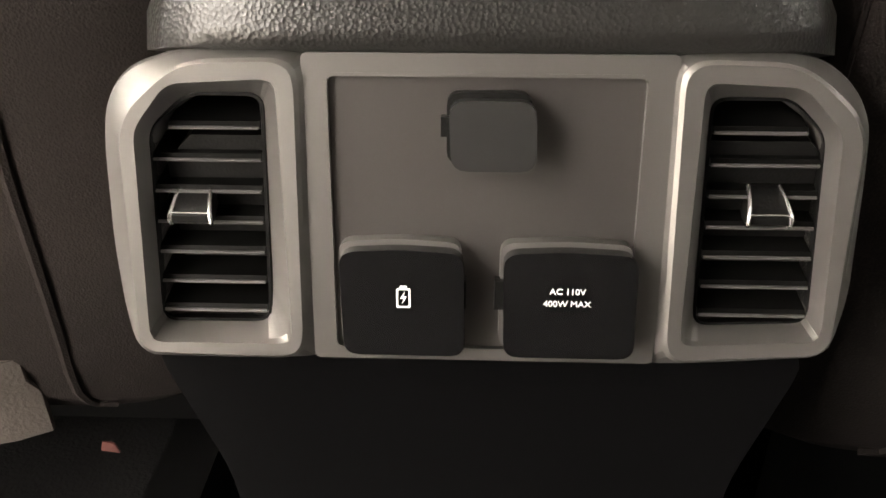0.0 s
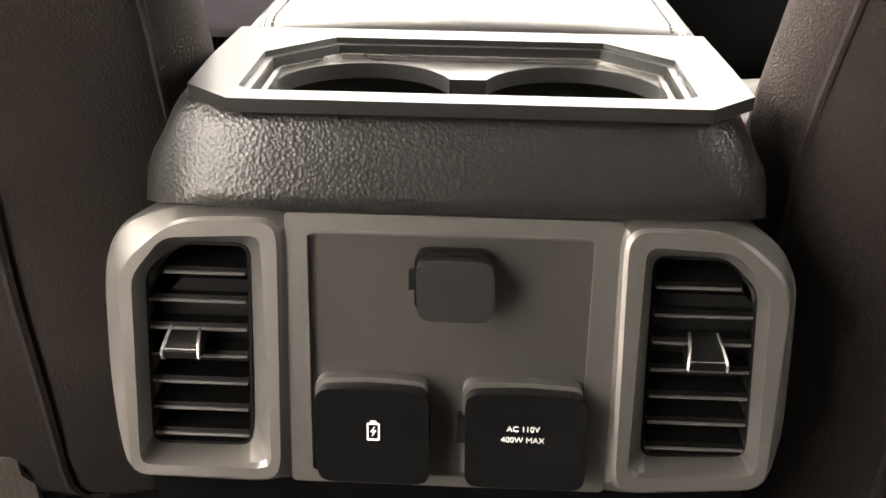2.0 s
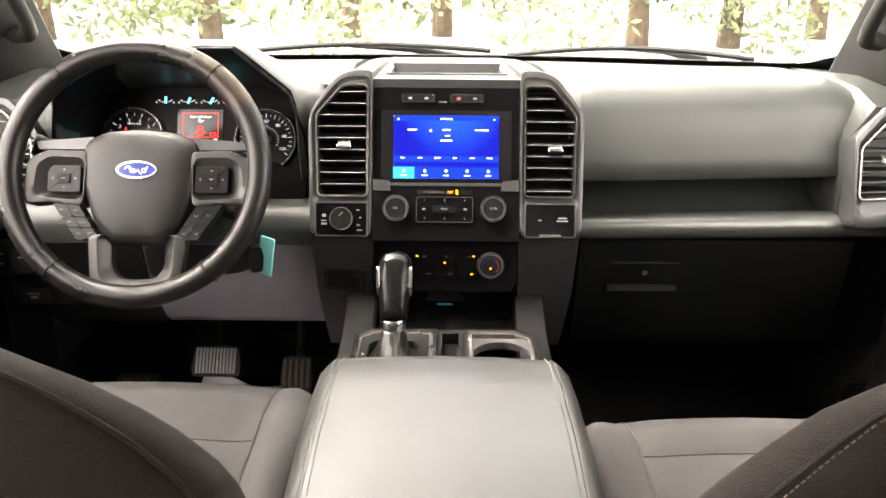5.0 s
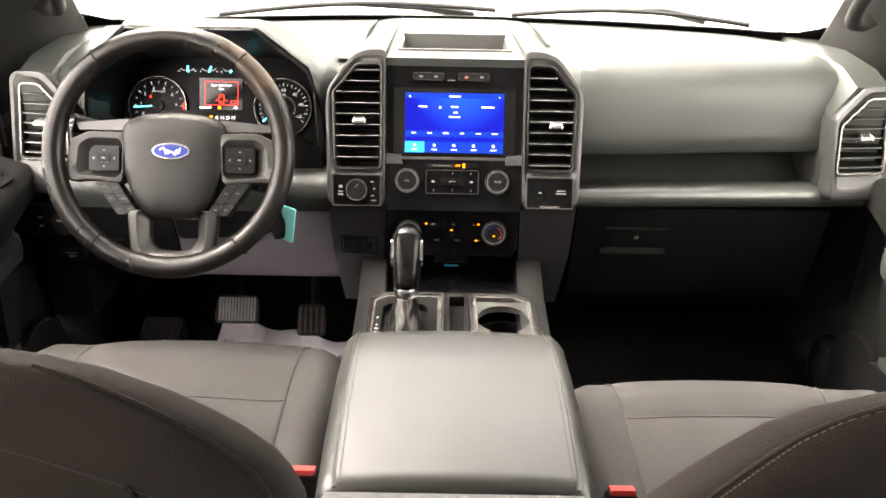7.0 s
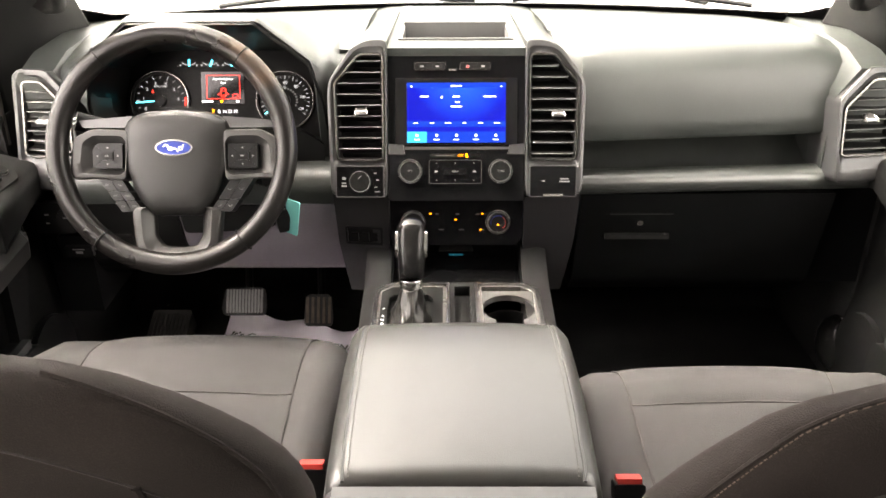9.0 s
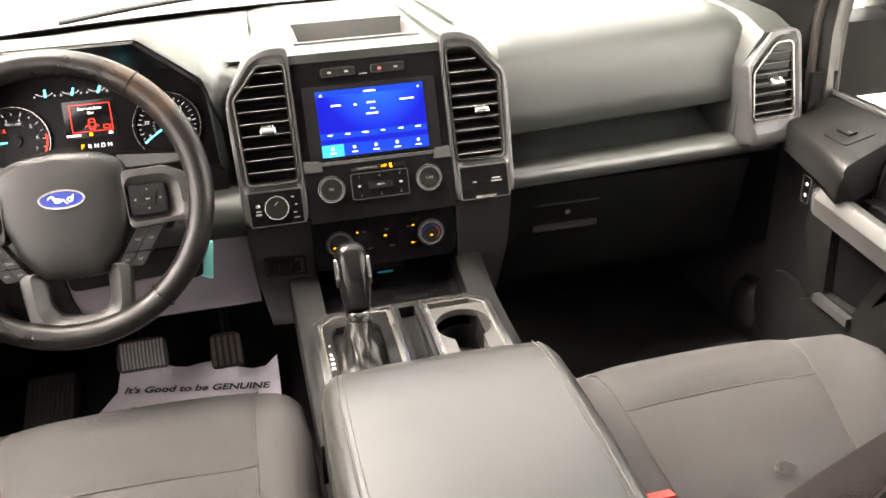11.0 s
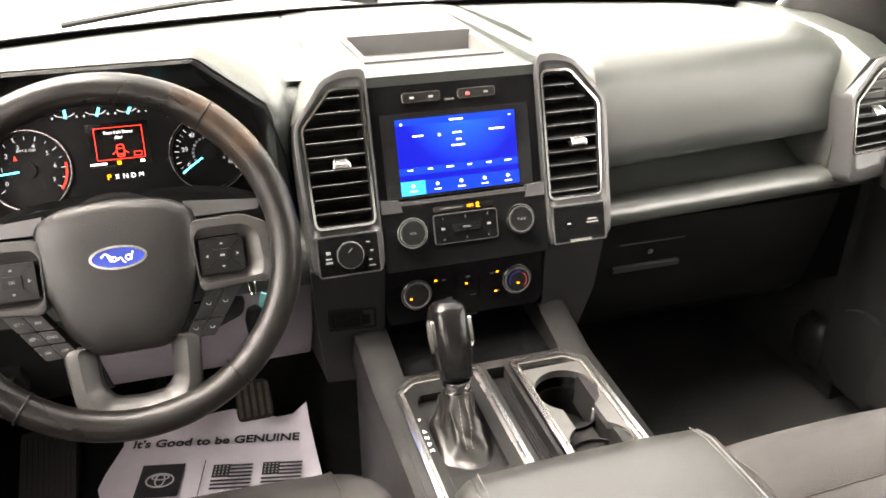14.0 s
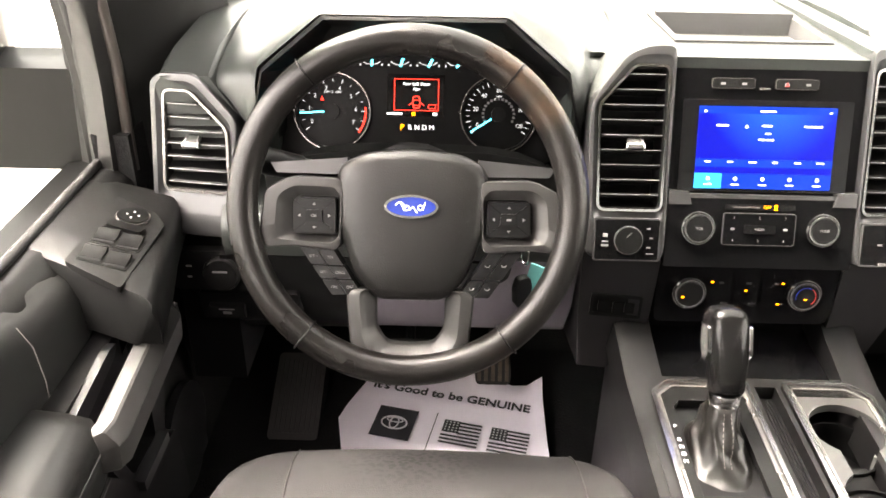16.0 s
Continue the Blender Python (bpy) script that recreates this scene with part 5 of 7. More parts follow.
def knob(name, x, y, r, m, parent, label, text=None, lit=None):
    k = Shape()
    k.disc(r, 0.0, 0.012, m, 36, 0.0015, (x, y))
    k = part(name, k, GLOSS, parent, label)
    s = Shape()
    s.annulus(r * 0.98, r * 1.075, 0.001, 0.0095, m, at=(x, y), bevel=0.0012)
    part("knob_ring", s, POLISH, k, "chrome knob ring")
    s = Shape()
    s.annulus(r * 0.86, r * 0.93, 0.011, 0.0130, m, at=(x, y), bevel=0.0005)
    part("inner_ring", s, LIP, k, "thin inner ring")
    s = Shape()
    s.disc(r * 0.80, 0.011, 0.0135, m, 32, 0.0008, (x, y))
    part("knob_face", s, BLACK, k)
    if text:
        writing("printing", text, 0.0048, at(m, x, y, 0.0137), PRINT, k)
    if lit:
        s = Shape()
        s.box((x + lit[0], y + lit[1], 0.0139), (0.0034, 0.0022, 0.0004), m)
        part("lamp_mark", s, L_AMBER, k, "amber light")
    return k


R = at(S, 0, 0, 0.010)
knob("volume_knob", -0.0795, -0.0485, 0.0195, R, stack, "black volume knob with a chrome ring", "VOL")
knob("tuning_knob", 0.0755, -0.0485, 0.0195, R, stack, "black tuning knob with a chrome ring", "TUNE")
s = Shape()
s.prism(rect(-0.047, -0.070, 0.043, -0.030, 0.004), 0, 0.003, R, 0.001)
keys = part("radio_keys", s, STACK, stack, "charcoal radio preset keys")
s = Shape()
s.prism(rect(-0.022, -0.055, 0.018, -0.044, 0.002), 0.002, 0.0055, R, 0.001)
part("media_key", s, GLOSS, keys)
s = Shape()
s.ring(rect(-0.0475, -0.0705, 0.0435, -0.0295, 0.004), rect(-0.0465, -0.0695, 0.0425, -0.0305, 0.0035), 0, 0.0036, R)
part("key_rim", s, GREY, keys)
for i, (x, y) in enumerate(((-0.034, -0.0355), (-0.002, -0.0355), (0.030, -0.0355), (-0.034, -0.0645), (-0.002, -0.0645), (0.030, -0.0645))):
    writing("printing", str(i + 1), 0.0048, at(R, x, y, 0.0032), PRINT, keys)
writing("printing", "MEDIA", 0.004, at(R, -0.002, -0.0495, 0.0057), PRINT, keys)
for x in (-0.035, 0.031):
    part("seek_mark", Shape().box((x, -0.0495, 0.0033), (0.005, 0.003, 0.0003), R), PRINT, keys)
s = Shape()
s.prism(rect(-0.046, -0.026, 0.042, -0.0185, 0.002), 0, 0.0008, R)
part("airbag_strip", s, GLOSS, stack)
s = Shape()
s.box((-0.020, -0.0222, 0.0011), (0.032, 0.002, 0.0004), R)
part("airbag_text_bar", s, SILVER, stack)
writing("airbag_light", "OFF", 0.0055, at(R, 0.007, -0.0222, 0.0011), L_AMBER, stack)
s = Shape()
s.disc(0.0022, 0.0009, 0.0013, R, 12, at=(0.0175, -0.0205))
s.prism([(0.0155, -0.0255), (0.0205, -0.0255), (0.0185, -0.022), (0.016, -0.022)], 0.0009, 0.0013, R)
part("airbag_sign", s, L_AMBER, stack, "lit amber airbag sign")
# heater panel
H = frame_at((0, 1.178, 0.468), (1, 0, 0), (0, 0.16, 0.987))
s = Shape()
s.prism(rounded([(-0.115, -0.045), (0.108, -0.045), (0.117, -0.03), (0.117, 0.046), (-0.117, 0.046), (-0.117, -0.03)], 0.006), -0.05, 0.0, H, 0.002)
hp = part("heater_panel", s, STACK, stack, "black heater control panel")
s = Shape()
s.box((0, 0.030, -0.002), (0.234, 0.022, 0.010), H, 0.003)
part("heater_ledge", s, STACK, hp)
knob("fan_knob", -0.076, 0.0, 0.0205, H, stack, "black fan knob with a chrome ring", lit=(-0.009, -0.004))
knob("heat_knob", 0.0735, 0.0, 0.0205, H, stack, "black temperature knob with a chrome ring", lit=(0.0, -0.004))
s = Shape()
k = 20
for mtl, a0, a1 in ((BLUE, 60, 200), (RED, -50, 55)):
    s = Shape()
    pts = [math.radians(lerp(a0, a1, i / k)) for i in range(k + 1)]
    o = [(0.0735 + 0.0132 * math.cos(a), 0.0132 * math.sin(a)) for a in pts] + [(0.0735 + 0.0123 * math.cos(a), 0.0123 * math.sin(a)) for a in reversed(pts)]
    s.prism(o, 0.0138, 0.0142, H)
    part("heat_scale", s, mtl, hp)
for i in range(3):
    s = Shape()
    x = -0.036 + 0.036 * i
    s.prism(rect(x - 0.016, -0.020, x + 0.016, 0.020, 0.002), 0, 0.003, H, 0.0008)
    kb = part("heater_key", s, STACK, stack, "charcoal heater rocker key")
    for dx, dy, w, h in ((0.009, -0.0155, 0.009, 0.0022), (0.002, 0.013, 0.006, 0.0026)):
        part("key_mark", Shape().box((x + dx, dy, 0.0032), (w, h, 0.0003), H), GREY, kb)
for x, y in ((-0.046, 0.014), (-0.001, 0.003), (0.046, 0.014), (0.043, -0.0155)):
    s = Shape()
    s.box((x, y, 0.0036), (0.0036, 0.0022, 0.0004), H)
    part("lamp_mark", s, L_AMBER, stack, "amber indicator light")
# switches below the vents
for x0, x1, nm in ((-0.2075, -0.1255, "drive_mode_switch"), (0.1265, 0.2065, "power_socket_door")):
    D = at(S, 0, 0, 0.012)
    s = Shape()
    s.prism(rect(x0, -0.093, x1, -0.040, 0.004), -0.004, 0.002, D, 0.0015)
    sw = part(nm, s, STACK, stack, "black switch plate below the vent")
    s = Shape()
    s.ring(rect(x0 - 0.001, -0.094, x1 + 0.001, -0.039, 0.004), rect(x0 + 0.001, -0.092, x1 - 0.001, -0.041, 0.003), -0.002, 0.0025, D)
    part("plate_rim", s, GREY, sw)
    if x0 < 0:
        s = Shape()
        s.disc(0.017, 0.0, 0.012, D, 32, 0.002, (-0.166, -0.066))
        part("dial", s, DARK, sw)
        s = Shape()
        s.annulus(0.0165, 0.0185, 0.0, 0.008, D, at=(-0.166, -0.066))
        part("dial_ring", s, CHROME, sw)
        s = Shape()
        s.box((0.005, 0.005, 0.0124), (0.008, 0.0012, 0.0004), at(D, -0.166, -0.066, 0, 0) @ pose(0, 0, 0, 0, 0, 45))
        part("dial_pointer", s, PRINT, sw)
        for x, y, w, h in ((0.026, 0.014, 0.005, 0.0018), (0.030, 0.002, 0.004, 0.0018), (0.027, -0.010, 0.005, 0.0018), (0.029, -0.018, 0.009, 0.0014), (-0.028, 0.005, 0.006, 0.0045), (-0.028, -0.003, 0.008, 0.002), (-0.028, -0.008, 0.009, 0.003)):
            part("dial_mark", Shape().box((-0.166 + x, -0.066 + y, 0.0023), (w, h, 0.0004), D), PRINT, sw)
    else:
        s = Shape()
        s.box((0.1665, -0.0905, 0.002), (0.034, 0.004, 0.004), D, 0.001)
        part("finger_lip", s, SILVER, sw)
        for x, y, w in ((0.150, -0.066, 0.006), (0.186, -0.0625, 0.014), (0.186, -0.0670, 0.018)):
            part("door_mark", Shape().box((x, y, 0.0023), (w, 0.0022, 0.0003), D), PRINT, sw)

# ---- instruments ----
cluster = thing("instrument_cluster", (-0.44, 1.385, 0.63), "dark instrument cluster with lit gauges and warnings", "instrument cluster")
C = frame_at((-0.444, 1.383, 0.628), (1, 0, 0), (0, 0.36, 0.933))
s = Shape()
s.prism(rect(-0.195, -0.075, 0.195, 0.115, 0.02), -0.02, 0.0, C, 0.002)
part("face", s, SLAT, cluster)


def gauge(x, r, marks, numbers, needle, red, inner, name):
    s = Shape()
    s.annulus(r * 0.97, r * 1.05, 0, 0.010, C, 44, (x, 0.0), 0.001)
    s.disc(r * 0.97, 0, 0.002, C, 44, 0, (x, 0.0))
    g = part(name, s, SLAT, cluster, "round dark gauge with a pale rim")
    s = Shape()
    s.annulus(r * 1.02, r * 1.05, 0.008, 0.0108, C, 44, (x, 0.0))
    part("gauge_rim", s, SILVER, g)
    s = Shape()
    for i in range(marks + 1):
        a = radians(lerp(215, -35, i / marks))
        big = i % 2 == 0
        mm = at(C, x + r * 0.84 * math.cos(a), r * 0.84 * math.sin(a), 0.0026) @ pose(0, 0, 0, 0, 0, math.degrees(a))
        s.box((0, 0, 0), (0.0065 if big else 0.004, 0.0011 if big else 0.0008, 0.0005), mm)
    part("scale", s, L_DIM, g, "white scale marks")
    for txt, a in numbers:
        a = radians(a)
        writing("gauge_number", txt, 0.0084 if len(txt) < 3 else 0.0074, at(C, x + r * 0.64 * math.cos(a), r * 0.64 * math.sin(a), 0.0026), L_DIM, g)
    s = Shape()
    s.disc(r * 0.20, 0.002, 0.008, C, 24, 0.001, (x, 0.0))
    part("needle_hub", s, BLACK, g)
    a = radians(needle)
    s = Shape()
    s.box((r * 0.56, 0, 0.0055), (r * 0.66, 0.0024, 0.001), at(C, x, 0, 0) @ pose(0, 0, 0, 0, 0, needle))
    part("needle", s, L_CYAN, g, "lit cyan needle")
    if red:
        s = Shape()
        pts = [radians(lerp(-38, 8, i / 10)) for i in range(11)]
        s.prism([(x + r * 0.93 * math.cos(q), r * 0.93 * math.sin(q)) for q in pts] + [(x + r * 0.88 * math.cos(q), r * 0.88 * math.sin(q)) for q in reversed(pts)], 0.0022, 0.003, C)
        part("red_band", s, L_RED, g)
    if inner:
        s = Shape()
        for i in range(17):
            q = radians(lerp(205, -25, i / 16))
            s.box((x + r * 0.42 * math.cos(q), r * 0.42 * math.sin(q), 0.0026), (0.0035, 0.0035, 0.0004), C)
        part("inner_scale", s, PRINT, g)


gauge(-0.119, 0.0525, 14, [(str(i), lerp(207, -28, i / 7)) for i in range(8)], 184, True, False, "rev_counter")
gauge(0.119, 0.0525, 24, [(str(20 * i), lerp(207, -28, i / 6)) for i in range(7)], 213, False, True, "speedometer")
writing("printing", "RPM X 1000", 0.0048, at(C, -0.119, 0.027, 0.0026), L_DIM, cluster)
writing("printing", "MPH", 0.0044, at(C, 0.119, 0.025, 0.0026), L_DIM, cluster)
s = Shape()
s.prism([(-0.1365, 0.015), (-0.1315, 0.015), (-0.134, 0.0215)], 0.003, 0.0034, C)
part("belt_warning", s, L_RED, cluster, "red belt warning light")
s = Shape()
s.box((0.0, 0.024, 0.001), (0.082, 0.060, 0.003), C, 0.001)
msg = part("message_screen", s, GLOSS, cluster, "small screen with a red door warning")
s = Shape()
s.ring(rect(-0.031, 0.003, 0.033, 0.048), rect(-0.0300, 0.0040, 0.0320, 0.0470), 0.0024, 0.0032, C)
s.ring(rect(-0.0045, 0.006, 0.0065, 0.024, 0.004), rect(-0.003, 0.0075, 0.005, 0.0225, 0.003), 0.0026, 0.0032, C)
s.box((0.001, 0.018, 0.0030), (0.008, 0.0012, 0.0004), C)
s.box((0.001, 0.0105, 0.0030), (0.008, 0.0012, 0.0004), C)
for sx in (-1, 1):
    s.box((0, 0, 0.0030), (0.006, 0.0013, 0.0004), at(C, 0.001 + sx * 0.0085, 0.0125, 0, -sx * 40))
s.ring(rect(0.018, 0.006, 0.029, 0.0125), rect(0.019, 0.007, 0.028, 0.0115), 0.0026, 0.0032, C)
part("warning_sign", s, L_RED, msg, "red outlined open door warning")
writing("message", "Rear Left Door", 0.0062, at(C, 0.001, 0.0405, 0.0028), L_WHITE, msg)
writing("message", "Ajar", 0.0062, at(C, 0.001, 0.0335, 0.0028), L_WHITE, msg)
s = Shape()
s.box((-0.030, -0.0015, 0.0028), (0.022, 0.003, 0.0004), C)
s.box((0.028, -0.0015, 0.0028), (0.006, 0.004, 0.0004), C)
part("odometer_bar", s, L_WHITE, msg)
s = Shape()
s.box((-0.003, -0.0015, 0.0028), (0.005, 0.005, 0.0004), C)
part("lamp_mark", s, L_AMBER, msg)
writing("gear_letter", "P", 0.0115, at(C, -0.019, -0.021, 0.0026), L_AMBER, cluster)
for i, ch in enumerate("RNDM"):
    writing("gear_letter", ch, 0.0095, at(C, -0.008 + 0.0105 * i, -0.021, 0.0026), L_WHITE, cluster)
for i in range(4):
    x = -0.064 + 0.0405 * i
    s = Shape()
    pts = [radians(lerp(200, 340, q / 10)) for q in range(11)]
    s.prism([(x + 0.0145 * math.cos(q), 0.074 + 0.0075 * math.sin(q)) for q in pts] + [(x + 0.0125 * math.cos(q), 0.074 + 0.0066 * math.sin(q)) for q in reversed(pts)], 0.002, 0.0026, C)
    for dx in (-0.0155, 0.0155):
        s.box((x + dx, 0.0665, 0.0024), (0.0022, 0.003, 0.0004), C)
    sm = part("small_gauge", s, L_DIM, cluster, "small lit arc gauge")
    s = Shape()
    s.box((0.001, 0.005, 0.003), (0.0035, 0.0125, 0.0006), at(C, x, 0.066, 0) @ pose(0, 0, 0, 0, 0, (0, -22, -28, -28)[i]))
    part("needle", s, L_CYAN, sm, "lit cyan needle")

# ---- steering wheel ----
wheel = thing("steering_wheel", (-0.434, 1.033, 0.655), "black leather steering wheel with grey spokes and a blue badge", "steering wheel")
Wm = frame_at((-0.434, 1.033, 0.655), (1, 0, 0), (0, 0.407, 0.913))
s = Shape()
n = 72
loops = []
for i in range(n):
    a = 2 * math.pi * i / n
    c = Vector((math.cos(a), math.sin(a), 0))
    grip = 0.0165 + 0.0012 * max(0, math.cos(2 * (a - radians(45)))) * (1 if math.sin(a) > 0 else 0.3)
    ring = []
    for j in range(16):
        b = 2 * math.pi * j / 16
        ring.append(Wm @ (c * (0.1748 + grip * math.cos(b)) + Vector((0, 0, grip * 0.98 * math.sin(b)))))
    loops.append(ring)
s.loft(loops, wrap=True)
rimp = part("rim", s, RIMHIDE, wheel, "worn black leather rim", 60)
for a in (52, 128, 232, 308):
    s = Shape()
    c = Vector((math.cos(radians(a)), math.sin(radians(a)), 0))
    s.tube([Wm @ (c * (0.1748 + 0.0178 * math.cos(2 * math.pi * j / 24)) + Vector((0, 0, 0.0174 * math.sin(2 * math.pi * j / 24)))) for j in range(24)], 0.0011, 5, closed=True)
    part("rim_seam", s, BLACK, rimp)
for a0, a1 in ((54, 126), (234, 306), (-48, 48), (132, 228)):
    s = Shape()
    k = int((a1 - a0) / 1.7)
    for i in range(k):
        a = lerp(a0, a1, (i + 0.5) / k)
        s.box((0.1612, 0, 0.0060), (0.0010, 0.0030, 0.0010), Wm @ pose(0, 0, 0, 0, 0, a))
    part("rim_stitching", s, RIMTHREAD, rimp, "fine dark rim stitching")
Wh = at(Wm, 0.004, 0, 0)
hub = rounded([(0.037, -0.101), (0.060, -0.075), (0.078, -0.025), (0.081, 0.030), (0.076, 0.045), (0.052, 0.058), (0.0, 0.0625), (-0.052, 0.058), (-0.076, 0.045), (-0.081, 0.030), (-0.078, -0.025), (-0.060, -0.075), (-0.037, -0.101)], 0.012)
s = Shape()
loops = []
for k, z in ((1.0, -0.030), (1.0, -0.004), (0.985, 0.002), (0.95, 0.0065), (0.85, 0.010), (0.6, 0.0125), (0.3, 0.0135), (0.05, 0.0138)):
    loops.append([Wh @ Vector((x * k, -0.012 * (1 - k) + y * k, z - 0.012)) for x, y in hub])
s.loft(loops)
part("airbag_cover", s, HUBHIDE, wheel, "grained charcoal airbag cover", 50)
k = 40
oval = lambda a, b: [(a * math.cos(2 * math.pi * i / k), 0.002 + b * math.sin(2 * math.pi * i / k)) for i in range(k)]
s = Shape()
s.prism(oval(0.0265, 0.0108), -0.001, 0.0032, Wh, 0.001)
badge = part("badge", s, BLUE, wheel, "blue oval badge with a pale rim")
s = Shape()
s.ring(oval(0.0285, 0.0125), oval(0.0258, 0.0100), -0.001, 0.0040, Wh, 0.0006)
part("badge_rim", s, CHROME, badge)
s = Shape()
for stroke in ([(-0.0165 + 0.0016 * i, 0.0035 * math.sin(i * 0.55) + 0.0012) for i in range(8)], [(-0.0115 + 0.0006 * i, 0.0048 - 0.0013 * i) for i in range(8)],
               [(-0.0045 + 0.0024 * math.cos(q), -0.0014 + 0.0024 * math.sin(q)) for q in [0.6 * i for i in range(11)]], [(-0.001 + 0.0010 * i, -0.0032 + 0.0028 * math.sin(i * 0.62)) for i in range(9)],
               [(0.0098 + 0.0026 * math.cos(q), -0.0010 + 0.0026 * math.sin(q)) for q in [0.6 * i for i in range(11)]], [(0.0122 + 0.0005 * i, -0.0036 + 0.0017 * i) for i in range(6)]):
    s.tube([Wh @ Vector((x, 0.002 + y, 0.0034)) for x, y in stroke], 0.0007, 5)
part("badge_mark", s, WHITE, badge, "pale curled flourish")
s = Shape()
s.box((0.0, -0.052, 0.0005), (0.026, 0.0012, 0.0008), Wh)
s.box((0.002, -0.064, -0.0002), (0.012, 0.006, 0.0008), Wh)
part("airbag_mark", s, BLACK, wheel)
# spokes
for sx in (-1, 1):
    sp = [(sx * x, y) for x, y in ((0.072, 0.030), (0.128, 0.032), (0.157, 0.018), (0.163, -0.030), (0.158, -0.046), (0.128, -0.043), (0.076, -0.048))]
    hole = [(sx * x, y) for x, y in ((0.0785, 0.0100), (0.122, 0.0105), (0.1275, 0.005), (0.1275, -0.027), (0.122, -0.0305), (0.0785, -0.0310))]
    if sx > 0:
        sp, hole = sp[::-1], hole[::-1]
    spoke = bezel("spoke", rounded(sp, 0.009), rounded(hole, 0.005), -0.034, -0.004, -0.013, Wh, SPOKE, wheel, "satin grey spoke")
    s = Shape()
    s.prism(rounded(grown(hole, 0.002), 0.004), -0.022, -0.0135, Wh)
    part("spoke_recess", s, BLACK, spoke)
    s = Shape()
    s.prism([(sx * 0.070, 0.034), (sx * 0.146, 0.0345), (sx * 0.152, 0.045), (sx * 0.070, 0.052)][::-sx], -0.034, -0.016, Wh, 0.003)
    part("spoke_top", s, GREY, spoke, "satin grey upper spoke face")
    cx, cy = sx * 0.1030, -0.010
    btn = part("button_pad", Shape().prism(rounded([(cx - 0.0225, cy - 0.0185), (cx + 0.0225, cy - 0.0185), (cx + 0.0225, cy + 0.0185), (cx - 0.016 if sx < 0 else cx - 0.0225, cy + 0.0185), (cx - 0.0225, cy + 0.010 if sx < 0 else cy + 0.018)], 0.003), -0.012, -0.0025, Wh, 0.0018), WKEYS, wheel, "satin black four-way button pad")
    part("centre_button", Shape().prism(rect(cx - 0.0090, cy - 0.0062, cx + 0.0090, cy + 0.0062, 0.0015), -0.004, 0.0, Wh, 0.001), BLACK, btn)
    s = Shape()
    for a in (45, 135, 225, 315):
        s.box((0.0195, 0, -0.0025), (0.0175, 0.0010, 0.0008), at(Wh, cx, cy, 0) @ Matrix.Diagonal((1.15, 0.88, 1, 1)) @ pose(0, 0, 0, 0, 0, a))
    part("button_groove", s, SLAT, btn)
    s = Shape()
    for dx, dy, pts in ((-0.0160, 0, [(0.0014, 0.002), (-0.0016, 0), (0.0014, -0.002)]), (0.0160, 0, [(-0.0014, 0.002), (0.0016, 0), (-0.0014, -0.002)][::-1]), (0, 0.0125, [(-0.002, -0.001), (0.002, -0.001), (0, 0.0015)]), (0, -0.0125, [(-0.002, 0.001), (0.002, 0.001), (0, -0.0015)][::-1])):
        s.prism([(cx + dx + x, cy + dy + y) for x, y in pts], -0.0026, -0.0021, Wh)
    if sx > 0:
        s.box((cx, cy, 0.0002), (0.005, 0.002, 0.0004), Wh)
    else:
        writing("printing", "OK", 0.0042, at(Wh, cx, cy, 0.0001), PRINT, btn)
    part("button_mark", s, PRINT, btn)
    # sloping key strips below
    A = [(sx * x, y) for x, y in ((0.083, -0.046), (0.119, -0.044), (0.072, -0.096), (0.052, -0.094))]
    for r0, r1 in ((0.0, 0.36), (0.38, 0.66), (0.68, 1.0)) if sx < 0 else ((0.0, 0.62), (0.64, 1.0)):
        for c0, c1 in ((0.0, 0.49), (0.51, 1.0)):
            q = []
            for rr, cc in ((r0, c0), (r0, c1), (r1, c1), (r1, c0)):
                l0, l1 = Vector(A[0]).lerp(Vector(A[3]), rr), Vector(A[1]).lerp(Vector((sx * 0.084, -0.095)), rr)
                q.append(tuple(l0.lerp(l1, cc)))
            s = Shape()
            s.prism(rounded(q, 0.002), -0.030, -0.006, Wh, 0.0012)
            key = part("wheel_key", s, WKEYS, wheel, "satin black wheel key")
            cq = (sum(p[0] for p in q) / 4, sum(p[1] for p in q) / 4)
            if sx < 0:
                word = {(0.0, 0.51): "SET +", (0.0, 0.0): "RES", (0.38, 0.51): "SET -", (0.38, 0.0): "CNCL", (0.68, 0.51): "ON", (0.68, 0.0): "OFF"}[(r0, c0)]
                writing("printing", word, 0.0040, at(Wh, cq[0], cq[1], -0.0057), PRINT, key)
            else:
                part("key_mark", Shape().tube([Wh @ Vector((cq[0] + x, cq[1] + y, -0.0057)) for x, y in ((-0.0026, 0.0014), (-0.0016, -0.0008), (0.0016, -0.0008), (0.0026, 0.0014))], 0.0005, 5), PRINT, key)
# U-shaped lower spoke with a sloping inner face
outer = rounded([(-0.070, -0.088), (-0.064, -0.150), (-0.054, -0.168), (0.0, -0.178), (0.054, -0.168), (0.064, -0.150), (0.070, -0.088)], 0.012)
inner = rounded([(-0.0375, -0.088), (-0.0365, -0.132), (-0.026, -0.1475), (0.0, -0.150), (0.026, -0.1475), (0.0365, -0.132), (0.0375, -0.088)], 0.007)
between = lambda q: [tuple(Vector(p).lerp(Vector(w), q)) for p, w in zip(outer, inner)]
s = Shape()
s.loft([[Wh @ Vector((x, y, z)) for x, y in pts] for pts, z in ((outer, -0.024), (outer, -0.0095), (between(0.05), -0.0065), (between(0.12), -0.005), (between(0.46), -0.004), (between(0.52), -0.0052), (between(0.94), -0.0155), (inner, -0.0185), (inner, -0.030))], caps=False, wrap=True)
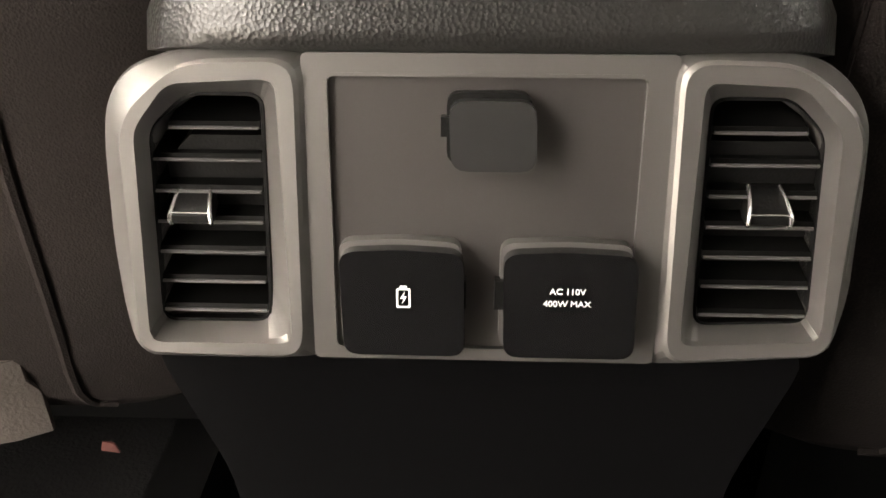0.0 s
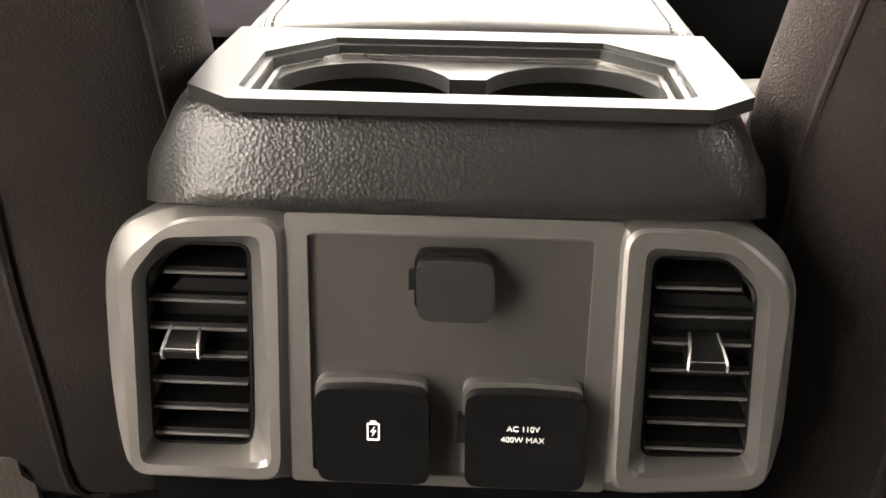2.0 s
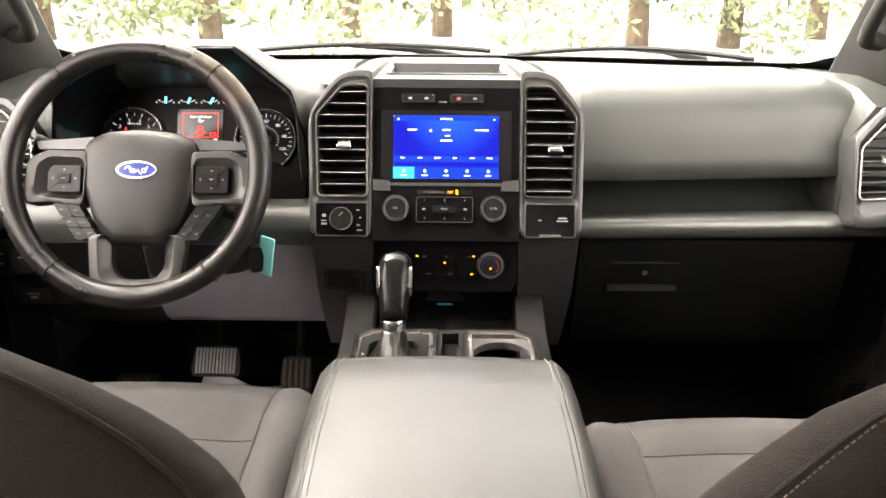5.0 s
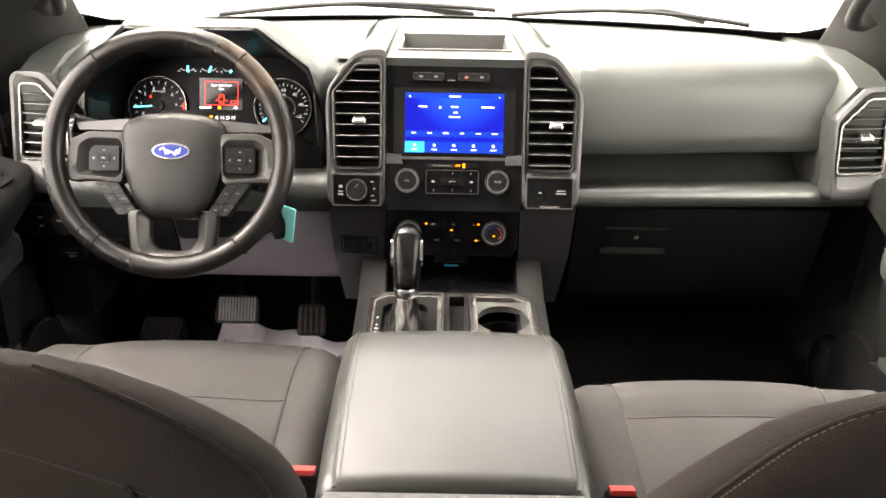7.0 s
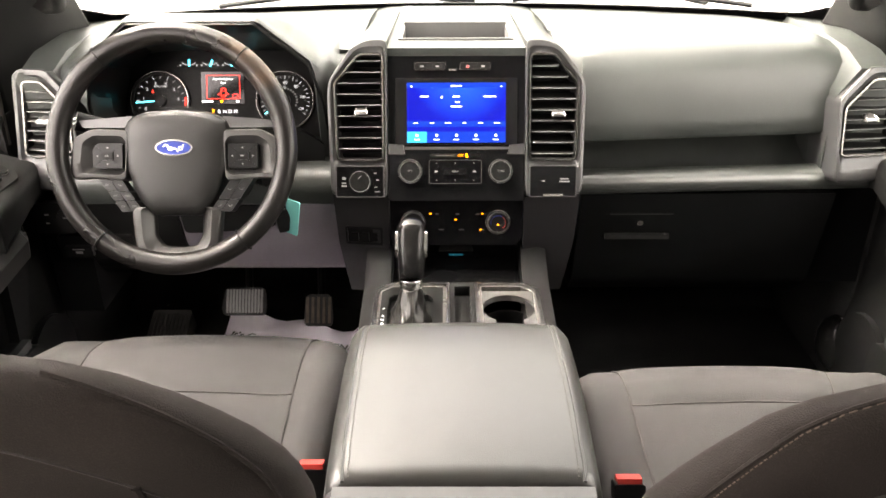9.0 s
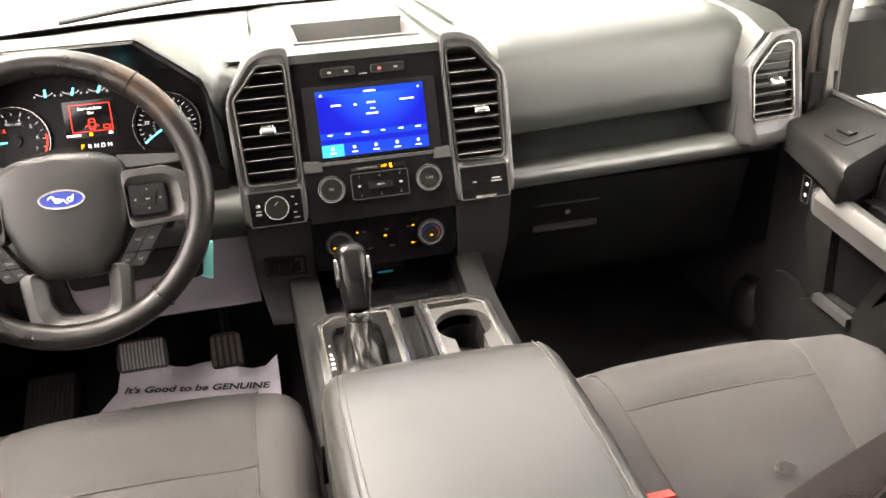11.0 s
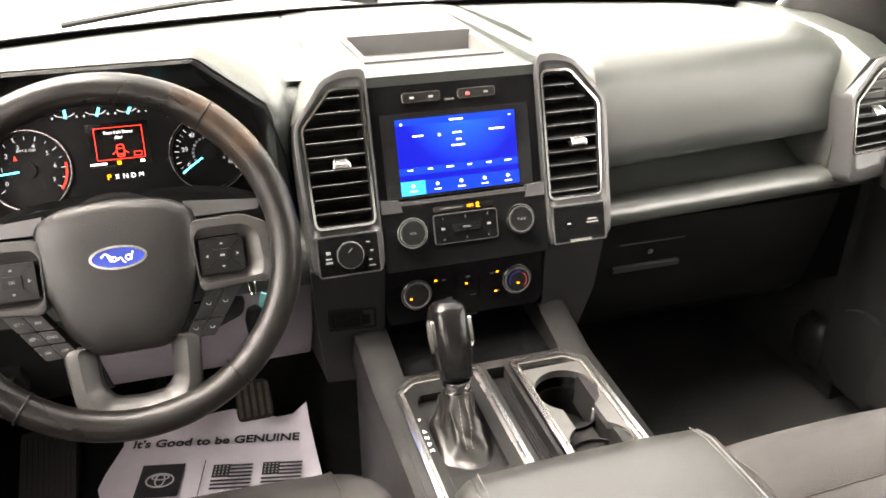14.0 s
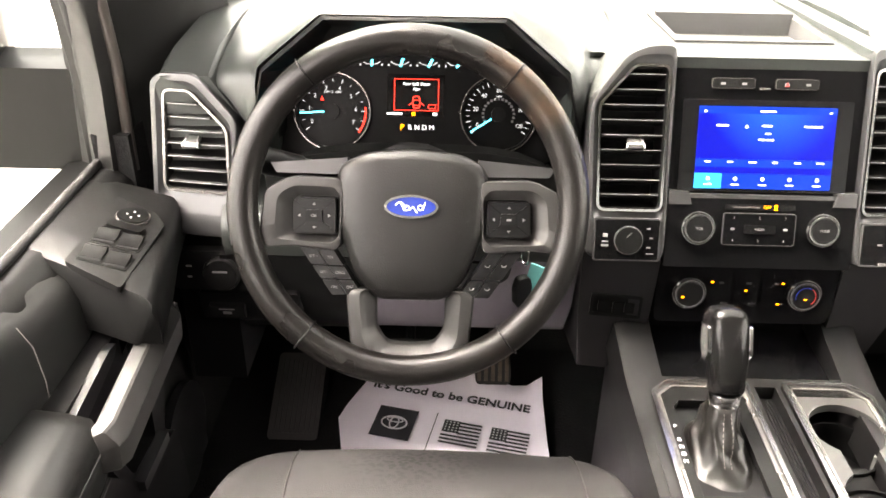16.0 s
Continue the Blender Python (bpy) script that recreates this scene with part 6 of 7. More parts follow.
part("lower_spoke", s, SPOKE, wheel, "satin grey U-shaped lower spoke", 35)
s = Shape()
s.tube([Wh @ Vector((0, 0.0, -0.03)), Wh @ Vector((0, 0, -0.06)), Wh @ Vector((0, 0.0, -0.13))], [0.07, 0.062, 0.055], 24)
part("hub_shroud", s, BLACK, wheel)

# ---- column, stalk, key ----
column = thing("steering_column", (-0.434, 1.15, 0.58), "black steering column shroud with a lever", "steering column")
s = Shape()
loops = []
for z, w, h in ((-0.075, 0.060, 0.055), (-0.10, 0.072, 0.062), (-0.16, 0.078, 0.066), (-0.24, 0.080, 0.07)):
    loops.append([Wm @ Vector((w * math.copysign(abs(math.cos(a)) ** 0.6, math.cos(a)), -0.010 + h * math.copysign(abs(math.sin(a)) ** 0.6, math.sin(a)), z)) for a in [2 * math.pi * q / 28 for q in range(28)]])
s.loft(loops)
part("shroud", s, BLACK, column)
s = Shape()
s.tube([(-0.49, 1.145, 0.635), (-0.535, 1.125, 0.652), (-0.565, 1.11, 0.664)], [0.009, 0.011, 0.0125], 14)
s.tube([(-0.560, 1.112, 0.662), (-0.600, 1.094, 0.680)], [0.0145, 0.0155], 16)
lever = part("turn_lever", s, BLACK, column, "black turn signal lever")
s = Shape()
E_ = frame_at((-0.601, 1.0935, 0.6805), (0.6, 1.2, 0.1), (0.2, -0.2, 1))
for y in (-0.004, 0.004):
    s.box((0.0, y, 0.0), (0.008, 0.002, 0.001), E_)
part("lever_mark", s, WHITE, lever)
s = Shape()
s.tube([(-0.355, 1.16, 0.572), (-0.318, 1.145, 0.566)], [0.020, 0.018], 20)
part("ignition_barrel", s, BLACK, column)
keyset = thing("ignition_key", (-0.30, 1.14, 0.55), "ignition key with a ring and a green card tag", "key")
s = Shape()
s.prism(rounded([(-0.010, -0.012), (0.010, -0.012), (0.012, 0.012), (-0.012, 0.012)], 0.006), -0.003, 0.003, frame_at((-0.303, 1.140, 0.562), (0.4, -0.9, 0), (0, 0, 1)), 0.001)
part("key_head", s, BRASS, keyset)
s = Shape()
s.tube([(-0.297 + 0.004 * math.cos(a), 1.136 - 0.008 * math.cos(a), 0.541 + 0.014 * math.sin(a)) for a in [2 * math.pi * q / 20 for q in range(20)]], 0.0012, 6, closed=True)
part("key_ring", s, CHROME, keyset)
s = Shape()
s.prism(rounded([(-0.013, -0.030), (0.013, -0.034), (0.014, 0.030), (-0.010, 0.032)], 0.003), -0.0012, 0.0012, frame_at((-0.283, 1.135, 0.496), (1, -0.3, -0.15), (-0.12, 0.05, 1)), 0.0005)
part("card_tag", s, TEAL, keyset, "pale green card tag")
s = Shape()
s.prism(rounded([(-0.009, -0.022), (0.009, -0.022), (0.012, 0.004), (0.008, 0.020), (-0.008, 0.020), (-0.012, 0.004)], 0.005), -0.005, 0.005, frame_at((-0.298, 1.132, 0.492), (1, 0.5, 0), (0.1, 0, 1)), 0.002)
part("fob", s, BLACK, keyset, "black key fob")

# ---- driver switches ----
panel = thing("headlight_switch", (-0.70, 1.215, 0.465), "black headlight switch panel with a round dial", "switch")
L_ = frame_at((-0.705, 1.212, 0.462), (1, 0.0, 0), (0, 0.12, 0.99))
part("plate", Shape().prism(rect(-0.062, -0.032, 0.050, 0.026, 0.008), -0.02, 0.0, L_, 0.003), BLACK, panel)
part("dial", Shape().disc(0.0225, 0, 0.014, L_, 32, 0.003, (0.006, -0.004)), DARK, panel)
part("dial_ring", Shape().annulus(0.0222, 0.0262, 0, 0.006, L_, at=(0.006, -0.004), bevel=0.001), POLISH, panel, "chrome dial ring")
for x, y, z, w in ((-0.040, 0.004, 0.0004, 0.008), (-0.040, -0.012, 0.0004, 0.006), (0.006, 0.002, 0.0142, 0.020)):
    part("dial_mark", Shape().box((x, y, z), (w, 0.0026, 0.0006), L_), PRINT, panel)
release = thing("hood_release", (-0.70, 1.22, 0.40), "black bonnet release and switch row under the dash", "switch")
L2 = frame_at((-0.690, 1.222, 0.398), (1, 0, 0), (0, -0.2, 0.98))
part("plate", Shape().prism(rect(-0.05, -0.030, 0.09, 0.022, 0.005), -0.02, 0.0, L2, 0.002), BLACK, release)
part("pull", Shape().box((-0.012, -0.008, 0.004), (0.05, 0.022, 0.008), L2, 0.003), DARK, release)
part("pull_mark", Shape().box((-0.012, -0.002, 0.0086), (0.022, 0.0022, 0.0006), L2).box((-0.012, -0.009, 0.0086), (0.012, 0.005, 0.0006), L2), PRINT, release)
part("switch_row", Shape().box((0.055, -0.004, 0.003), (0.05, 0.026, 0.008), L2, 0.002), DARK, release)

# ---- pedals, footrest, paper mat ----
def pedal(name, x, y, z, w, h, lean, label, ribs):
    p = thing(name, (x, y, z), label, "pedal")
    m = frame_at((x, y, z), (1, 0, 0), (0, math.sin(radians(lean)), math.cos(radians(lean))))
    pad = part("pad", Shape().prism(rounded([(-w * 0.46, -h / 2), (w * 0.46, -h / 2), (w * 0.5, -h * 0.25), (w * 0.44, h / 2), (-w * 0.44, h / 2), (-w * 0.5, -h * 0.25)], 0.013), -0.008, 0.0, m, 0.003), RUBBER, p, "ribbed black rubber pad")
    s = Shape()
    for i in range(ribs):
        xx = lerp(-w * 0.38, w * 0.38, i / (ribs - 1))
        s.box((xx, 0, 0.0015), (w / ribs * 0.5, h * 0.82, 0.004), m, 0.0008)
    # brake ribs get a paler material for the light on them
    part("rib", s, TAG if name == "brake_pedal" else WORN, pad)
    s = Shape()
    s.tube([m @ Vector((0, 0, -0.008)), m @ Vector((0, h * 0.4, -0.04)), (x, y + 0.14, z + 0.24), (x, 1.86, 0.50)], 0.009, 8)
    part("arm", s, BLACK, p)


pedal("brake_pedal", -0.458, 1.40, 0.175, 0.098, 0.062, 35, "ribbed brake pedal hanging above the paper mat", 12)
pedal("accelerator_pedal", -0.308, 1.452, 0.121, 0.066, 0.072, 35, "black rubber accelerator pedal", 5)
rest = thing("footrest", (-0.67, 1.455, 0.03), "ribbed black footrest on the carpet", "footrest")
m = frame_at((-0.671, 1.455, 0.036), (1, 0, 0), (0, 0.92, 0.39))
part("pad", Shape().prism(rect(-0.046, -0.09, 0.046, 0.09, 0.01), -0.05, 0.0, m, 0.004), FOOT, rest)
for i in range(9):
    part("rib", Shape().box((-0.036 + 0.009 * i, 0, 0.001), (0.004, 0.155, 0.004), m, 0.001), FOOT, rest)
mat_ = thing("paper_floor_mat", (-0.40, 1.4, 0.004), "white printed paper mat on the driver's carpet", "paper mat")
s = Shape()
rows = []
for j in range(15):
    y = lerp(1.02, 1.572, j / 14)
    turn = 0.217 * max(0, (j - 3) / 11)
    left = -0.592 + 0.35 * max(0, y - 1.42) ** 1.0 + 0.20 * min(0.12, max(0, 1.42 - y))
    rows.append([(lerp(left, -0.211, i / 12), y - turn * (lerp(left, -0.211, i / 12) + 0.566), 0.011 + 0.004 * math.sin(i * 1.3 + j * 0.8) + max(0, y - 1.535) * (1.25 - 0.055 * i + 0.15 * math.sin(i * 1.1)) + (0.022 if i == 12 and j > 7 else 0)) for i in range(13)])
s.sheet(rows, (0, 0, -0.0012))
part("sheet", s, PAPER, mat_, "", 60)
PM = frame_at((-0.4077, 1.409, 0.0190), (0.977, -0.212, 0), (0.212, 0.977, 0))
writing("printing", "It's Good to be GENUINE", 0.0285, at(PM, 0.008, 0.076, 0.0), INK, mat_, depth=0.0003, bold=0.0007)
PM = at(PM, 0.036, -0.011)
part("printed_square", Shape().box((-0.112, -0.010, 0.0), (0.074, 0.080, 0.0008), PM), INK, mat_, "dark printed square")
k = 30
el = lambda a, b, ox=0, oy=0: [(-0.112 + ox + a * math.cos(2 * math.pi * i / k), -0.010 + oy + b * math.sin(2 * math.pi * i / k)) for i in range(k)]
part("printed_emblem", Shape().ring(el(0.025, 0.018), el(0.022, 0.015), 0, 0.0012, PM).ring(el(0.009, 0.016), el(0.0065, 0.0135), 0, 0.0013, PM).ring(el(0.016, 0.007, 0, 0.007), el(0.0135, 0.0048, 0, 0.007), 0, 0.0014, PM), WHITE, mat_, "white printed rings")
part("printed_rule", Shape().box((-0.040, -0.02, 0.0), (0.0015, 0.11, 0.0006), PM), GREY, mat_)
for fx in (0.012, 0.100):
    flag = part("printed_flag", Shape().box((fx - 0.020, 0.0065, 0.0), (0.030, 0.031, 0.0008), PM), INK, mat_, "dark striped printed flag")
    for i in range(7):
        part("stripe", Shape().box((fx + 0.0145 * (i < 4), 0.019 - 0.0092 * i, 0.0), (0.070 - 0.029 * (i < 4), 0.0040, 0.0007), PM), INK, flag)
    for i in range(4):
        for j in range(4):
            part("star", Shape().box((fx - 0.030 + 0.0068 * i, -0.004 + 0.0070 * j, 0.0006), (0.0026, 0.0026, 0.0006), PM), WHITE, flag)
for dx in (-0.035, -0.012):
    part("printed_ring", Shape().annulus(0.010, 0.012, 0, 0.0008, PM, 20, (dx + 0.05, -0.085)), INK, mat_)

# ---- front seats ----
def front_seat(sx, dy, label):
    cx = -0.41 if sx < 0 else 0.398
    yf = 1.038 if sx < 0 else 0.908
    seam = 0.788 if sx < 0 else 0.757
    seat = thing("front_seat", (cx, 0.65 + dy, 0), label, "car seat", "front seats")
    yb = 0.47 + dy + 0.09 * (sx > 0)
    path = [(yb, 0.356), (yb + 0.02, 0.358), (0.62 + dy, 0.365), (0.74 + dy, 0.374), (0.84 + dy, 0.381), (yf - 0.06, 0.382), (yf - 0.03, 0.376), (yf - 0.012, 0.364), (yf - 0.002, 0.345), (yf, 0.31), (yf - 0.015, 0.26), (yf - 0.06, 0.22)]

    if sx < 0:
        path = path[:5] + [(0.90, 0.376), (0.955, 0.357), (1.0, 0.331), (1.030, 0.307), (1.042, 0.280), (1.030, 0.25), (0.98, 0.22)]
    else:
        path = path[:4] + [(0.745, 0.381), (0.80, 0.384), (0.848, 0.371), (0.882, 0.350), (0.903, 0.328), (0.912, 0.295), (0.902, 0.25), (0.86, 0.22)]

    def across(q, lift):
        b = abs(q)
        if b > 0.94:
            return -0.030 * ((b - 0.94) / 0.06) ** 2 * lift - 0.001
        return 0.006 * lift * (1 - (q / 0.6) ** 2 if b < 0.6 else 0) + 0.012 * lift * math.exp(-((b - 0.85) / 0.09) ** 2)

    qs = [-1.0, -0.985, -0.96, -0.92, -0.86, -0.80, -0.74, -0.68, -0.60, -0.5, -0.25, 0, 0.25, 0.5, 0.60, 0.68, 0.74, 0.80, 0.86, 0.92, 0.96, 0.985, 1.0]
    s = Shape()
    loops = []
    for i, (y, z) in enumerate(path):
        hw = 0.246 - (0.02 * max(0, i - 5) / 6)
        lift = 1.0 if i < 7 else 0.5
        loop = [(cx + hw * q, y - 0.030 * max(0, abs(q) - 0.72) / 0.28 * (i > 4), z + across(q, lift)) for q in qs]
        low = max(0.20, z - 0.13)
        loop += [(cx + hw * 1.015, y, low), (cx - hw * 1.015, y, low)]
        loops.append(loop)
    s.loft(loops)
    part("cushion", s, FABRIC, seat, "grey cloth cushion", 60)

    # sewn insert: two cloth panels with seams round them
    def edge(side, y):
        """Offset of the sewn edge; side 1 is towards the door."""
        if sx < 0:
            return 0.177 if side < 0 else 0.155 + (y - 0.939) * 0.08
        return 0.1635 if side < 0 else 0.141 + (y - 0.854) * 0.28

    def top_at(x, y, up):
        z = np.interp(y, [p[0] for p in path[:9]], [p[1] for p in path[:9]])
        return (x, y, z + across((x - cx) / 0.246, 1.0) + up)

    for j0, j1 in ((yb + 0.002, seam - 0.002), (seam + 0.002, yf - 0.008)):
        s = Shape()
        cols = []
        for i in range(17):
            y = lerp(j0, j1, i / 16)
            rim = min(1, 8 * min(i, 16 - i) / 16)
            row = []
            for k in range(21):
                w = k / 20
                x = lerp(-edge(-1, y) + 0.0015, edge(1, y) - 0.0015, w) * sx + cx
                row.append(top_at(x, y, 0.0016 + 0.0045 * rim ** 0.5 * min(1, 9 * min(w, 1 - w)) ** 0.5))
            cols.append(row)
        s.sheet(cols, (0, 0, -0.004))
        part("cushion_insert", s, STAINED if sx < 0 else FABRIC, seat, "", 60)
    ys = [lerp(yb + 0.002, yf - 0.008, i / 24) for i in range(25)]
    for pts in ([top_at(cx - sx * edge(-1, y), y, 0.0018) for y in ys], [top_at(cx + sx * edge(1, y), y, 0.0018) for y in ys], [top_at(cx + sx * lerp(-edge(-1, seam), edge(1, seam), i / 16), seam, 0.0022) for i in range(17)]):
        part("seam", Shape().tube(pts, 0.0011, 5), SEAM, seat)
    s = Shape()
    s.box((cx, 0.72 + dy, 0.14), (0.38, 0.34, 0.16), bevel=0.02)
    part("base", s, BLACK, seat)
    for dx in (-0.17, 0.17):
        part("rail", Shape().box((cx + dx, 0.64 + dy, 0.03), (0.045, 0.60, 0.06), bevel=0.006), BLACK, seat)
    # backrest
    s = Shape()
    bdy = dy if sx < 0 else -0.03
    secs = ((0.145, 0.185, 0.040), (0.16, 0.215, 0.052), (0.20, 0.236, 0.064), (0.34, 0.252, 0.072), (0.44, 0.268, 0.074), (0.50, 0.272, 0.072), (0.545, 0.2715, 0.070), (0.582, 0.264, 0.066), (0.607, 0.254, 0.063), (0.638, 0.232, 0.058), (0.660, 0.210, 0.054), (0.682, 0.183, 0.049), (0.709, 0.138, 0.040), (0.724, 0.098, 0.030), (0.733, 0.055, 0.018))
    if sx > 0:
        secs = secs[:4] + ((0.44, 0.2520, 0.074), (0.49, 0.2525, 0.073), (0.54, 0.2505, 0.070), (0.575, 0.243, 0.067), (0.600, 0.230, 0.063), (0.618, 0.220, 0.060), (0.636, 0.2085, 0.057), (0.653, 0.197, 0.053), (0.684, 0.174, 0.046), (0.705, 0.146, 0.038), (0.725, 0.098, 0.028), (0.735, 0.050, 0.016))
    loops = []
    for z, hw, th in secs:
        yc = 0.455 - (z - 0.45) * (0.33 if z > 0.45 else 0.12) + bdy
        deep = lambda a: th * (0.40 if math.sin(a) > 0 else 1.0) * math.copysign(abs(math.sin(a)) ** 0.6, math.sin(a))
        loops.append([(cx + hw * math.copysign(abs(math.cos(a)) ** 0.55, math.cos(a)), yc + deep(a), z - 0.33 * deep(a)) for a in [2 * math.pi * k / 44 for k in range(44)]])
    s.loft(loops)
    back = part("backrest", s, CLOTH, seat, "dark cloth backrest with stitched seams", 70)

    def on_back(z, frac, side):
        zs = [p[0] for p in secs]
        hw, th = np.interp(z, zs, [p[1] for p in secs]), np.interp(z, zs, [p[2] for p in secs])
        ca = frac
        a = math.acos(min(1, abs(ca) ** (1 / 0.55)))
        yc = 0.455 - (z - 0.45) * (0.33 if z > 0.45 else 0.12) + bdy
        sy = abs(math.sin(a)) ** 0.6
        d = side * th * sy * (0.40 if side > 0 else 1.0)
        return (cx + math.copysign(hw * abs(ca), ca), yc + d, z - 0.33 * d)

    for f in (-0.945, 0.945):
        s = Shape()
        s.tube([on_back(lerp(0.25, 0.722, i / 40), f, -1) for i in range(41)], 0.0022, 6)
        part("piping", s, CLOTH, back, "sewn piping")
        if sx > 0:
            s = Shape()
            for i in range(34):
                p, q = [on_back(lerp(0.585, 0.722, k / 34), f * 0.975, -1) for k in (i, i + 0.6)]
                s.tube([p, q], 0.0006, 4)
            part("stitching", s, TAN, back, "tan stitched seam")
    s = Shape()
    rim = [(0.60, 0.58), (0.50, 0.60), (0.42, 0.61), (0.34, 0.61), (0.26, 0.607), (0.22, 0.603), (0.192, 0.602), (0.170, 0.615), (0.158, 0.65), (0.152, 0.70), (0.150, 0.78)]
    s.tube([on_back(z, -sx * f, -1) for z, f in rim], 0.0042, 7)
    part("back_panel_seam", s, CLOTH, back, "thick sewn hem of the rear panel")
    for side in (-1, 1):
        s = Shape()
        s.tube([on_back(lerp(0.56, 0.66, math.sin(math.pi * i / 24) ** 0.8), lerp(-0.72, 0.72, i / 24), side) for i in range(25)], 0.0014, 5)
        part("cross_seam", s, SEAM, back)
    return seat


front_seat(-1, 0.0, "grey cloth driver's seat with stain marks on the cushion")
front_seat(1, -0.085, "grey cloth passenger seat with stitched dark backrest")

# seat belt buckles beside the cushions
for x, y in ((-0.176, 0.600), (0.192, 0.575)):
    b = thing("seat_belt_buckle", (x, y, 0.40), "black seat belt buckle with a red release", "buckle", "seat belt buckles")
    m = frame_at((x, y, 0.405), (1, 0, 0), (0, 0.35, 0.94))
    part("body", Shape().prism(rounded([(-0.014, -0.09), (0.014, -0.09), (0.018, 0.008), (-0.018, 0.008)], 0.004), -0.010, 0.010, m, 0.003), BLACK, b)
    part("release", Shape().box((0, 0.010, 0.0), (0.028, 0.008, 0.016), m, 0.002), RED, b, "red release button")

# ---- front doors ----
YZ = lambda sx: Matrix(((0, 0, sx, 0), (1, 0, 0, 0), (0, 1, 0, 0), (0, 0, 0, 1)))


def front_door(sx):
    d = thing("front_door", (sx * 0.83, 0.7, 0.05), "charcoal front door with padded armrest and satin grey pull handle", "car door", "front doors")

    def sill(y):
        return 0.585 + 0.055 * min(1, max(0, (0.98 - y) / 0.16)) ** 1.5

    # main skin with the window sill on top
    s = Shape()
    loops = []
    for i in range(23):
        y = lerp(0.13, 1.30, i / 22)
        z = sill(y)
        loops.append([(sx * a, y, b) for a, b in ((0.795, 0.06), (0.800, 0.20), (0.812, 0.32), (0.815, z - 0.06), (0.825, z - 0.02), (0.845, z - 0.002), (0.865, z), (0.925, z - 0.01), (0.935, 0.05))])
    s.loft(loops)
    part("door_card", s, DARK, d, "charcoal grained door card", 50)
    s = Shape()
    s.loft([[(sx * a, y, b) for a, b in ((0.926, sill(y) - 0.015), (0.945, sill(y) - 0.03), (0.965, 0.40), (0.955, 0.10), (0.93, -0.05), (0.925, -0.05))] for y in [lerp(0.13, 1.30, i / 10) for i in range(11)]])
    part("outer_skin", s, BODY, d, "white painted outer skin", 50)
    # padded upper roll
    s = Shape()
    loops = []
    for y, k in ((0.13, 1), (0.50, 1), (0.80, 1), (0.95, 1), (1.02, 1), (1.045, 0.92), (1.055, 0.80)):
        z = sill(y) - 0.012
        loops.append([(sx * (0.84 + (a - 0.84) * k), y, z - 0.06 + b * k) for a, b in ((0.85, -0.085), (0.815, -0.085), (0.803, -0.065), (0.800, -0.02), (0.803, 0.022), (0.814, 0.045), (0.832, 0.057), (0.86, 0.062), (0.875, 0.0))])
    s.loft(loops)
    roll = part("upper_pad", s, HIDE, d, "padded black leather upper pad", 60)
    for y in (1.035, 0.915):
        s = Shape()
        z = sill(y) - 0.012
        s.tube([(sx * a, y, z - 0.06 + b) for a, b in ((0.8145, -0.086), (0.8025, -0.065), (0.7995, -0.02), (0.8025, 0.0225), (0.8135, 0.0455), (0.832, 0.0575), (0.86, 0.0625))], 0.0007, 5)
        part("pad_seam", s, THREAD if y < 1 else SEAM, roll, "pale stitched seam" if y < 1 else "dark sewn edge")
    # switch box at the front
    s = Shape()
    loops = []
    y0 = 0.990 if sx < 0 else 1.012
    inner_edge = lambda y: float(np.interp(y, (0.99, 1.03, 1.12, 1.235), (0.706, 0.706, 0.728, 0.752)))
    for w, dz, dy in ((0.0, -0.050, 0.006), (0.0, -0.018, 0.004), (0.025, -0.006, 0.0), (0.07, 0.0, 0.0), (0.25, 0.0, 0.0), (0.5, 0.0, 0.0), (0.75, 0.0, 0.0), (1.0, 0.0, 0.0)):
        top, under = [], []
        for k, drop in ((0.0, -0.012), (0.015, -0.004), (0.05, 0.0), (0.3, 0.0), (0.6, 0.0), (0.9, 0.0), (1.0, -0.006)):
            yr = y0 + 0.34 * (lerp(0.706, 0.875, w) - 0.705) + dy
            y = lerp(yr, 1.245, k)
            x = lerp(inner_edge(y), 0.875, w)
            top.append((sx * x, y, lerp(0.558, 0.589, w ** 0.8) + dz + drop))
            under.append((sx * lerp(x, 0.875, 0.15 * (1 - w)), y, 0.497))
        loops.append(top + under[::-1])
    s.loft(loops)
    box = part("switch_box", s, DARK, d, "charcoal switch box", 40)
    m = frame_at((sx * 0.782, 1.095, 0.5725), (1, 0.0, sx * 0.19), (-sx * -0.06, 1, 0))
    if sx < 0:
        s = Shape()
        s.prism(rounded([(-0.033, -0.064), (0.040, -0.096), (0.042, 0.050), (0.024, 0.074), (-0.033, 0.099)], 0.006), -0.006, 0.002, m, 0.001)
        pl = part("switch_plate", s, DARK, box, "charcoal window switch plate")
        part("mirror_dial", Shape().disc(0.0185, 0, 0.008, m, 28, 0.002, (0.003, 0.050)), SLAT, d)
        part("mirror_dial_rim", Shape().annulus(0.0185, 0.0205, 0, 0.006, m, at=(0.003, 0.050)), SILVER, d)
        for dx, dy in ((0.007, 0), (-0.007, 0), (0, 0.007), (0, -0.007)):
            part("dial_dot", Shape().disc(0.0012, 0.007, 0.0084, m, 8, 0, (0.003 + dx, 0.050 + dy)), WHITE, d)
        part("lock_switch", Shape().prism(rounded([(-0.020, 0.020), (0.024, 0.014), (0.026, 0.028), (-0.018, 0.034)], 0.004), 0, 0.007, m, 0.002), SLAT, d)
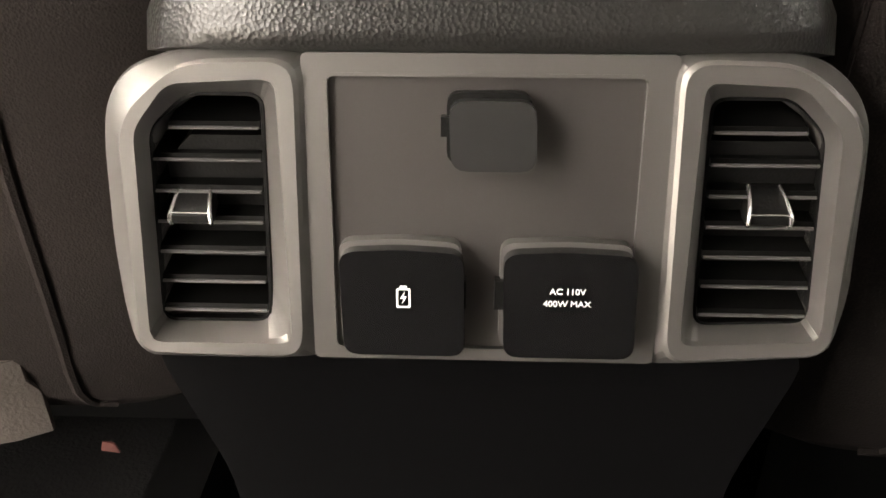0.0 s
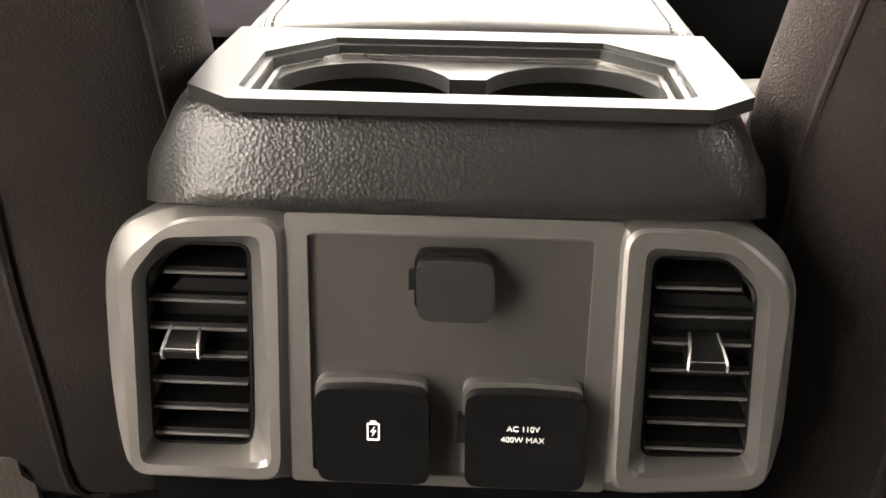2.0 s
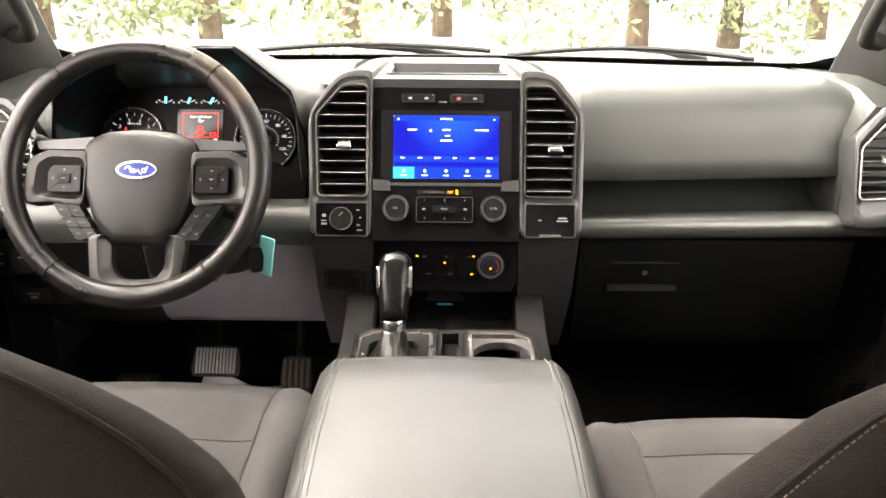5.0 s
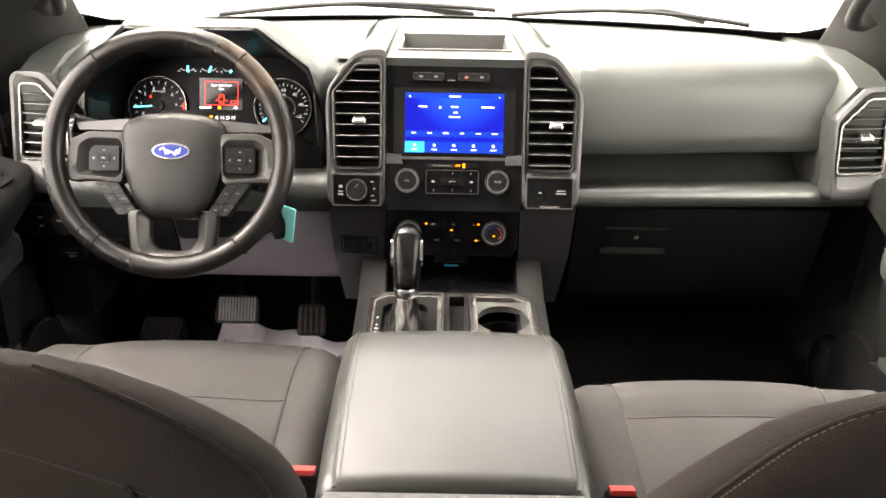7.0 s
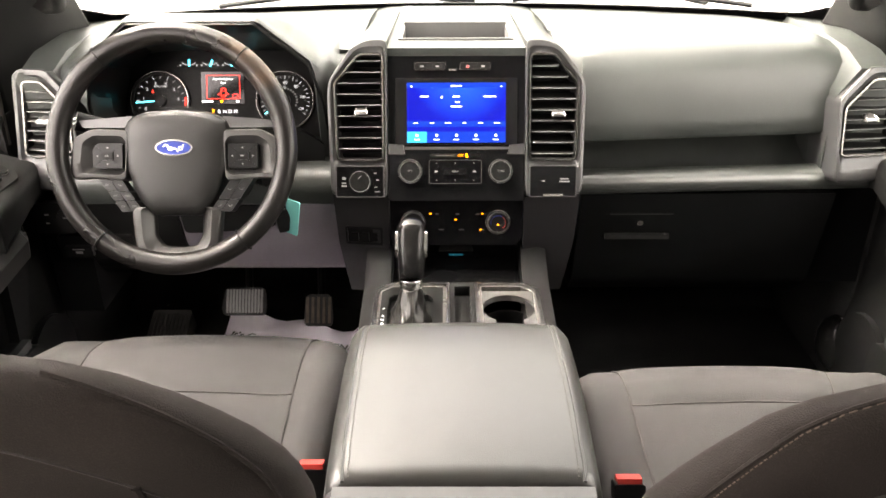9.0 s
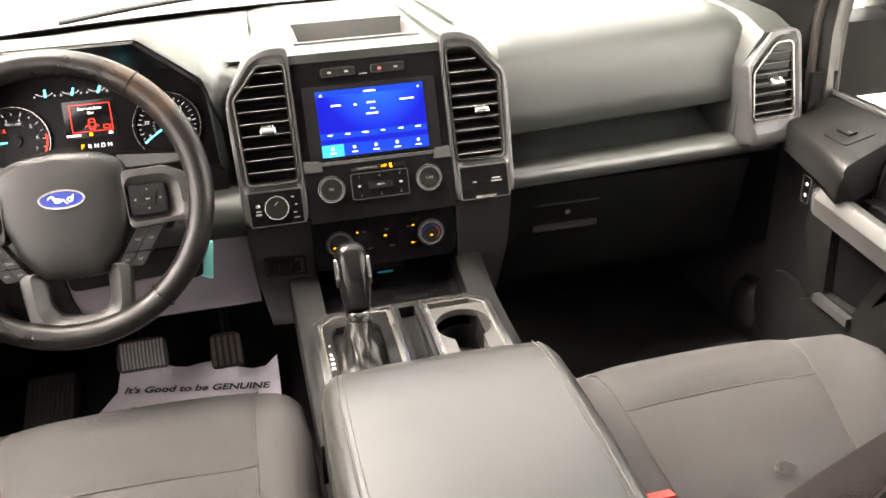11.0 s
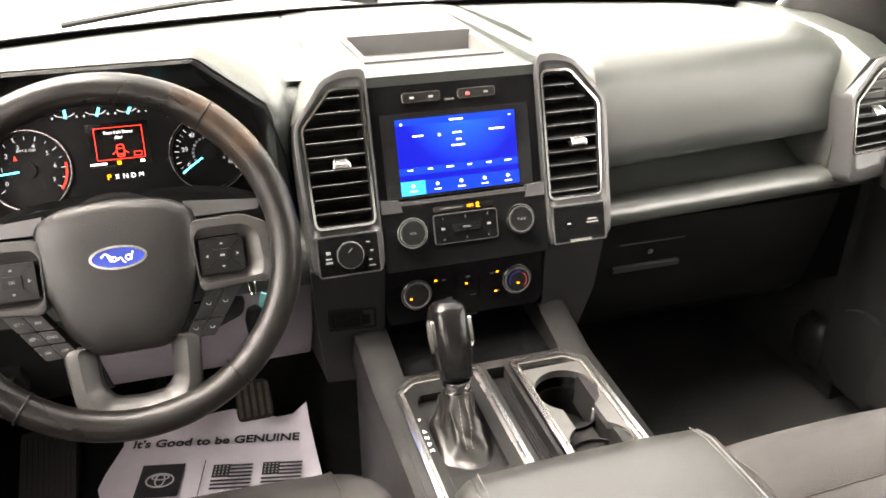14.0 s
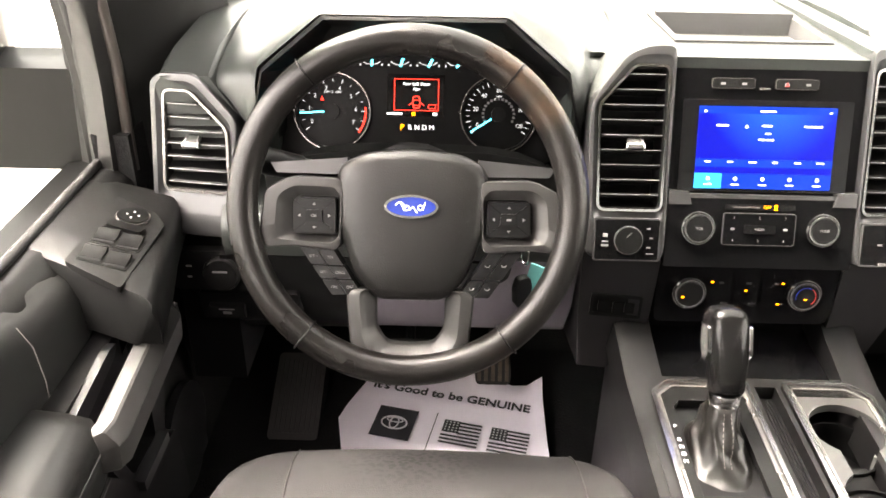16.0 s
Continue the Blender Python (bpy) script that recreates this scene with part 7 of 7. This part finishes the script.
        for yy in (-0.042, -0.001):
            part("switch_well", Shape().prism(rounded([(-0.024, yy - 0.014), (0.034, yy - 0.022), (0.036, yy + 0.006), (-0.022, yy + 0.016)], 0.003), 0, 0.0028, m, 0.0008), SLAT, d)
            for xx, o in ((-0.010, 0.0), (0.019, -0.005)):
                s = Shape()
                s.loft([[m @ Vector((xx + a, yy + o + y, z)) for y, z in ((-0.012, 0.002), (-0.010, 0.0040), (0.002, 0.0045), (0.010, 0.0085), (0.013, 0.0075), (0.012, 0.002))] for a in (-0.0125, 0.0125)])
                sw = part("window_switch", s, SLAT, d, "black window rocker switch")
                part("switch_edge", Shape().box((xx, yy + o + 0.0115, 0.0082), (0.018, 0.0014, 0.0014), m, 0.0004), CHROME, sw)
    else:
        s = Shape()
        s.prism(rounded([(-0.030, -0.020), (0.034, -0.014), (0.034, 0.050), (-0.026, 0.046)], 0.008), -0.006, 0.002, m, 0.001)
        part("switch_plate", s, BLACK, box)
        part("window_switch", Shape().box((0.002, 0.018, 0.003), (0.016, 0.030, 0.005), m, 0.002), SLAT, d, "black window rocker switch")
        # pale sliver on the rocker for the highlight it catches
        part("switch_glint", Shape().box((0.002, 0.010, 0.0057), (0.0024, 0.008, 0.0006), m), LIP, d)
    # pull handle
    s = Shape()
    loops = []
    for y, x, z, h in ((1.098, 0.744, 0.456, 0.034), (1.090, 0.722, 0.450, 0.048), (1.074, 0.714, 0.448, 0.052), (0.976, 0.7115, 0.4425, 0.052), (0.878, 0.709, 0.437, 0.052), (0.864, 0.714, 0.437, 0.050), (0.854, 0.730, 0.439, 0.044)):
        loops.append([(sx * (x + a), y, z + b * h) for a, b in ((0.003, 0.0), (0.0, 0.06), (-0.002, 0.64), (-0.0005, 0.71), (0.009, 0.97), (0.012, 1.0), (0.026, 1.0), (0.029, 0.94), (0.029, 0.08), (0.025, 0.0))])
    s.loft(loops)
    part("pull_handle", s, HANDLE, d, "satin grey pull handle", 22)
    part("handle_foot", Shape().box((sx * 0.78, 1.078, 0.475), (0.12, 0.024, 0.028), bevel=0.006), GREY, d)
    # door opening lever in its cup
    part("lever_cup", Shape().box((sx * 0.800, 0.955, 0.455), (0.05, 0.16, 0.06), bevel=0.008), BLACK, d)
    s = Shape()
    s.prism(rounded([(0.885, 0.452), (1.0, 0.474), (1.012, 0.486), (0.99, 0.490), (0.885, 0.478)], 0.006), 0.766, 0.776, YZ(sx), 0.002)
    part("inner_lever", s, LEVER, d, "chrome door lever")
    # armrest
    s = Shape()
    loops = []
    for y, x, t in ((0.13, 0.722, 0.503), (0.60, 0.722, 0.503), (0.80, 0.724, 0.502), (0.858, 0.728, 0.499), (0.882, 0.736, 0.494), (0.894, 0.752, 0.484)):
        loops.append([(sx * a, y, b) for a, b in ((0.815, t - 0.095), (x + 0.03, t - 0.095), (x + 0.004, t - 0.075), (x, t - 0.03), (x + 0.008, t - 0.006), (x + 0.03, t), (0.815, t + 0.004))])
    s.loft(loops)
    arm = part("armrest", s, HIDE, d, "padded black armrest", 60)
    s = Shape()
    s.tube([(sx * 0.7265, y, 0.418) for y in (0.14, 0.4, 0.6, 0.80)] + [(sx * 0.735, 0.872, 0.415)], 0.002, 6)
    part("arm_trim", s, GREY, arm, "thin pale armrest trim")
    s = Shape()
    s.tube([(sx * 0.7225, y, 0.470) for y in (0.14, 0.4, 0.6)] + [(sx * 0.7245, 0.80, 0.469), (sx * 0.7285, 0.858, 0.466)], 0.0011, 6)
    part("arm_piping", s, LIP, arm, "thin pale piping")
    # lower pocket and the brace that frames the pull cup
    s = Shape()
    s.ring(rounded([(0.30, 0.10), (1.16, 0.10), (1.15, 0.235), (1.03, 0.245), (0.90, 0.392), (0.30, 0.392)], 0.02), rounded([(0.34, 0.13), (0.86, 0.13), (0.90, 0.20), (0.915, 0.285), (0.868, 0.360), (0.34, 0.360)], 0.03), 0.778, 0.815, YZ(sx), 0.006, segs=3)
    part("map_pocket", s, DARK, d, "charcoal moulded pocket frame")
    s = Shape()
    s.ring(rounded([(1.002, 0.252), (1.118, 0.246), (1.172, 0.372), (1.165, 0.45), (1.085, 0.45), (0.93, 0.40)], 0.008), rounded([(1.010, 0.278), (1.090, 0.272), (1.100, 0.40), (1.098, 0.44), (1.06, 0.442), (0.955, 0.40)], 0.006), 0.782, 0.815, YZ(sx), 0.004)
    part("pull_cup_frame", s, DARK, d)
    # flat dark plate just proud of the card imitates the cup's shaded depth
    part("pull_cup_shade", Shape().prism(rounded([(1.008, 0.274), (1.094, 0.268), (1.104, 0.40), (1.100, 0.444), (1.06, 0.446), (0.950, 0.402)], 0.006), 0.800, 0.8165, YZ(sx)), SLAT, d, "flat black plate for the shade in the pull cup")
    s = Shape()
    s.box((sx * 0.783, 1.052, 0.263), (0.030, 0.094, 0.016), bevel=0.005)
    part("bin_lip", s, GREY, d, "satin grey bin lip")
    # lock buttons on the card
    m = frame_at((sx * 0.812, 1.205, 0.430), (0, 1 * sx, 0) if sx < 0 else (0, -1, 0), (0, 0, 1))
    m = frame_at((sx * 0.800, 1.205, 0.430), (0, -sx, 0), (0, 0, 1))
    part("lock_plate", Shape().prism(rect(-0.011, -0.026, 0.011, 0.026, 0.004), -0.02, 0.003, m, 0.001), BLACK, d)
    part("lock_rim", Shape().ring(rect(-0.012, -0.027, 0.012, 0.027, 0.004), rect(-0.010, -0.025, 0.010, 0.025, 0.0035), -0.01, 0.004, m), SILVER, d)
    for dy in (0.011, -0.011):
        part("lock_mark", Shape().disc(0.004, 0.003, 0.0036, m, 14, at=(0, dy)), WHITE, d)
    part("speaker_grille", Shape().disc(0.09, 0, 0.012, frame_at((sx * 0.797, 1.20, 0.16), (0, -sx, 0), (0, 0, 1)), 36, 0.004), BLACK, d)
    # window frame: slanted front post, channel, roof rail, rear post
    s = Shape()
    s.loft([[(sx * a, y + b, z) for a, b in ((0.822, 0.0), (0.845, -0.02), (0.885, -0.02), (0.90, 0.05), (0.83, 0.06))] for y, z in ((1.30, 0.56), (1.305, 0.72), (1.28, 0.86), (1.20, 0.96), (1.03, 1.12), (0.84, 1.29))])
    part("window_post", s, DARK, d, "charcoal front window post", 120)
    s = Shape()
    s.tube([(sx * x, y, z) for x, y, z in ((0.826, 1.285, 0.575), (0.826, 1.292, 0.72), (0.824, 1.268, 0.86), (0.818, 1.19, 0.96), (0.806, 1.02, 1.12), (0.80, 0.83, 1.285))], 0.008, 8)
    part("frame_strip", s, FRAMEGREY, d, "warm grey door frame strip", 60)
    s = Shape()
    s.tube([(sx * 0.868, y, z) for y, z in ((0.14, sill(0.14) + 0.004), (0.5, sill(0.5) + 0.004), (0.82, sill(0.82) + 0.004), (0.9, sill(0.9) + 0.004), (0.98, sill(0.98) + 0.004), (1.1, 0.589), (1.278, 0.590), (1.284, 0.60), (1.288, 0.72), (1.262, 0.86), (1.18, 0.95), (1.01, 1.11), (0.82, 1.275), (0.14, 1.30))], 0.0065, 8)
    part("window_seal", s, RUBBER, d, "black rubber window seal", 60)
    s = Shape()
    s.prism([(0.13, 0.55), (1.31, 0.55), (1.31, 0.72), (1.28, 0.86), (1.03, 1.12), (0.84, 1.29), (0.13, 1.31)], 0.872, 0.875, YZ(sx))
    w = part("window", s, GLASS, d, "clear side window")
    w.visible_shadow = False
    s = Shape()
    s.loft([[(sx * a, 0.13 + b, z) for a, b in ((0.80, -0.01), (0.89, -0.01), (0.89, 0.03), (0.80, 0.03))] for z in (0.55, 0.95, 1.31)])
    part("rear_post", s, DARK, d)
    s = Shape()
    s.tube([(sx * 0.80, 0.10, 1.32), (sx * 0.79, 0.45, 1.32), (sx * 0.775, 0.78, 1.295)], 0.04, 10)
    part("roof_rail", s, LINER, d)
    return d


front_door(-1)
front_door(1)

# ---- side mirrors ----
for sx in (-1, 1):
    mi = thing("side_mirror", (sx * 1.10, 1.33, 0.62), "black side mirror on a broad arm outside the door", "side mirror", "side mirrors")
    MM = frame_at((sx * 1.155, 1.305, 0.70), (0.985, -0.17 * sx, 0), (0, 0.01, 1))
    shell = rounded([(-0.16, -0.135), (0.155, -0.125), (0.16, 0.16), (-0.155, 0.165)], 0.035, 5)
    s = Shape()
    s.loft([[MM @ Vector((x * k, y * k, z)) for x, y in shell] for k, z in ((1.0, 0.0), (1.01, -0.03), (0.95, -0.09), (0.75, -0.135), (0.4, -0.15))])
    part("housing", s, BLACK, mi, "dark moulded mirror housing")
    s = Shape()
    s.ring(shell, rounded([(-0.142, -0.118), (0.138, -0.108), (0.142, 0.143), (-0.138, 0.147)], 0.035, 5), -0.004, 0.010, MM, 0.003)
    part("mirror_rim", s, BLACK, mi)
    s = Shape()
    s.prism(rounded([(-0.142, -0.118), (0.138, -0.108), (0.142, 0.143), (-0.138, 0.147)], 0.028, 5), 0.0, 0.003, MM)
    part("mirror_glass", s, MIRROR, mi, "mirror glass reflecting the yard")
    s = Shape()
    s.loft([[(sx * x, y, z) for y, z in ((1.30, 0.565), (1.38, 0.565), (1.40, 0.62), (1.40, 0.70), (1.36, 0.72), (1.30, 0.71))] for x in (0.88, 0.95, 1.03)])
    part("arm", s, SLAT, mi, "broad dark mirror arm")

# a parked car behind, seen in the side mirror
car = thing("parked_car", (3.3, -3.3, -0.75), "silver parked car standing on the pale yard", "car")
CM = pose(3.3, -3.3, -0.75, 0, 0, 72)
s = Shape()
loops = []
for x, w, lo, top in ((-2.25, 0.70, 0.45, 0.70), (-2.1, 0.84, 0.28, 0.92), (-1.2, 0.90, 0.24, 0.98), (0.0, 0.91, 0.24, 0.98), (1.2, 0.90, 0.24, 0.92), (2.0, 0.82, 0.30, 0.80), (2.25, 0.66, 0.42, 0.66)):
    loops.append([CM @ Vector((x, a, b)) for a, b in ((-w, lo), (w, lo), (w + 0.02, (lo + top) / 2), (w - 0.06, top), (-w + 0.06, top), (-w - 0.02, (lo + top) / 2))])
s.loft(loops)
body = part("body", s, CARPAINT, car, "silver painted body", 50)
s = Shape()
s.loft([[CM @ Vector((x, a, b)) for a, b in ((-w, 0.94), (w, 0.94), (w - 0.16, top), (-w + 0.16, top))] for x, w, top in ((-1.75, 0.80, 0.96), (-1.15, 0.80, 1.36), (-0.2, 0.80, 1.44), (0.5, 0.80, 1.38), (1.25, 0.80, 0.96))])
part("cabin", s, GLOSS, car, "dark glazed cabin")
for x in (-1.35, 1.38):
    for y in (-0.84, 0.84):
        s = Shape()
        s.disc(0.33, -0.11, 0.11, CM @ pose(x, y, 0.33, 90, 0, 0), 28, 0.03)
        w = part("wheel", s, RUBBER, car, "black tyre on a pale rim")
        s = Shape()
        s.disc(0.20, -0.115, 0.115, CM @ pose(x, y, 0.33, 90, 0, 0), 20, 0.01)
        part("rim", s, SILVER, w)
for y in (-0.62, 0.62):
    s = Shape()
    s.loft([[CM @ Vector((x, y + a, z)) for a, z in ((-0.17, 0.60), (0.17, 0.60), (0.15, 0.74), (-0.15, 0.74))] for x in (1.95, 2.14)])
    part("headlamp", s, GLOSS, car, "dark glazed headlamp")
s = Shape()
s.loft([[CM @ Vector((x, a, z)) for a, z in ((-0.42, 0.34), (0.42, 0.34), (0.48, 0.54), (-0.48, 0.54))] for x in (2.05, 2.27)])
part("grille", s, GLOSS, car, "black front grille")
cover_ = thing("kick_panel_cover", (0.80, 1.34, 0.05), "dark rounded cover low beside the passenger footwell", "cover")
s = Shape()
loops = []
for k, x in ((1.0, 0.822), (0.98, 0.808), (0.88, 0.795), (0.68, 0.786), (0.35, 0.780), (0.05, 0.778)):
    loops.append([(x, 1.335 + 0.052 * k * math.copysign(abs(math.cos(q)) ** 0.8, math.cos(q)), 0.105 + 0.060 * k * math.copysign(abs(math.sin(q)) ** 0.8, math.sin(q))) for q in [2 * math.pi * i / 28 for i in range(28)]])
s.loft(loops)
part("dome", s, DARK, cover_, "", 60)
part("rim", Shape().tube([(0.812, 1.335 + 0.054 * math.cos(q), 0.105 + 0.062 * math.sin(q)) for q in [2 * math.pi * i / 28 for i in range(28)]], 0.003, 6, closed=True), BLACK, cover_)
scrap = thing("belt_tongue", (0.36, 0.60, 0.375), "pale metal seat belt tongue lying on the cloth seat", "seat belt")
m = frame_at((0.362, 0.603, 0.394), (0.88, -0.42, 0.10), (0.30, 0.75, 0.55))
part("plate", Shape().prism(rounded([(-0.012, -0.006), (0.010, -0.006), (0.013, 0.002), (0.0, 0.007), (-0.010, 0.006)], 0.003), -0.001, 0.001, m, 0.0005), PLATE, scrap, "pale plate")
part("loop", Shape().box((-0.010, -0.002, 0.002), (0.005, 0.010, 0.004), m, 0.001), SILVER, scrap)
flap = thing("seat_skirt", (-0.32, 0.44, 0.15), "beige felt skirt hanging under the driver's seat back", "seat skirt")
s = Shape()
s.sheet([[(x, 0.428 + 0.010 * math.sin(x * 60) - 0.012 * (z > 0.2), z) for z in (0.150, 0.168, 0.186, 0.204, 0.222)] for x in [-0.58 + 0.02 * i for i in range(15)]], (0, 0.004, 0))
part("felt", s, BEIGE, flap, "", 60)
label_ = thing("seat_label", (-0.252, 0.42, 0.147), "small red cloth label below the seat back", "label")
part("cloth", Shape().prism(rounded([(-0.260, 0.148), (-0.247, 0.146), (-0.250, 0.154), (-0.258, 0.156)], 0.001), -0.421, -0.4195, Matrix(((1, 0, 0, 0), (0, 0, -1, 0), (0, 1, 0, 0), (0, 0, 0, 1))), 0.0003), MAROON, label_)
